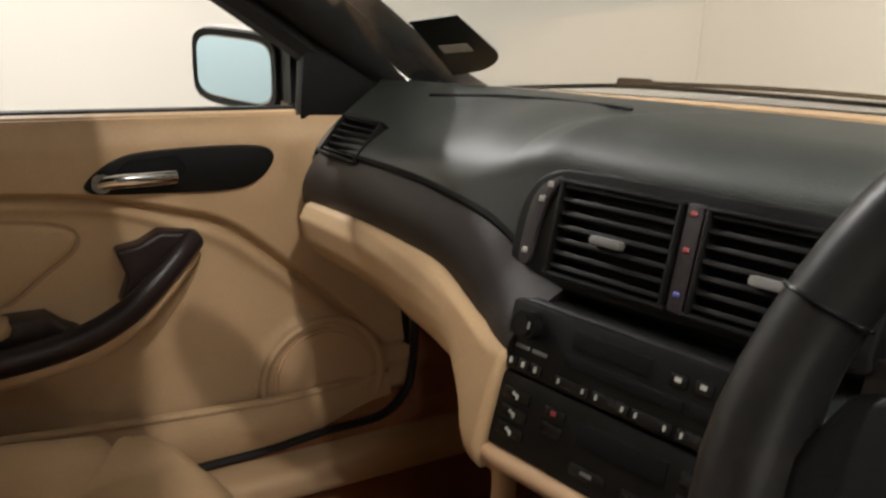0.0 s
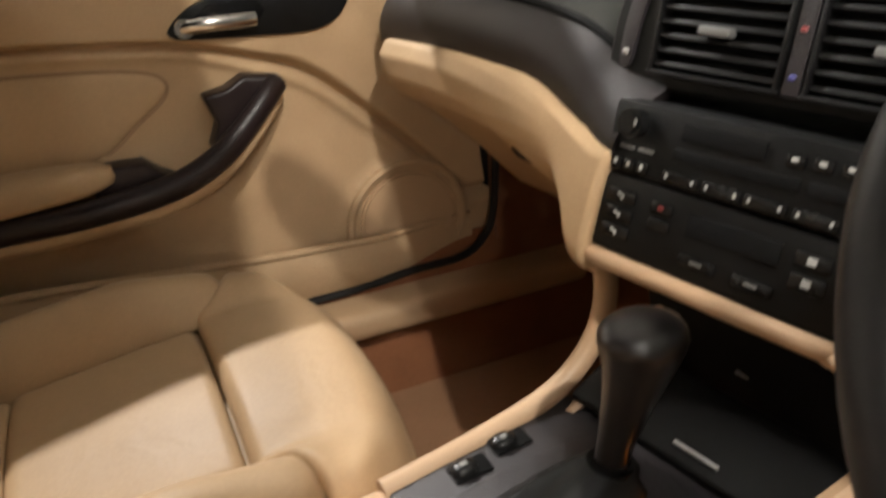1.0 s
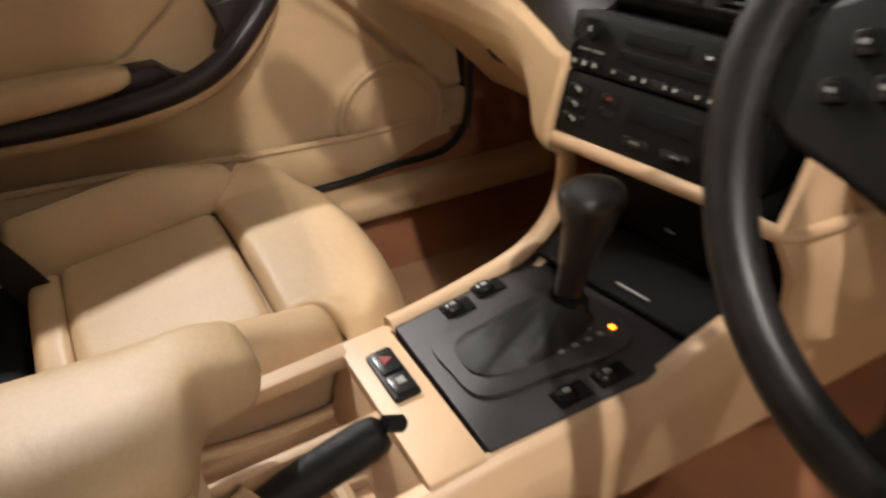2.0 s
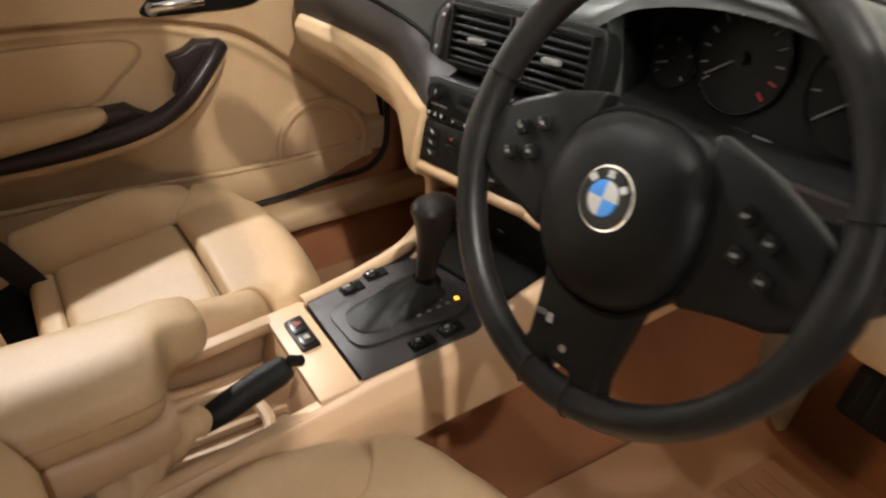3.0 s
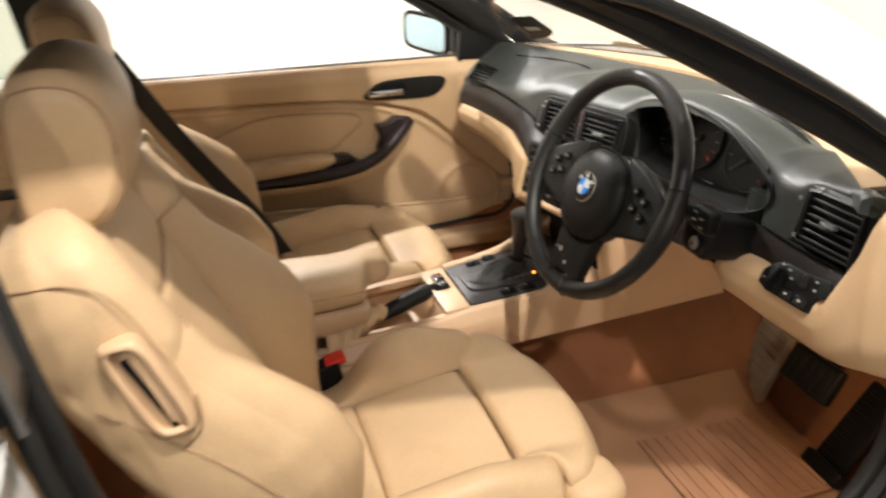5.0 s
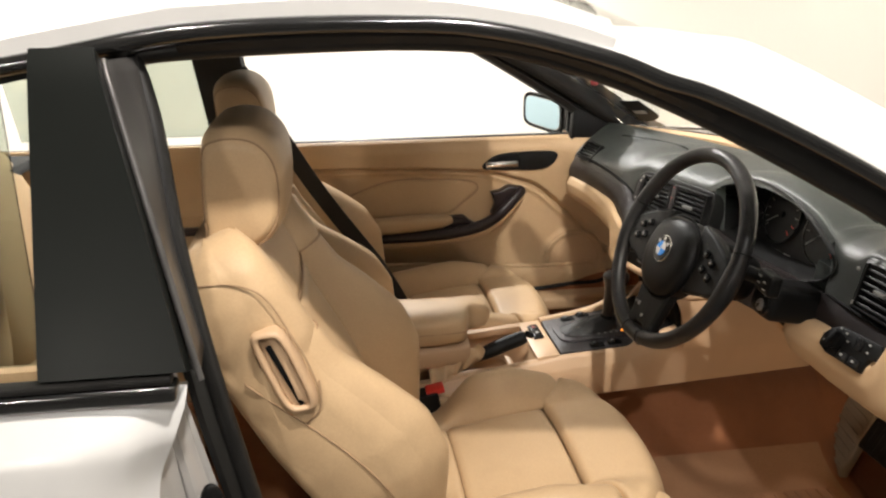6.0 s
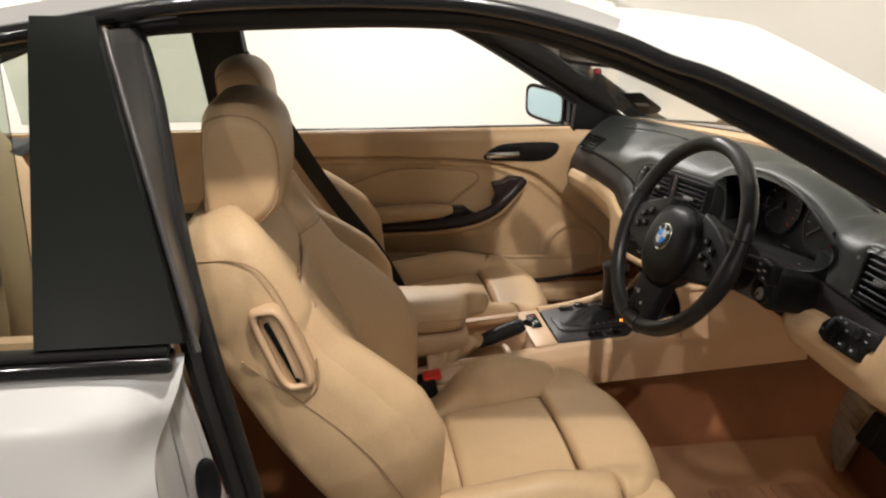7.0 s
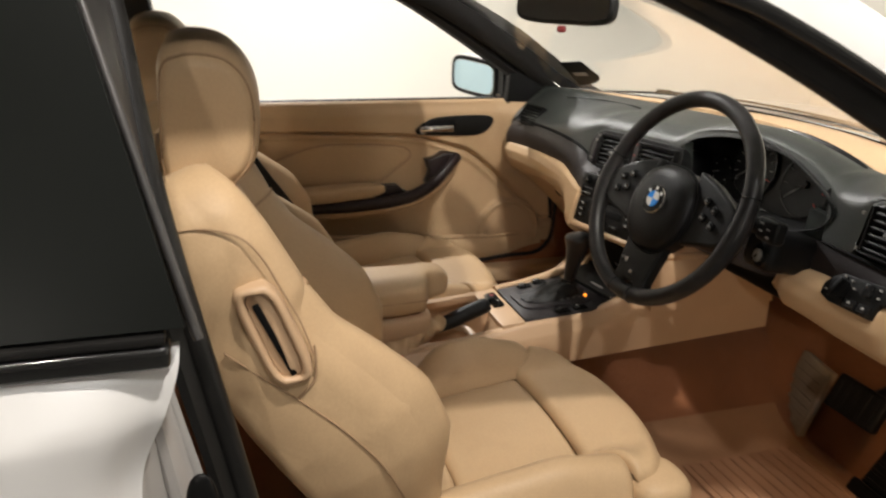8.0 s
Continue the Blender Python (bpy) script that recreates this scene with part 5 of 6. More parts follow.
def flank(sgn):
    def fn(u, v):
        y = -0.62 + 1.12 * u
        top = side_z(y) if sgn < 0 else min(side_z(y), interp([(0.07, 0.580), (0.13, 0.606), (0.17, 0.618), (0.24, 0.640), (0.5, 0.66)], max(0.07, y)))
        low = interp([(-0.62, 0.42), (-0.09, 0.465), (0.0, 0.478), (0.44, 0.502), (0.5, 0.505)], y)
        prof = [(0.087, top), (0.094, top + 0.001), (0.101, top - 0.004), (0.106, top - 0.014), (0.110 + 0.004, top - 0.3 * (top - low)), (0.117, low)]
        i = v * 5
        a = min(int(i), 4)
        x, z = (prof[a][m] + (prof[a + 1][m] - prof[a][m]) * (i - a) for m in (0, 1))
        return (sgn * x + 0.0, y, z)
    return thick(surf(fn, lin(0, 1, 60), lin(0, 1, 16)), 0.008)


part("side_panel", flank(1), TRAY, cons, "cream console side panel")
part("side_panel", flank(-1), TRAY, cons, "cream console side panel")
part("console_rail", tube(spline([(-0.094, -0.085, 0.567), (-0.103, 0.0, 0.575), (-0.112, 0.08, 0.592), (-0.120, 0.125, 0.630), (-0.126, 0.135, 0.68), (-0.130, 0.118, 0.70)], 30), 0.010, 10, up=(1, 0, 0)), TRAY, cons, "cream rail along the selector plate")
# Selector plate
PLT = [(-0.089, -0.083), (0.090, -0.085), (0.096, 0.118), (0.085, 0.126), (-0.110, 0.094), (-0.100, 0.0)]


def plate_m():
    return Matrix.Translation((0, 0, 0.5775)) @ pose(0, 0, 0, 4.5, 0, 0)


plate = part("selector_plate", moved(prism(PLT, "z", -0.012, 0.0, 0.003), plate_m()), PLATE_MAT, cons, "dark textured selector plate")
INNER = [(q.x, q.y) for q in spline([(-0.046, -0.062, 0), (0.0, -0.070, 0), (0.042, -0.060, 0), (0.052, 0.0, 0), (0.052, 0.085, 0), (-0.045, 0.085, 0), (-0.058, 0.01, 0)], 40, True)]
part("selector_surround", moved(prism(INNER, "z", 0.0, 0.005, 0.003), plate_m()), PLATE_MAT, plate, "dark grey rounded selector surround")


def boot(u, v):
    th = 2 * math.pi * u
    wr = 1 + 0.10 * math.sin(5 * th + 9 * v) * v * (1 - v) * 3
    rx, ry = (0.036 * (1 - v) ** 0.8 + 0.012 * v) * wr, (0.064 * (1 - v) ** 0.8 + 0.014 * v) * wr
    c, s = math.cos(th), math.sin(th)
    cx, cy = -0.002, 0.006 + 0.044 * v
    return (cx + rx * math.copysign(abs(c) ** 0.7, c), cy + ry * math.copysign(abs(s) ** 0.7, s), 0.581 + 0.032 * v ** 1.1 + 0.011 * math.sin(6 * th + 5 * v) * v * (1 - v))


sel = thing("gear_selector", (-0.006, 0.04, 0.59), "black leather automatic gear selector with glossy knob", "gear selector")
part("boot", surf(boot, lin(0, 1, 41), lin(0, 1, 12)), BOOT, sel, "wrinkled black leather boot")
stem = spline([(-0.001, 0.050, 0.604), (0.0, 0.054, 0.632), (0.002, 0.059, 0.662), (0.003, 0.064, 0.690), (0.003, 0.066, 0.710), (0.003, 0.066, 0.724)], 24)
part("knob", tube(stem, [interp([(0, 0.0105), (0.2, 0.0120), (0.45, 0.0175), (0.66, 0.0245), (0.78, 0.0275), (0.86, 0.0265), (0.92, 0.0225), (0.96, 0.0165), (0.985, 0.010), (1.0, 0.003)], i / (len(stem) - 1)) for i in range(len(stem))], 22, up=(0, 1, 0), flat=1.12), KNOB, sel, "black leather knob with worn sheen")
part("collar", disc((-0.001, 0.050, 0.609), 0.0165, 0.012, pose(0, 0, 0, -8, 0, 0), 20, 0.003), BLACK_GLOSS, sel)


def plate_switch(x, y):
    b = part("window_switch", moved(rbox((x, y, 0.0), (0.020, 0.032, 0.005), 0.002, 2), plate_m()), VOID, plate, "black window switch well")
    part("switch_cap", moved(blob((x, y - 0.005, 0.003), (0.0085, 0.0105, 0.0055), 2.6, 20, 12), plate_m()), BLACK_GLOSS, b, "black rocker cap")
    part("switch_mark", moved(rbox((x, y - 0.005, 0.0084), (0.005, 0.006, 0.0012), 0.0004, 1), plate_m()), MARK, b, "grey pictogram bar")


for x, y in ((-0.076, -0.020), (-0.086, 0.020), (0.076, 0.002), (0.076, 0.043)):
    plate_switch(x, y)
for k, (x, y) in enumerate(((0.034, 0.022), (0.034, 0.037), (0.034, 0.051), (0.034, 0.064))):
    part("gear_mark", moved(rbox((x, y, 0.0058), (0.0045, 0.0055, 0.001), 0, 1), plate_m()), MARK, plate, "pale gear letter")
    part("gear_mark", moved(rbox((x - 0.011, y - 0.004, 0.0058), (0.003, 0.004, 0.001), 0, 1), plate_m()), MARK, plate)
part("gear_lamp", moved(rbox((0.033, 0.078, 0.006), (0.006, 0.005, 0.002), 0.0005, 1), plate_m()), AMBER, plate, "glowing amber gear lamp")
# Tray section: cream frame with two wells
part("tray_bridge", rbox((0.0, -0.113, 0.562), (0.19, 0.052, 0.014), 0.004, 2, pose(0, 0, 0, 5, 0, 0)), TRAY, cons, "cream console bridge")
part("tray_rail", rbox((-0.085, -0.30, 0.545), (0.020, 0.34, 0.016), 0.004, 2, pose(0, 0, 0, 5, 0, 0)), TRAY, cons)
part("tray_rail", rbox((0.090, -0.30, 0.530), (0.018, 0.34, 0.016), 0.004, 2, pose(0, 0, 0, 7, 0, 0)), TRAY, cons)
part("tray_divider", rbox((0.002, -0.29, 0.525), (0.012, 0.32, 0.050), 0.004, 2, pose(0, 0, 0, 4, 0, 0)), TRAY, cons, "cream tray divider")
part("tray_well", rbox((-0.04, -0.29, 0.488), (0.085, 0.33, 0.012), 0.003), TRAY, cons, "cream tray floor")
part("tray_well", rbox((0.045, -0.29, 0.478), (0.085, 0.33, 0.012), 0.003), TRAY, cons, "cream tray floor")
part("tray_end", rbox((0.0, -0.142, 0.520), (0.18, 0.010, 0.075), 0.003, 2, pose(0, 0, 0, -14, 0, 0)), TRAY, cons)
haz = part("hazard_switch", rbox((-0.0255, -0.1125, 0.571), (0.064, 0.025, 0.008), 0.003, 2, pose(0, 0, 0, 5, 0, 0)), BLACK, cons, "black hazard switch block")
part("hazard_cap", rbox((-0.039, -0.1125, 0.5755), (0.032, 0.020, 0.005), 0.002, 2, pose(0, 0, 0, 5, 0, 0)), BLACK_GLOSS, haz)
part("hazard_triangle", prism([(-0.046, -0.1175), (-0.032, -0.1175), (-0.039, -0.1065)], "z", 0.578, 0.5795, 0.0003, 1), DIM_RED, haz, "red warning triangle")
part("lock_cap", rbox((-0.009, -0.1125, 0.575), (0.024, 0.019, 0.005), 0.002, 2, pose(0, 0, 0, 5, 0, 0)), BLACK_GLOSS, haz, "black lock button")
part("lock_mark", rbox((-0.009, -0.1125, 0.5785), (0.008, 0.007, 0.001), 0, 1, pose(0, 0, 0, 5, 0, 0)), MARK, haz)

# ---- handbrake ----
hb = thing("handbrake", (0.04, -0.32, 0.50), "black handbrake lever with cream leather gaiter", "handbrake")
grip = spline([(0.051, -0.268, 0.558), (0.053, -0.245, 0.568), (0.056, -0.215, 0.581), (0.059, -0.182, 0.595), (0.061, -0.165, 0.602), (0.0615, -0.158, 0.605)], 20)
part("grip", tube(grip, [interp([(0, 0.0125), (0.3, 0.0165), (0.7, 0.0165), (0.9, 0.0135), (1, 0.010)], i / (len(grip) - 1)) for i in range(len(grip))], 16), BOOT, hb, "black leather grip")
part("button", disc((0.062, -0.151, 0.608), 0.0068, 0.020, pose(0, 0, 0, 67, 0, 0), 14, 0.002), BLACK_GLOSS, hb, "black release button")


def gaiter(u, v):
    th = 2 * math.pi * u
    fold = 1 + 0.13 * math.sin(v * 26) * (0.4 + v) + 0.08 * math.sin(3 * th + 8 * v)
    r = (0.050 * (1 - v) ** 1.2 + 0.0175) * fold
    c, s = math.cos(th), math.sin(th)
    return (0.045 + 0.007 * v + r * c * 0.95, -0.385 + 0.128 * v + 0.006 * math.sin(th * 2), 0.514 + 0.052 * v + r * s * (0.62 + 0.3 * v))


part("gaiter", surf(gaiter, lin(0, 1, 33), lin(0, 1, 30)), CREAM_SOFT, hb, "wrinkled cream leather gaiter", 180)
part("gaiter_frame", tube(spline([(0.085, -0.40, 0.515), (0.094, -0.30, 0.522), (0.085, -0.205, 0.532), (0.04, -0.19, 0.534), (0.01, -0.21, 0.532), (0.0, -0.30, 0.522), (0.01, -0.40, 0.513), (0.05, -0.42, 0.508)], 40, True), 0.008, 8), TRAY, hb, "cream gaiter frame")

# ---- armrest ----
arm = thing("armrest", (0.0, -0.40, 0.55), "cream leather centre armrest with rounded front", "armrest")


def arm_ring(y, top, low, xl, xr):
    out = []
    cx, hw, cz, hh = (xl + xr) / 2, (xr - xl) / 2, (top + low) / 2, (top - low) / 2
    for k in range(28):
        th = 2 * math.pi * k / 28
        c, s = math.cos(th), math.sin(th)
        out.append((cx + hw * math.copysign(abs(c) ** 0.5, c), y, cz + hh * math.copysign(abs(s) ** 0.5, s)))
    return out


part("pad", skin([arm_ring(y, t, lo_, a, b) for y, t, lo_, a, b in [(-0.224, 0.640, 0.625, -0.055, -0.014), (-0.229, 0.652, 0.615, -0.063, -0.004), (-0.238, 0.659, 0.606, -0.067, 0.003), (-0.262, 0.664, 0.600, -0.068, 0.004), (-0.275, 0.665, 0.600, -0.068, 0.010), (-0.283, 0.666, 0.600, -0.068, 0.028), (-0.289, 0.666, 0.600, -0.067, 0.055), (-0.297, 0.667, 0.599, -0.067, 0.074), (-0.312, 0.667, 0.599, -0.067, 0.084), (-0.36, 0.668, 0.598, -0.066, 0.090), (-0.45, 0.672, 0.596, -0.064, 0.093), (-0.54, 0.674, 0.594, -0.062, 0.092), (-0.57, 0.668, 0.600, -0.058, 0.086), (-0.585, 0.65, 0.615, -0.045, 0.07)]]), CREAM_SOFT, arm, "cream leather armrest lid", 180)
part("base", skin([arm_ring(y, t, lo_, a, b) for y, t, lo_, a, b in [(-0.285, 0.600, 0.560, -0.045, 0.070), (-0.30, 0.602, 0.550, -0.055, 0.080), (-0.42, 0.604, 0.535, -0.056, 0.084), (-0.57, 0.604, 0.525, -0.054, 0.082)]]), TRAY, arm, "cream armrest box")
part("seam", tube(spline([(0.070, -0.292, 0.632), (0.083, -0.31, 0.634), (0.0925, -0.42, 0.636), (0.0925, -0.55, 0.636)], 24), 0.0012, 6), STITCH, arm, "tan seam along the lid")


# ---- steering wheel ----
TW = radians(23)
WC = Vector((0.3492, 0.0483, 0.8931))
WM = Matrix.Translation(WC) @ pose(0, 0, 0, 0, 0, 4.5) @ Matrix(((1, 0, 0, 0), (0, math.sin(TW), -math.cos(TW), 0), (0, math.cos(TW), math.sin(TW), 0), (0, 0, 0, 1)))
RIM_R = 0.173
sw = thing("steering_wheel", WC, "black leather three spoke steering wheel with round badge", "steering wheel")
rim = [(RIM_R * math.cos(2 * math.pi * k / 72), RIM_R * math.sin(2 * math.pi * k / 72), 0.012) for k in range(72)]
rads = [0.0140 + 0.0022 * math.exp(-((((k * 5 + 180) % 360 - 180) + 5) / 12) ** 2) + 0.0022 * math.exp(-((((k * 5) % 360) - 185) / 12) ** 2) for k in range(72)]
rimo = part("rim", moved(tube(rim, rads, 18, True, up=(0, 0, 1)), WM), WHEEL, sw, "black leather rim with worn sheen")
for a in (14, 166, 262, 278):
    part("rim_seam", moved(tube([(RIM_R * math.cos(radians(a)) + 0.0150 * math.cos(k * math.pi / 8) * math.cos(radians(a)), RIM_R * math.sin(radians(a)) + 0.0150 * math.cos(k * math.pi / 8) * math.sin(radians(a)), 0.012 + 0.0150 * math.sin(k * math.pi / 8)) for k in range(16)], 0.0009, 5, True), WM), BLACK_GLOSS, rimo)
HUB = [(q.x, q.y * 0.94) for q in spline([(-0.074, -0.012, 0), (-0.060, 0.036, 0), (-0.030, 0.058, 0), (0, 0.062, 0), (0.030, 0.058, 0), (0.060, 0.036, 0), (0.074, -0.012, 0), (0.064, -0.056, 0), (0.036, -0.086, 0), (0, -0.095, 0), (-0.036, -0.086, 0), (-0.064, -0.056, 0)], 60, True)]

def dome(poly, levels):
    rings = [[(a * k, b * k, z) for a, b in poly] for k, z in levels]
    return skin(rings)


# The hub stands proud of the rim; the spokes lie between.
HM = WM @ Matrix.Translation((0.004, -0.005, 0.016))
SPM = WM @ Matrix.Translation((0.002, -0.003, 0.007))
part("airbag_pad", moved(dome(HUB, [(0.97, -0.028), (1.0, -0.006), (0.985, 0.005), (0.93, 0.012), (0.78, 0.018), (0.55, 0.021), (0.3, 0.022), (0.05, 0.022)]), HM), BLACK, sw, "black grained airbag pad", 60)
part("pad_gap", moved(tube([(a * 1.02, b * 1.02, 0.002) for a, b in HUB], 0.0025, 6, True), HM), VOID, sw)


def spoke(poly, z0=-0.012, z1=0.010):
    return moved(prism(poly, "z", z0, z1, 0.006, 3), SPM)


part("spoke", spoke([(0.050, 0.062), (0.095, 0.050), (0.130, 0.034), (0.152, 0.022), (0.163, -0.004), (0.158, -0.032), (0.136, -0.044), (0.105, -0.050), (0.070, -0.060)]), BLACK, sw, "black wheel spoke with buttons")
part("spoke", spoke([(-0.050, 0.062), (-0.095, 0.050), (-0.130, 0.034), (-0.152, 0.022), (-0.163, -0.004), (-0.158, -0.032), (-0.136, -0.044), (-0.105, -0.050), (-0.070, -0.060)]), BLACK, sw, "black wheel spoke with buttons")
part("spoke", spoke([(-0.050, -0.060), (0.050, -0.060), (0.044, -0.105), (0.040, -0.140), (0.048, -0.166), (0.018, -0.172), (0.012, -0.150), (-0.012, -0.150), (-0.018, -0.172), (-0.048, -0.166), (-0.040, -0.140), (-0.044, -0.105)]), BLACK, sw, "black lower wheel spoke")
part("badge_stripe", moved(rbox((-0.032, -0.118, 0.0115), (0.010, 0.005, 0.002), 0.0005, 1, pose(0, 0, 0, 0, 0, 10)), SPM), TAB, sw, "small grey stripe badge")
part("badge_stripe", moved(rbox((-0.022, -0.119, 0.0115), (0.006, 0.008, 0.002), 0.0005, 1, pose(0, 0, 0, 0, 0, 10)), SPM), SATIN, sw)
part("spoke_screw", moved(disc((0.0, -0.135, 0.0105), 0.003, 0.003, None, 12, 0.0005), SPM), SATIN, sw)
for sgn in (-1, 1):
    for k, (x, y, w, h) in enumerate(((0.097, 0.020, 0.012, 0.013), (0.119, 0.010, 0.012, 0.013), (0.101, -0.006, 0.012, 0.013), (0.124, -0.014, 0.012, 0.013))):
        bt = part("wheel_button", moved(rbox((sgn * x, y, 0.0125), (w, h, 0.008), 0.003, 2, pose(0, 0, 0, 0, 0, -sgn * 20)), SPM), BLACK_GLOSS, sw, "black wheel button")
        part("button_mark", moved(rbox((sgn * x, y, 0.0168), (0.0040, 0.0025, 0.001), 0, 1), SPM), TAB, bt)
part("column_shroud", moved(blob((0, -0.01, -0.085), (0.052, 0.050, 0.075), 3.0), WM), BLACK, sw, "black steering column shroud")
badge = part("badge", moved(disc((0, -0.006, 0.0225), 0.0245, 0.005, None, 40, 0.0015), HM), CHROME, sw, "round blue and white enamel badge")
part("badge_ring", moved(disc((0, -0.006, 0.0245), 0.0228, 0.003, None, 40, 0.0006), HM), BLACK_GLOSS, badge, "black badge ring")
for k in range(4):
    arc = [(0, 0)] + [(0.0135 * math.cos(radians(90 * k + a)), 0.0135 * math.sin(radians(90 * k + a))) for a in range(0, 91, 10)]
    part("badge_quarter", moved(prism([(a, b - 0.006) for a, b in arc], "z", 0.025, 0.0272, 0), HM), BLUE if k % 2 else WHITE, badge, "blue quarter" if k % 2 else "white quarter")
for k in range(3):
    th = radians(90 + (k - 1) * 52)
    part("badge_letter", moved(rbox((0.0182 * math.cos(th), -0.006 + 0.0182 * math.sin(th), 0.0265), (0.005, 0.0055, 0.001), 0, 1, pose(0, 0, 0, 0, 0, (k - 1) * 52)), HM), WHITE, badge)
# Stalks and ignition lock
st = thing("column_stalks", (0.37, 0.10, 0.86), "black indicator and wiper stalks behind the wheel", "stalk")
part("stalk", tube(spline([(0.42, 0.125, 0.872), (0.45, 0.130, 0.876), (0.485, 0.132, 0.878)], 10), [0.009] * 11, 10, flat=1.5), BLACK, st, "black column stalk")
tip = part("stalk_tip", rbox((0.494, 0.133, 0.877), (0.050, 0.022, 0.036), 0.007, 3, pose(0, 0, 0, -8, 0, -6)), BLACK, st, "black stalk end with printed marks")
for dx, dz in ((-0.012, 0.010), (-0.012, -0.002), (0.006, 0.004), (0.008, -0.008)):
    part("stalk_mark", rbox((0.494 + dx, 0.1215 + 0.1 * dx * -1 - 0.14 * dz * -1, 0.877 + dz), (0.008, 0.002, 0.0025), 0, 1), MARK, tip)
part("stalk", tube(spline([(0.32, 0.105, 0.868), (0.28, 0.095, 0.865), (0.24, 0.085, 0.858)], 10), [0.009] * 11, 10, flat=1.5), BLACK, st)
ig = thing("ignition_lock", (0.444, 0.16, 0.816), "black ignition lock with steel key slot", "ignition lock")
part("housing", rbox((0.448, 0.202, 0.822), (0.068, 0.105, 0.066), 0.020, 4, pose(0, 0, 0, -10, 0, 0)), BLACK, ig)
part("lock_ring", disc((0.463, 0.148, 0.826), 0.019, 0.010, pose(0, 0, 0, 80, 0, -10), 28, 0.003), BLACK_GLOSS, ig, "black ring")
part("lock_barrel", disc((0.463, 0.142, 0.826), 0.0105, 0.008, pose(0, 0, 0, 80, 0, -10), 24, 0.002), SATIN, ig, "steel key barrel")
part("key_slot", rbox((0.463, 0.1375, 0.8255), (0.0025, 0.003, 0.009), 0.0005, 1, pose(0, 0, 0, 0, 30, 0)), VOID, ig)

# ---- pedals ----
ped = thing("footrest", (0.15, 0.60, 0.33), "faintly ribbed grey beige footrest beside the tunnel", "footrest")
FM = Matrix.Translation((0.180, 0.578, 0.335)) @ pose(0, 0, 0, 72, 0, -12)
part("plate", moved(rbox((0, 0, 0), (0.115, 0.21, 0.02), 0.006, 3), FM), PAD, ped)
for k in range(9):
    part("rib", moved(rbox((0, -0.085 + 0.021 * k, 0.012), (0.095, 0.008, 0.0026), 0.001, 2), FM), PAD, ped)
br = thing("brake_pedal", (0.27, 0.60, 0.40), "black rubber brake pedal on a steel arm", "pedal")
BMx = Matrix.Translation((0.385, 0.515, 0.455)) @ pose(0, 0, 0, 62, 0, 0)
part("pad", moved(rbox((0, 0, 0), (0.125, 0.075, 0.022), 0.008, 3), BMx), BLACK, br, "black rubber pedal pad")
for k in range(5):
    part("rib", moved(rbox((-0.045 + 0.0225 * k, 0, 0.012), (0.008, 0.06, 0.0025), 0.001, 1), BMx), BLACK, br)
part("arm", tube(spline([(0.385, 0.535, 0.455), (0.385, 0.62, 0.49), (0.385, 0.66, 0.60), (0.385, 0.62, 0.70)], 16), 0.012, 8), BLACK, br, "black pedal arm")
gas = thing("accelerator_pedal", (0.46, 0.52, 0.24), "long black floor hinged accelerator pedal", "pedal")
GM = Matrix.Translation((0.472, 0.566, 0.372)) @ pose(0, 0, 0, 56, 0, -4)
part("pad", moved(rbox((0, 0, 0), (0.078, 0.185, 0.018), 0.007, 3), GM), BLACK, gas, "black rubber pedal pad")
for k in range(8):
    part("rib", moved(rbox((0, -0.075 + 0.021 * k, 0.010), (0.058, 0.008, 0.0025), 0.001, 1), GM), BLACK, gas)
part("foot", moved(rbox((0.0, -0.100, 0.006), (0.096, 0.030, 0.032), 0.008, 3), GM), BLACK, gas, "black hinge foot")

# ---- floor mats ----


def drape(u, v, x0, x1, y0, y1, lift):
    x, y = x0 + (x1 - x0) * u, y0 + (y1 - y0) * v
    return (x, y, floor_z(x, y) + lift)


fm = thing("floor_mat", (0.36, 0.2, 0.23), "tan floor mat with ribbed heel pad", "floor mat")
MATO = (0.165, 0.575, -0.05, 0.52)
part("carpet_sheet", thick(surf(lambda u, v: drape(u, v, *MATO, 0.012), lin(0, 1, 16), lin(0, 1, 24)), 0.01), MAT_DARK, fm)
for k in range(11):
    part("heel_rib", rbox((0.385, 0.235 + 0.025 * k, 0.2835), (0.23, 0.015, 0.005), 0.0025, 2), MAT_RUBBER, fm, "")
part("heel_pad", rbox((0.385, 0.36, 0.2795), (0.25, 0.29, 0.006), 0.002, 1), MAT_RUBBER, fm, "ribbed tan heel pad")
fm2 = thing("floor_mat", (-0.36, 0.2, 0.23), "plain tan passenger floor mat", "floor mat")
part("carpet_sheet", thick(surf(lambda u, v: drape(u, v, -0.59, -0.165, -0.05, 0.50, 0.012), lin(0, 1, 16), lin(0, 1, 24)), 0.01), MAT_DARK, fm2)

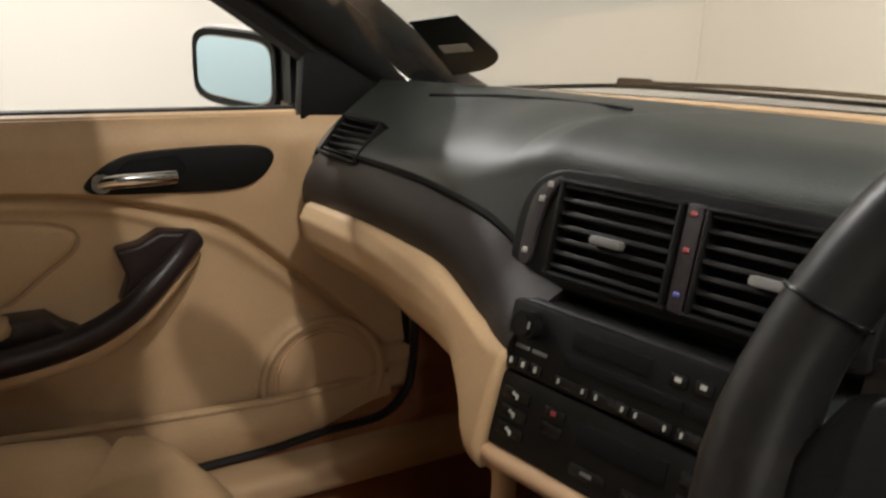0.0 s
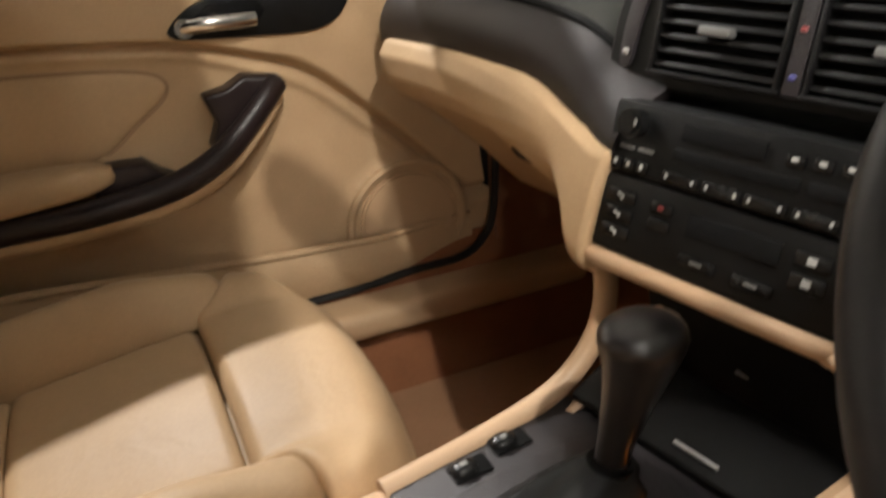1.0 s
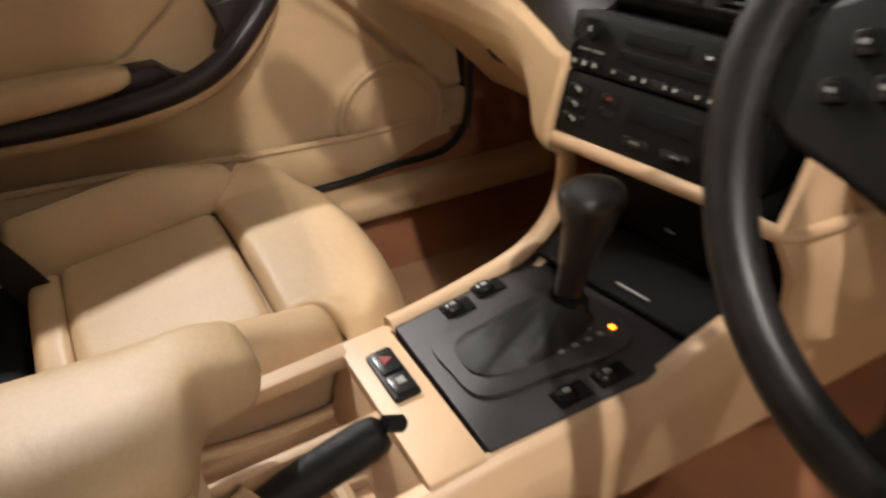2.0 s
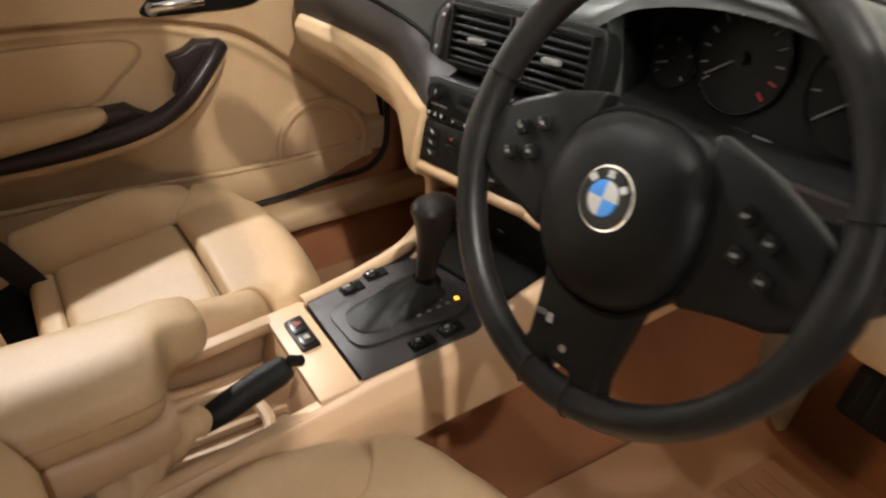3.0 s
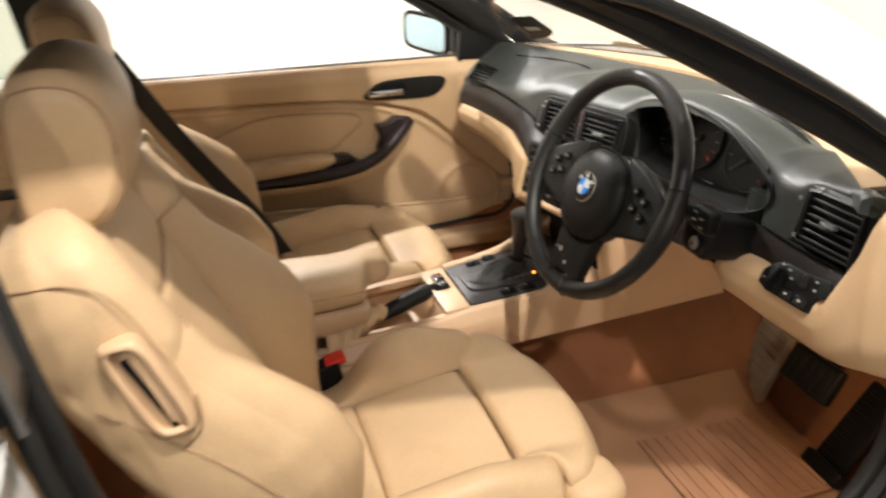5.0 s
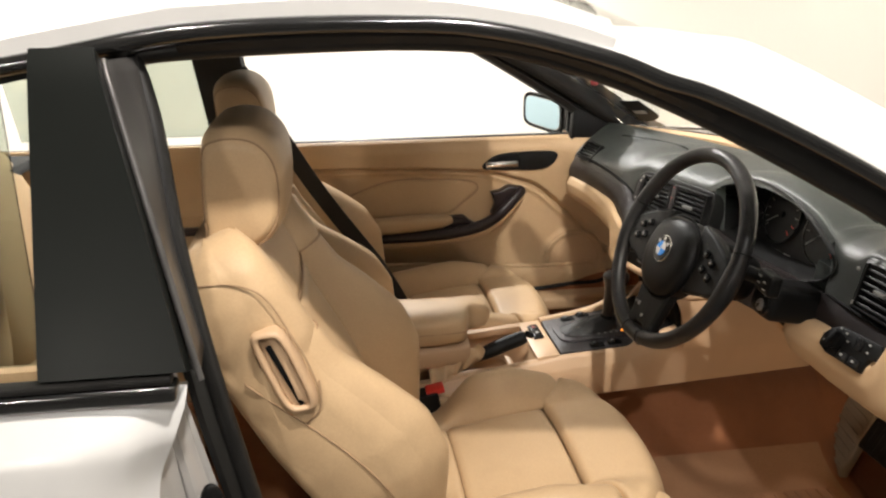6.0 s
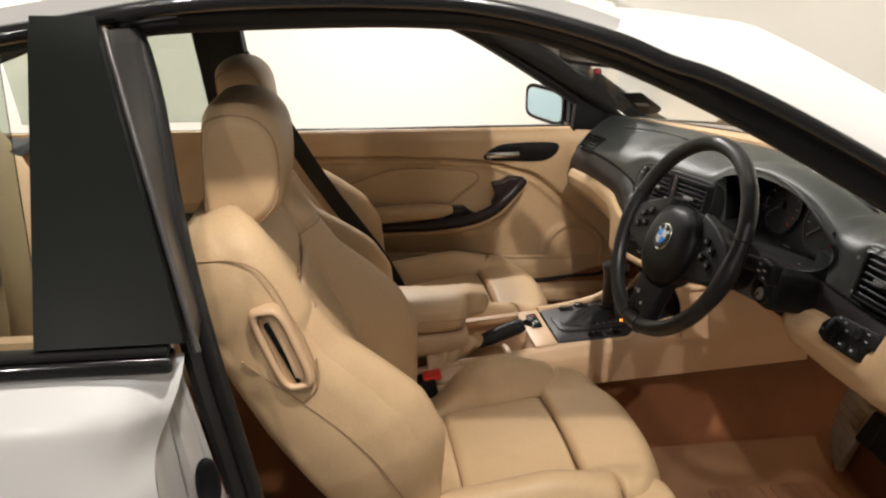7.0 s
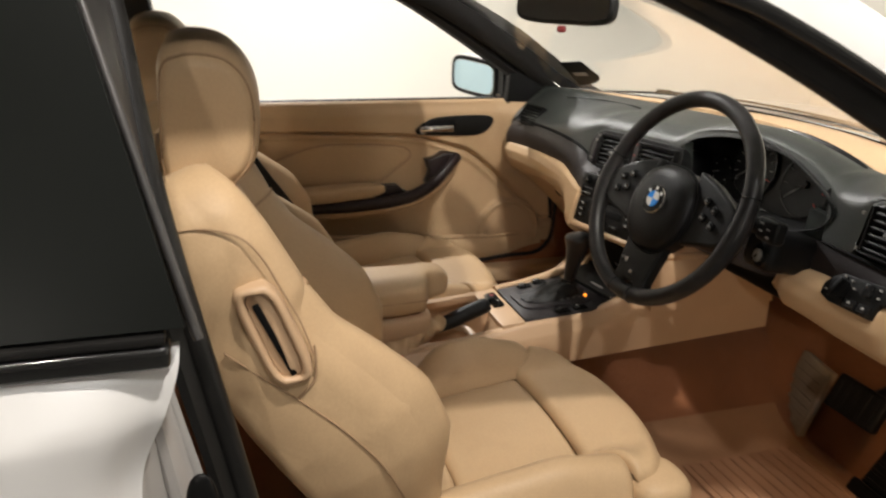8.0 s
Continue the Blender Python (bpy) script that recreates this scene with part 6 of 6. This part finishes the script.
# ---- seats ----
def sports_seat(SX, lean, words):
    seat = thing("sports_seat", (SX, -0.30, 0.25), words, "car seat", "front seats")
    CU_W, IN_W = 0.255, 0.140


    def cush(x, y):
        """Height of the cushion top; x from its middle, y along the car."""
        ax_ = abs(x)
        tail = step(-0.10, -0.20, y)
        z = 0.512 + 0.018 * step(-0.30, -0.05, y) - 0.035 * step(-0.20, -0.52, y)
        z += 0.012 * (1 - (ax_ / IN_W) ** 2) if ax_ < IN_W else 0
        b = math.sin(math.pi * min(1, max(0, (ax_ - IN_W) / (0.262 - IN_W))) ** 0.85)
        z += (0.074 if x < 0 < SX else 0.058) * b * step(-0.04, -0.25, y)
        z += 0.010 * b * (1 - tail)
        if x < 0 < SX:
            z -= 0.085 * b * step(-0.29, -0.39, y)
        return z


    def cushion_piece(x0, x1, y0, y1, nx, ny, edge):
        """A padded piece of the cushion with rolled seams at its borders; edge: how far each of left, right, back, front rolls down."""
        def fn(u, v):
            x, y = x0 + (x1 - x0) * u, y0 + (y1 - y0) * v
            bolster, pad_piece = edge[3] == 0.09, edge[3] > 0.1
            if pad_piece:
                x *= 1 + 0.42 * step(-0.155, -0.07, y)
            if bolster:
                x += math.copysign(0.004, x) * step(-0.20, -0.15, y) * (1 - (abs(x) - IN_W) / (0.262 - IN_W))
            z = cush(x, y) + (0.007 if pad_piece else 0)
            for d, e in (((x1 - x0) * u, edge[0]), ((x1 - x0) * (1 - u), edge[1]), (y - y0, edge[2]), (y1 - y, edge[3])):
                r = 0.014 if e < 0.05 else 0.055
                k = max(0, 1 - d / r)
                z -= e * (1 - math.sqrt(max(0, 1 - k * k)))
            # outer corners round off in plan
            yy = y
            if edge[3] > 0.05:
                yy -= 0.050 * (abs(x) / 0.20) ** 3.2 * step(-0.16, 0.0, y)
            else:
                x *= 1 - (0.24 if x < 0 < SX else 0.13) * step(-0.24, -0.36, y) * step(0.14, 0.26, abs(x))
                x *= 1 - 0.07 * step(-0.24, -0.075, y) ** 2 * step(0.14, 0.26, abs(x))
            return (SX + x, yy, z)

        def grade(n):
            t = [0.5 - 0.5 * math.cos(math.pi * i / (n - 1)) for i in range(n)]
            return t
        return surf(fn, grade(nx), grade(ny))


    S_EDGE = 0.0145
    part("seat_insert", cushion_piece(-IN_W, IN_W, -0.362, -0.1612, 30, 30, (S_EDGE, S_EDGE, 0.010, 0.018)), CREAM_SOFT, seat, "cream leather seat insert", 180)
    part("thigh_pad", cushion_piece(-0.153, 0.153, -0.1590, 0.012, 36, 30, (0.022, 0.022, 0.018, 0.13)), CREAM_SOFT, seat, "cream leather thigh pad", 180)
    REAR = -0.54 if SX > 0 else -0.405
    part("rear_strip", cushion_piece(-IN_W, IN_W, REAR, -0.3625, 24, 16, (S_EDGE, S_EDGE, 0.03, 0.010)), CREAM_SOFT, seat, "cream leather strip behind the insert", 180)
    part("crease_lining", rbox((SX, -0.161, 0.491), (0.31, 0.03, 0.03), 0.004, 1), CREAM, seat, "shaded gap before the thigh pad")
    for sgn in (-1, 1):
        a, b = (IN_W + 0.0006, 0.262) if sgn > 0 else (-0.262, -IN_W - 0.0006)
        e = (S_EDGE, 0.16, 0.02, 0.09) if sgn > 0 else (0.16, S_EDGE, 0.02, 0.09)
        part("seat_bolster", cushion_piece(a, b, -0.56 if SX > 0 else -0.415, -0.075, 26, 36, e), CREAM_SOFT, seat, "cream leather side bolster", 180)


    def skirt(u, v):
        """Side and front valance below the cushion."""
        pts = spline([(-0.226, -0.56, 0), (-0.230, -0.40, 0), (-0.262, -0.25, 0), (-0.258, -0.12, 0), (-0.215, -0.045, 0), (-0.10, -0.006, 0), (0, 0.002, 0), (0.10, -0.006, 0), (0.215, -0.045, 0), (0.258, -0.12, 0), (0.262, -0.25, 0), (0.230, -0.40, 0), (0.226, -0.56, 0)], 80)
        q = pts[round(u * (len(pts) - 1))]
        z = 0.500 - 0.05 * step(-0.13, -0.03, q.y) - 0.12 * v
        k = 1 - 0.05 * v + 0.004 * math.sin(math.pi * v * 2)
        return (SX + q.x * k, q.y * (1 - 0.03 * v), z)


    part("seat_skirt", thick(surf(skirt, lin(0, 1, 81), lin(0, 1, 12)), 0.012), CREAM, seat, "cream seat valance", 180)
    if SX > 0:
        part("corner_flap", blob((SX + 0.200, -0.070, 0.500), (0.052, 0.050, 0.032), 2.8, 24, 16), CREAM_SOFT, seat, "cream front corner piping")
    part("seat_base", rbox((SX, -0.29, 0.31), (0.42, 0.44, 0.14), 0.02, 3), VOID, seat, "dark seat base on runners")
    # Added box; the shade behind the cushion is put into its near-black colour.
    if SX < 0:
        part("gap_shade_box", rbox((SX, -0.470, 0.430), (0.44, 0.12, 0.10), 0.02, 3), VOID, seat, "near-black filler for the shaded gap between cushion and backrest")
    for sgn in (-1, 1):
        part("seat_runner", rbox((SX + sgn * 0.18, -0.25, 0.245), (0.035, 0.56, 0.03), 0.005, 2), BLACK, seat, "black seat runner")

    # backrest, in its own leaning frame: across, up the back, out of the face
    REC = radians(lean)
    BO = Vector((SX, -0.475 if SX > 0 else -0.482, 0.495))
    BT, BN = Vector((0, -math.sin(REC), math.cos(REC))), Vector((0, math.cos(REC), math.sin(REC)))


    def bk(x, s, h):
        return BO + Vector((x, 0, 0)) + BT * s + BN * h


    def back_w(s):
        return interp([(-0.06, 0.222), (0.05, 0.228), (0.11, 0.250), (0.16, 0.262), (0.22, 0.268), (0.32, 0.268), (0.42, 0.266), (0.50, 0.262), (0.54, 0.252), (0.565, 0.234), (0.58, 0.205), (0.59, 0.15), (0.596, 0.08)], s)


    def bol_h(s):
        return interp([(-0.05, 0.055), (0.06, 0.085), (0.14, 0.112), (0.22, 0.108), (0.30, 0.078), (0.36, 0.052), (0.42, 0.038), (0.50, 0.034), (0.60, 0.020)], s)


    def ins_w(s):
        return interp([(-0.05, 0.135), (0.20, 0.130), (0.35, 0.150), (0.45, 0.165), (0.60, 0.150)], s)


    def back_h(x, s):
        w, iw = back_w(s), ins_w(s)
        a = abs(x)
        base = 0.0 + 0.018 * math.sin(math.pi * min(1, max(0, s / 0.35))) - 0.010 * step(0.40, 0.58, s)
        if a < iw:
            return base + 0.010 * (1 - (a / iw) ** 2)
        t = min(1, (a - iw) / max(0.01, w - iw))
        return base + bol_h(s) * math.sin(math.pi * t ** 0.8 * 0.80)


    def back_piece(side, s0, s1, nx, ns, e):
        """side 0: the insert; -1 and 1: the bolsters, carried round to the seat's flank."""
        def fn(u, v):
            s = s0 + (s1 - s0) * v
            iw, w = ins_w(s), back_w(s)
            x = (-iw + 2 * iw * u) if side == 0 else side * (iw + 0.002 + (w - iw - 0.002) * u)
            h = back_h(x, s)
            ds = [(v * (s1 - s0), e[2]), ((1 - v) * (s1 - s0), e[3])]
            ds += [(iw - abs(x), S_EDGE)] if side == 0 else [((abs(x) - iw), S_EDGE), (w - abs(x), 0.06)]
            for d, q in ds:
                r = 0.014 if q < 0.05 else 0.045
                k = max(0, 1 - d / r)
                h -= q * (1 - math.sqrt(max(0, 1 - k * k)))
            return bk(x, s, h)
        g = [0.5 - 0.5 * math.cos(math.pi * i / (nx - 1)) for i in range(nx)]
        return surf(fn, g, [0.5 - 0.5 * math.cos(math.pi * i / (ns - 1)) for i in range(ns)])


    part("back_insert", back_piece(0, -0.03, 0.40, 26, 34, (0, 0, 0.0, 0.006)), CREAM_SOFT, seat, "cream leather back insert", 180)
    part("back_bolster", back_piece(-1, -0.05, 0.42, 26, 40, (0, 0, 0.02, 0.004)), CREAM_SOFT, seat, "cream leather back bolster", 180)
    part("back_bolster", back_piece(1, -0.05, 0.42, 26, 40, (0, 0, 0.02, 0.004)), CREAM_SOFT, seat, "cream leather back bolster", 180)


    def flank_back(s):
        return interp([(-0.06, -0.030), (0.08, -0.042), (0.18, -0.060), (0.28, -0.078), (0.40, -0.089), (0.50, -0.088), (0.56, -0.075), (0.596, -0.06)], s)


    def hull(s):
        """One closed ring round the backrest: face, flank, back, flank."""
        w = back_w(s)
        t = min(1, max(0, (s - 0.525) / 0.072))
        inset = 0.050 * (1 - math.sqrt(1 - t * t))
        under = 0.011 * step(0.425, 0.395, s)
        r = min(0.030, w * 0.4)
        face, back = [], []
        hb = flank_back(s) + inset * 0.7
        for i in range(41):
            x = w * math.sin(math.pi * (i / 40 - 0.5))
            q = max(0, 1 - (w - abs(x)) / r)
            face.append((x, back_h(x, s) - under - inset - r * (1 - math.sqrt(max(0, 1 - q * q)))))
        he = face[-1][1]
        for k in lin(0.06, 0.94, 14):
            crumple = 0.0035 * math.sin(95 * s + 7 * k) * math.sin(5 * k + 30 * s) * math.exp(-((s - 0.42) / 0.09) ** 2)
            back.append((w + 0.005 * math.sin(math.pi * k) - 0.004 * k + crumple, he + (hb - he) * k))
        for k in lin(0, 1, 6):
            back.append((w - 0.004 - r * (1 - math.cos(k * math.pi / 2)), hb - 0.022 * math.sin(k * math.pi / 2)))
        ring = face + back + [(-x, h) for x, h in reversed(back)]
        sink = 0.034 * step(0.50, 0.58, s)
        return [bk(x, s - sink * (1 - step(0.13, 0.18, abs(x))), h) for x, h in ring]


    HS = lin(-0.06, 0.52, 80) + [0.53, 0.54, 0.55, 0.558, 0.566, 0.573, 0.579, 0.584, 0.588, 0.592, 0.594, 0.596]
    part("backrest", skin([hull(s) for s in HS]), CREAM_SOFT, seat, "cream leather backrest with padded shoulders", 180)
    # seams: shoulder cap, flank, bolster joint
    for sgn in (-1, 1):
        def seam_run(pts):
            return [bk(sgn * (back_w(q.x) + 0.0035 * q.z), q.x, q.y) for q in spline([(a, c, 1) for a, c in pts], 40)]
        part("stitching", tube(seam_run([(0.548, -0.078), (0.541, -0.055), (0.530, -0.026), (0.508, 0.000), (0.478, 0.010), (0.438, 0.013), (0.396, 0.016), (0.342, 0.012)]), 0.0012, 6), STITCH, seat)
        part("stitching", tube(seam_run([(0.40, -0.072), (0.369, -0.057), (0.309, -0.026), (0.233, 0.008), (0.155, 0.028), (0.06, 0.03), (0.0, 0.02)]), 0.0012, 6), STITCH, seat)
        part("stitching", tube(seam_run([(0.362, 0.018), (0.345, 0.012), (0.322, 0.000), (0.309, -0.026)]), 0.0014, 6), STITCH, seat)
    part("stitching", tube([bk(x, 0.414, back_h(x, 0.414) + 0.0005) for x in lin(-0.225, 0.225, 40)], 0.0014, 6), STITCH, seat, "tan seam across the back")
    # belt guide let into the outer flank
    GS = 1 if SX > 0 else -1

    def loop(k, d, w=0.022, hgt=0.061):
        """A rounded frame outline on the flank; k widens it, d lifts it off."""
        out = []
        for n_ in range(40):
            c, s = math.cos(2 * math.pi * n_ / 40), math.sin(2 * math.pi * n_ / 40)
            hh = math.copysign(abs(c) ** 0.5, c) * (w + k) - 0.016 + 0.004 * s
            ss = math.copysign(abs(s) ** 0.5, s) * (hgt + k) + 0.396 - 0.012 * c
            out.append(bk(GS * (0.268 + d + 0.003 * c), ss, hh))
        return out

    guide = part("belt_guide", skin([loop(0.004, -0.012), loop(0.003, 0.006), loop(0.001, 0.013), loop(-0.003, 0.0155), loop(-0.006, 0.014), loop(-0.008, 0.009), loop(-0.008, -0.004)], True, False), TRAY, seat, "cream plastic belt guide frame", 180)
    part("guide_plate", skin([loop(-0.007, 0.002), loop(-0.009, 0.008), loop(-0.019, 0.009, 0.022, 0.061)]), TRAY, guide, "cream guide plate")
    part("guide_slot", moved(rbox((0, 0, 0), (0.012, 0.0075, 0.096), 0.002, 2), Matrix.Translation(bk(GS * 0.273, 0.391, -0.017)) @ pose(0, 0, 0, lean + 2, 0, 0)), VOID, guide, "dark belt slot")
    # headrest: face cushion, hind shell
    HEAD = spline([(0, 0.556, -0.060), (0, 0.540, -0.036), (0, 0.527, -0.004), (0, 0.529, 0.022), (0, 0.550, 0.054), (0, 0.604, 0.083), (0, 0.651, 0.090), (0, 0.692, 0.078), (0, 0.716, 0.054), (0, 0.728, 0.024), (0, 0.720, -0.004), (0, 0.640, -0.034), (0, 0.58, -0.056)], 52, True)
    HEAD = [Vector((0, 0.60 + (q.y - 0.60) * (0.84 if q.y > 0.60 else 1.0), q.z * (0.93 if q.z > 0 else 1.0))) for q in HEAD]
    if SX < 0:
        HEAD = [q + Vector((0, 0.020, 0.012)) for q in HEAD]
    HC = (0.61, 0.012)

    def head_ring(x, inset):
        """The headrest's side outline, drawn in by inset and bowed back towards its ends."""
        out = []
        n_ = len(HEAD)
        for i, q in enumerate(HEAD):
            t = (HEAD[(i + 1) % n_] - HEAD[i - 1]).normalized()
            s, h = q.y - t.z * inset * HSIGN, q.z + t.y * inset * HSIGN
            s = HC[0] + (s - HC[0]) * (1 - 0.10 * (abs(x) / 0.14) ** 3 * step(0.60, 0.70, s))
            out.append(bk(x, s, h - 0.5 * x * x + 0.006))
        return out

    area = sum(HEAD[i].y * HEAD[(i + 1) % len(HEAD)].z - HEAD[(i + 1) % len(HEAD)].y * HEAD[i].z for i in range(len(HEAD)))
    HSIGN = 1 if area > 0 else -1
    def shrunk(ring, k):
        c = sum(ring, Vector()) / len(ring)
        return [c + (q - c) * k for q in ring]

    rings = []
    for k in [math.sin(math.pi / 2 * m) for m in lin(-1, 1, 37)]:
        e = max(0, abs(k) - 0.72) / 0.28
        rings.append(shrunk(head_ring(0.142 * k, 0.0), 1 - 0.26 * (1 - math.sqrt(max(0, 1 - e * e)))))
    rings = [shrunk(rings[0], k) for k in (0.05, 0.4, 0.75)] + rings + [shrunk(rings[-1], k) for k in (0.75, 0.4, 0.05)]
    part("headrest", skin(rings), CREAM_SOFT, seat, "cream leather headrest", 180)
    for sgn in (-1, 1):
        part("headrest_piping", tube(shrunk(head_ring(sgn * 0.1350, 0.0), 0.905), 0.0014, 6, True), STITCH, seat, "tan seam round the headrest side")
        part("headrest_post", tube([bk(sgn * 0.055, 0.48, -0.03), bk(sgn * 0.055, 0.60, -0.005)], 0.006, 8), CHROME, seat)
    return seat


sports_seat(0.366, 22, "cream leather driver's sports seat beside the open doorway")
sports_seat(-0.356, 29, "cream leather passenger sports seat beside the closed door")

# ---- buckles and belts ----
for k, (x, y, lab) in enumerate(((0.122, -0.372, "black belt buckle with red release by the driver seat"), (-0.115, -0.44, "black belt buckle by the passenger seat"))):
    bu = thing("belt_buckle", (x, y, 0.45), lab, "belt buckle", "belt buckles")
    part("case", rbox((x + 0.003, y - 0.010, 0.478), (0.040, 0.048, 0.092), 0.006, 3, pose(0, 0, 0, 12, 0, 0)), BLACK, bu)
    part("release", rbox((x + 0.003, y + 0.000, 0.526), (0.034, 0.040, 0.012), 0.004, 2, pose(0, 0, 0, 12, 0, 0)), RED, bu, "red release button")
    part("strap", rbox((x, y + 0.02, 0.38), (0.03, 0.02, 0.14), 0.005, 2), BLACK, bu)
sb = thing("seat_belt", (-0.62, -0.8, 0.6), "black seat belt hanging across the passenger seat", "seat belt")


def ribbon(pts, w, across):
    p = spline(pts, 40)
    a = Vector(across).normalized() * w / 2
    return thick(skin([[q - a, q + a] for q in p], False, False), 0.002)


part("webbing", ribbon([(-0.58, -0.80, 1.14), (-0.52, -0.735, 1.03), (-0.485, -0.684, 0.951), (-0.48, -0.629, 0.856), (-0.48, -0.565, 0.757), (-0.48, -0.506, 0.673), (-0.475, -0.455, 0.60), (-0.47, -0.40, 0.50), (-0.46, -0.37, 0.43)], 0.048, (0.30, 0.88, 0.4)), BELT, sb)

# ---- rear seat ----
rs = thing("rear_bench", (0, -1.3, 0.3), "cream leather rear bench with two seat places", "rear seat")
for sgn in (-1, 1):
    part("bench_cushion", blob((sgn * 0.30, -1.10, 0.46), (0.28, 0.26, 0.10), 3.2), CREAM_SOFT, rs, "cream rear cushion")
    part("bench_back", moved(blob((0, 0, 0), (0.28, 0.09, 0.30), 3.2), Matrix.Translation((sgn * 0.31, -1.40, 0.76)) @ pose(0, 0, 0, 22, 0, 0)), CREAM_SOFT, rs, "cream rear backrest")
    part("bench_headrest", blob((sgn * 0.32, -1.52, 1.02), (0.13, 0.05, 0.07), 3.0), CREAM_SOFT, rs, "cream rear headrest")
part("bench_middle", blob((0, -1.36, 0.72), (0.09, 0.10, 0.26), 3.0), CREAM_SOFT, rs)
rb = thing("seat_belt", (0.60, -1.3, 0.6), "black rear seat belt beside the side window", "seat belt")
part("webbing", ribbon([(0.60, -1.36, 1.08), (0.55, -1.28, 0.90), (0.45, -1.20, 0.68), (0.35, -1.15, 0.57)], 0.048, (0.6, 0.5, 0.3)), BELT, rb)

# ---- rear view mirror ----
rv = thing("rear_view_mirror", (0.0, 0.02, 1.19), "black framed rear view mirror with red tag below", "rear view mirror")
RM = Matrix.Translation((-0.01, -0.005, 1.190)) @ pose(0, 0, 0, -6, 0, 28)


def rv_ring(w, h, y):
    out = []
    for k in range(36):
        c, s = math.cos(2 * math.pi * k / 36), math.sin(2 * math.pi * k / 36)
        out.append((w / 2 * math.copysign(abs(c) ** 0.45, c), y, h / 2 * math.copysign(abs(s) ** 0.55, s)))
    return out


part("housing", moved(skin([rv_ring(0.225, 0.058, -0.006), rv_ring(0.235, 0.068, 0.0), rv_ring(0.235, 0.068, 0.012), rv_ring(0.20, 0.05, 0.03), rv_ring(0.10, 0.03, 0.038)]), RM), BLACK, rv, "black mirror housing")
part("glass", moved((rv_ring(0.220, 0.053, -0.0075), [tuple(range(36))]), RM), CHROME, rv, "mirror glass")
part("stem", tube(spline([(0.0, 0.03, 1.19), (0, 0.05, 1.225), (0, 0.06, 1.27)], 10), 0.010, 8), BLACK, rv)
part("tag", moved(blob((0.0, 0.004, -0.043), (0.011, 0.005, 0.007), 2.4), RM), DIM_RED, rv, "small red tag")
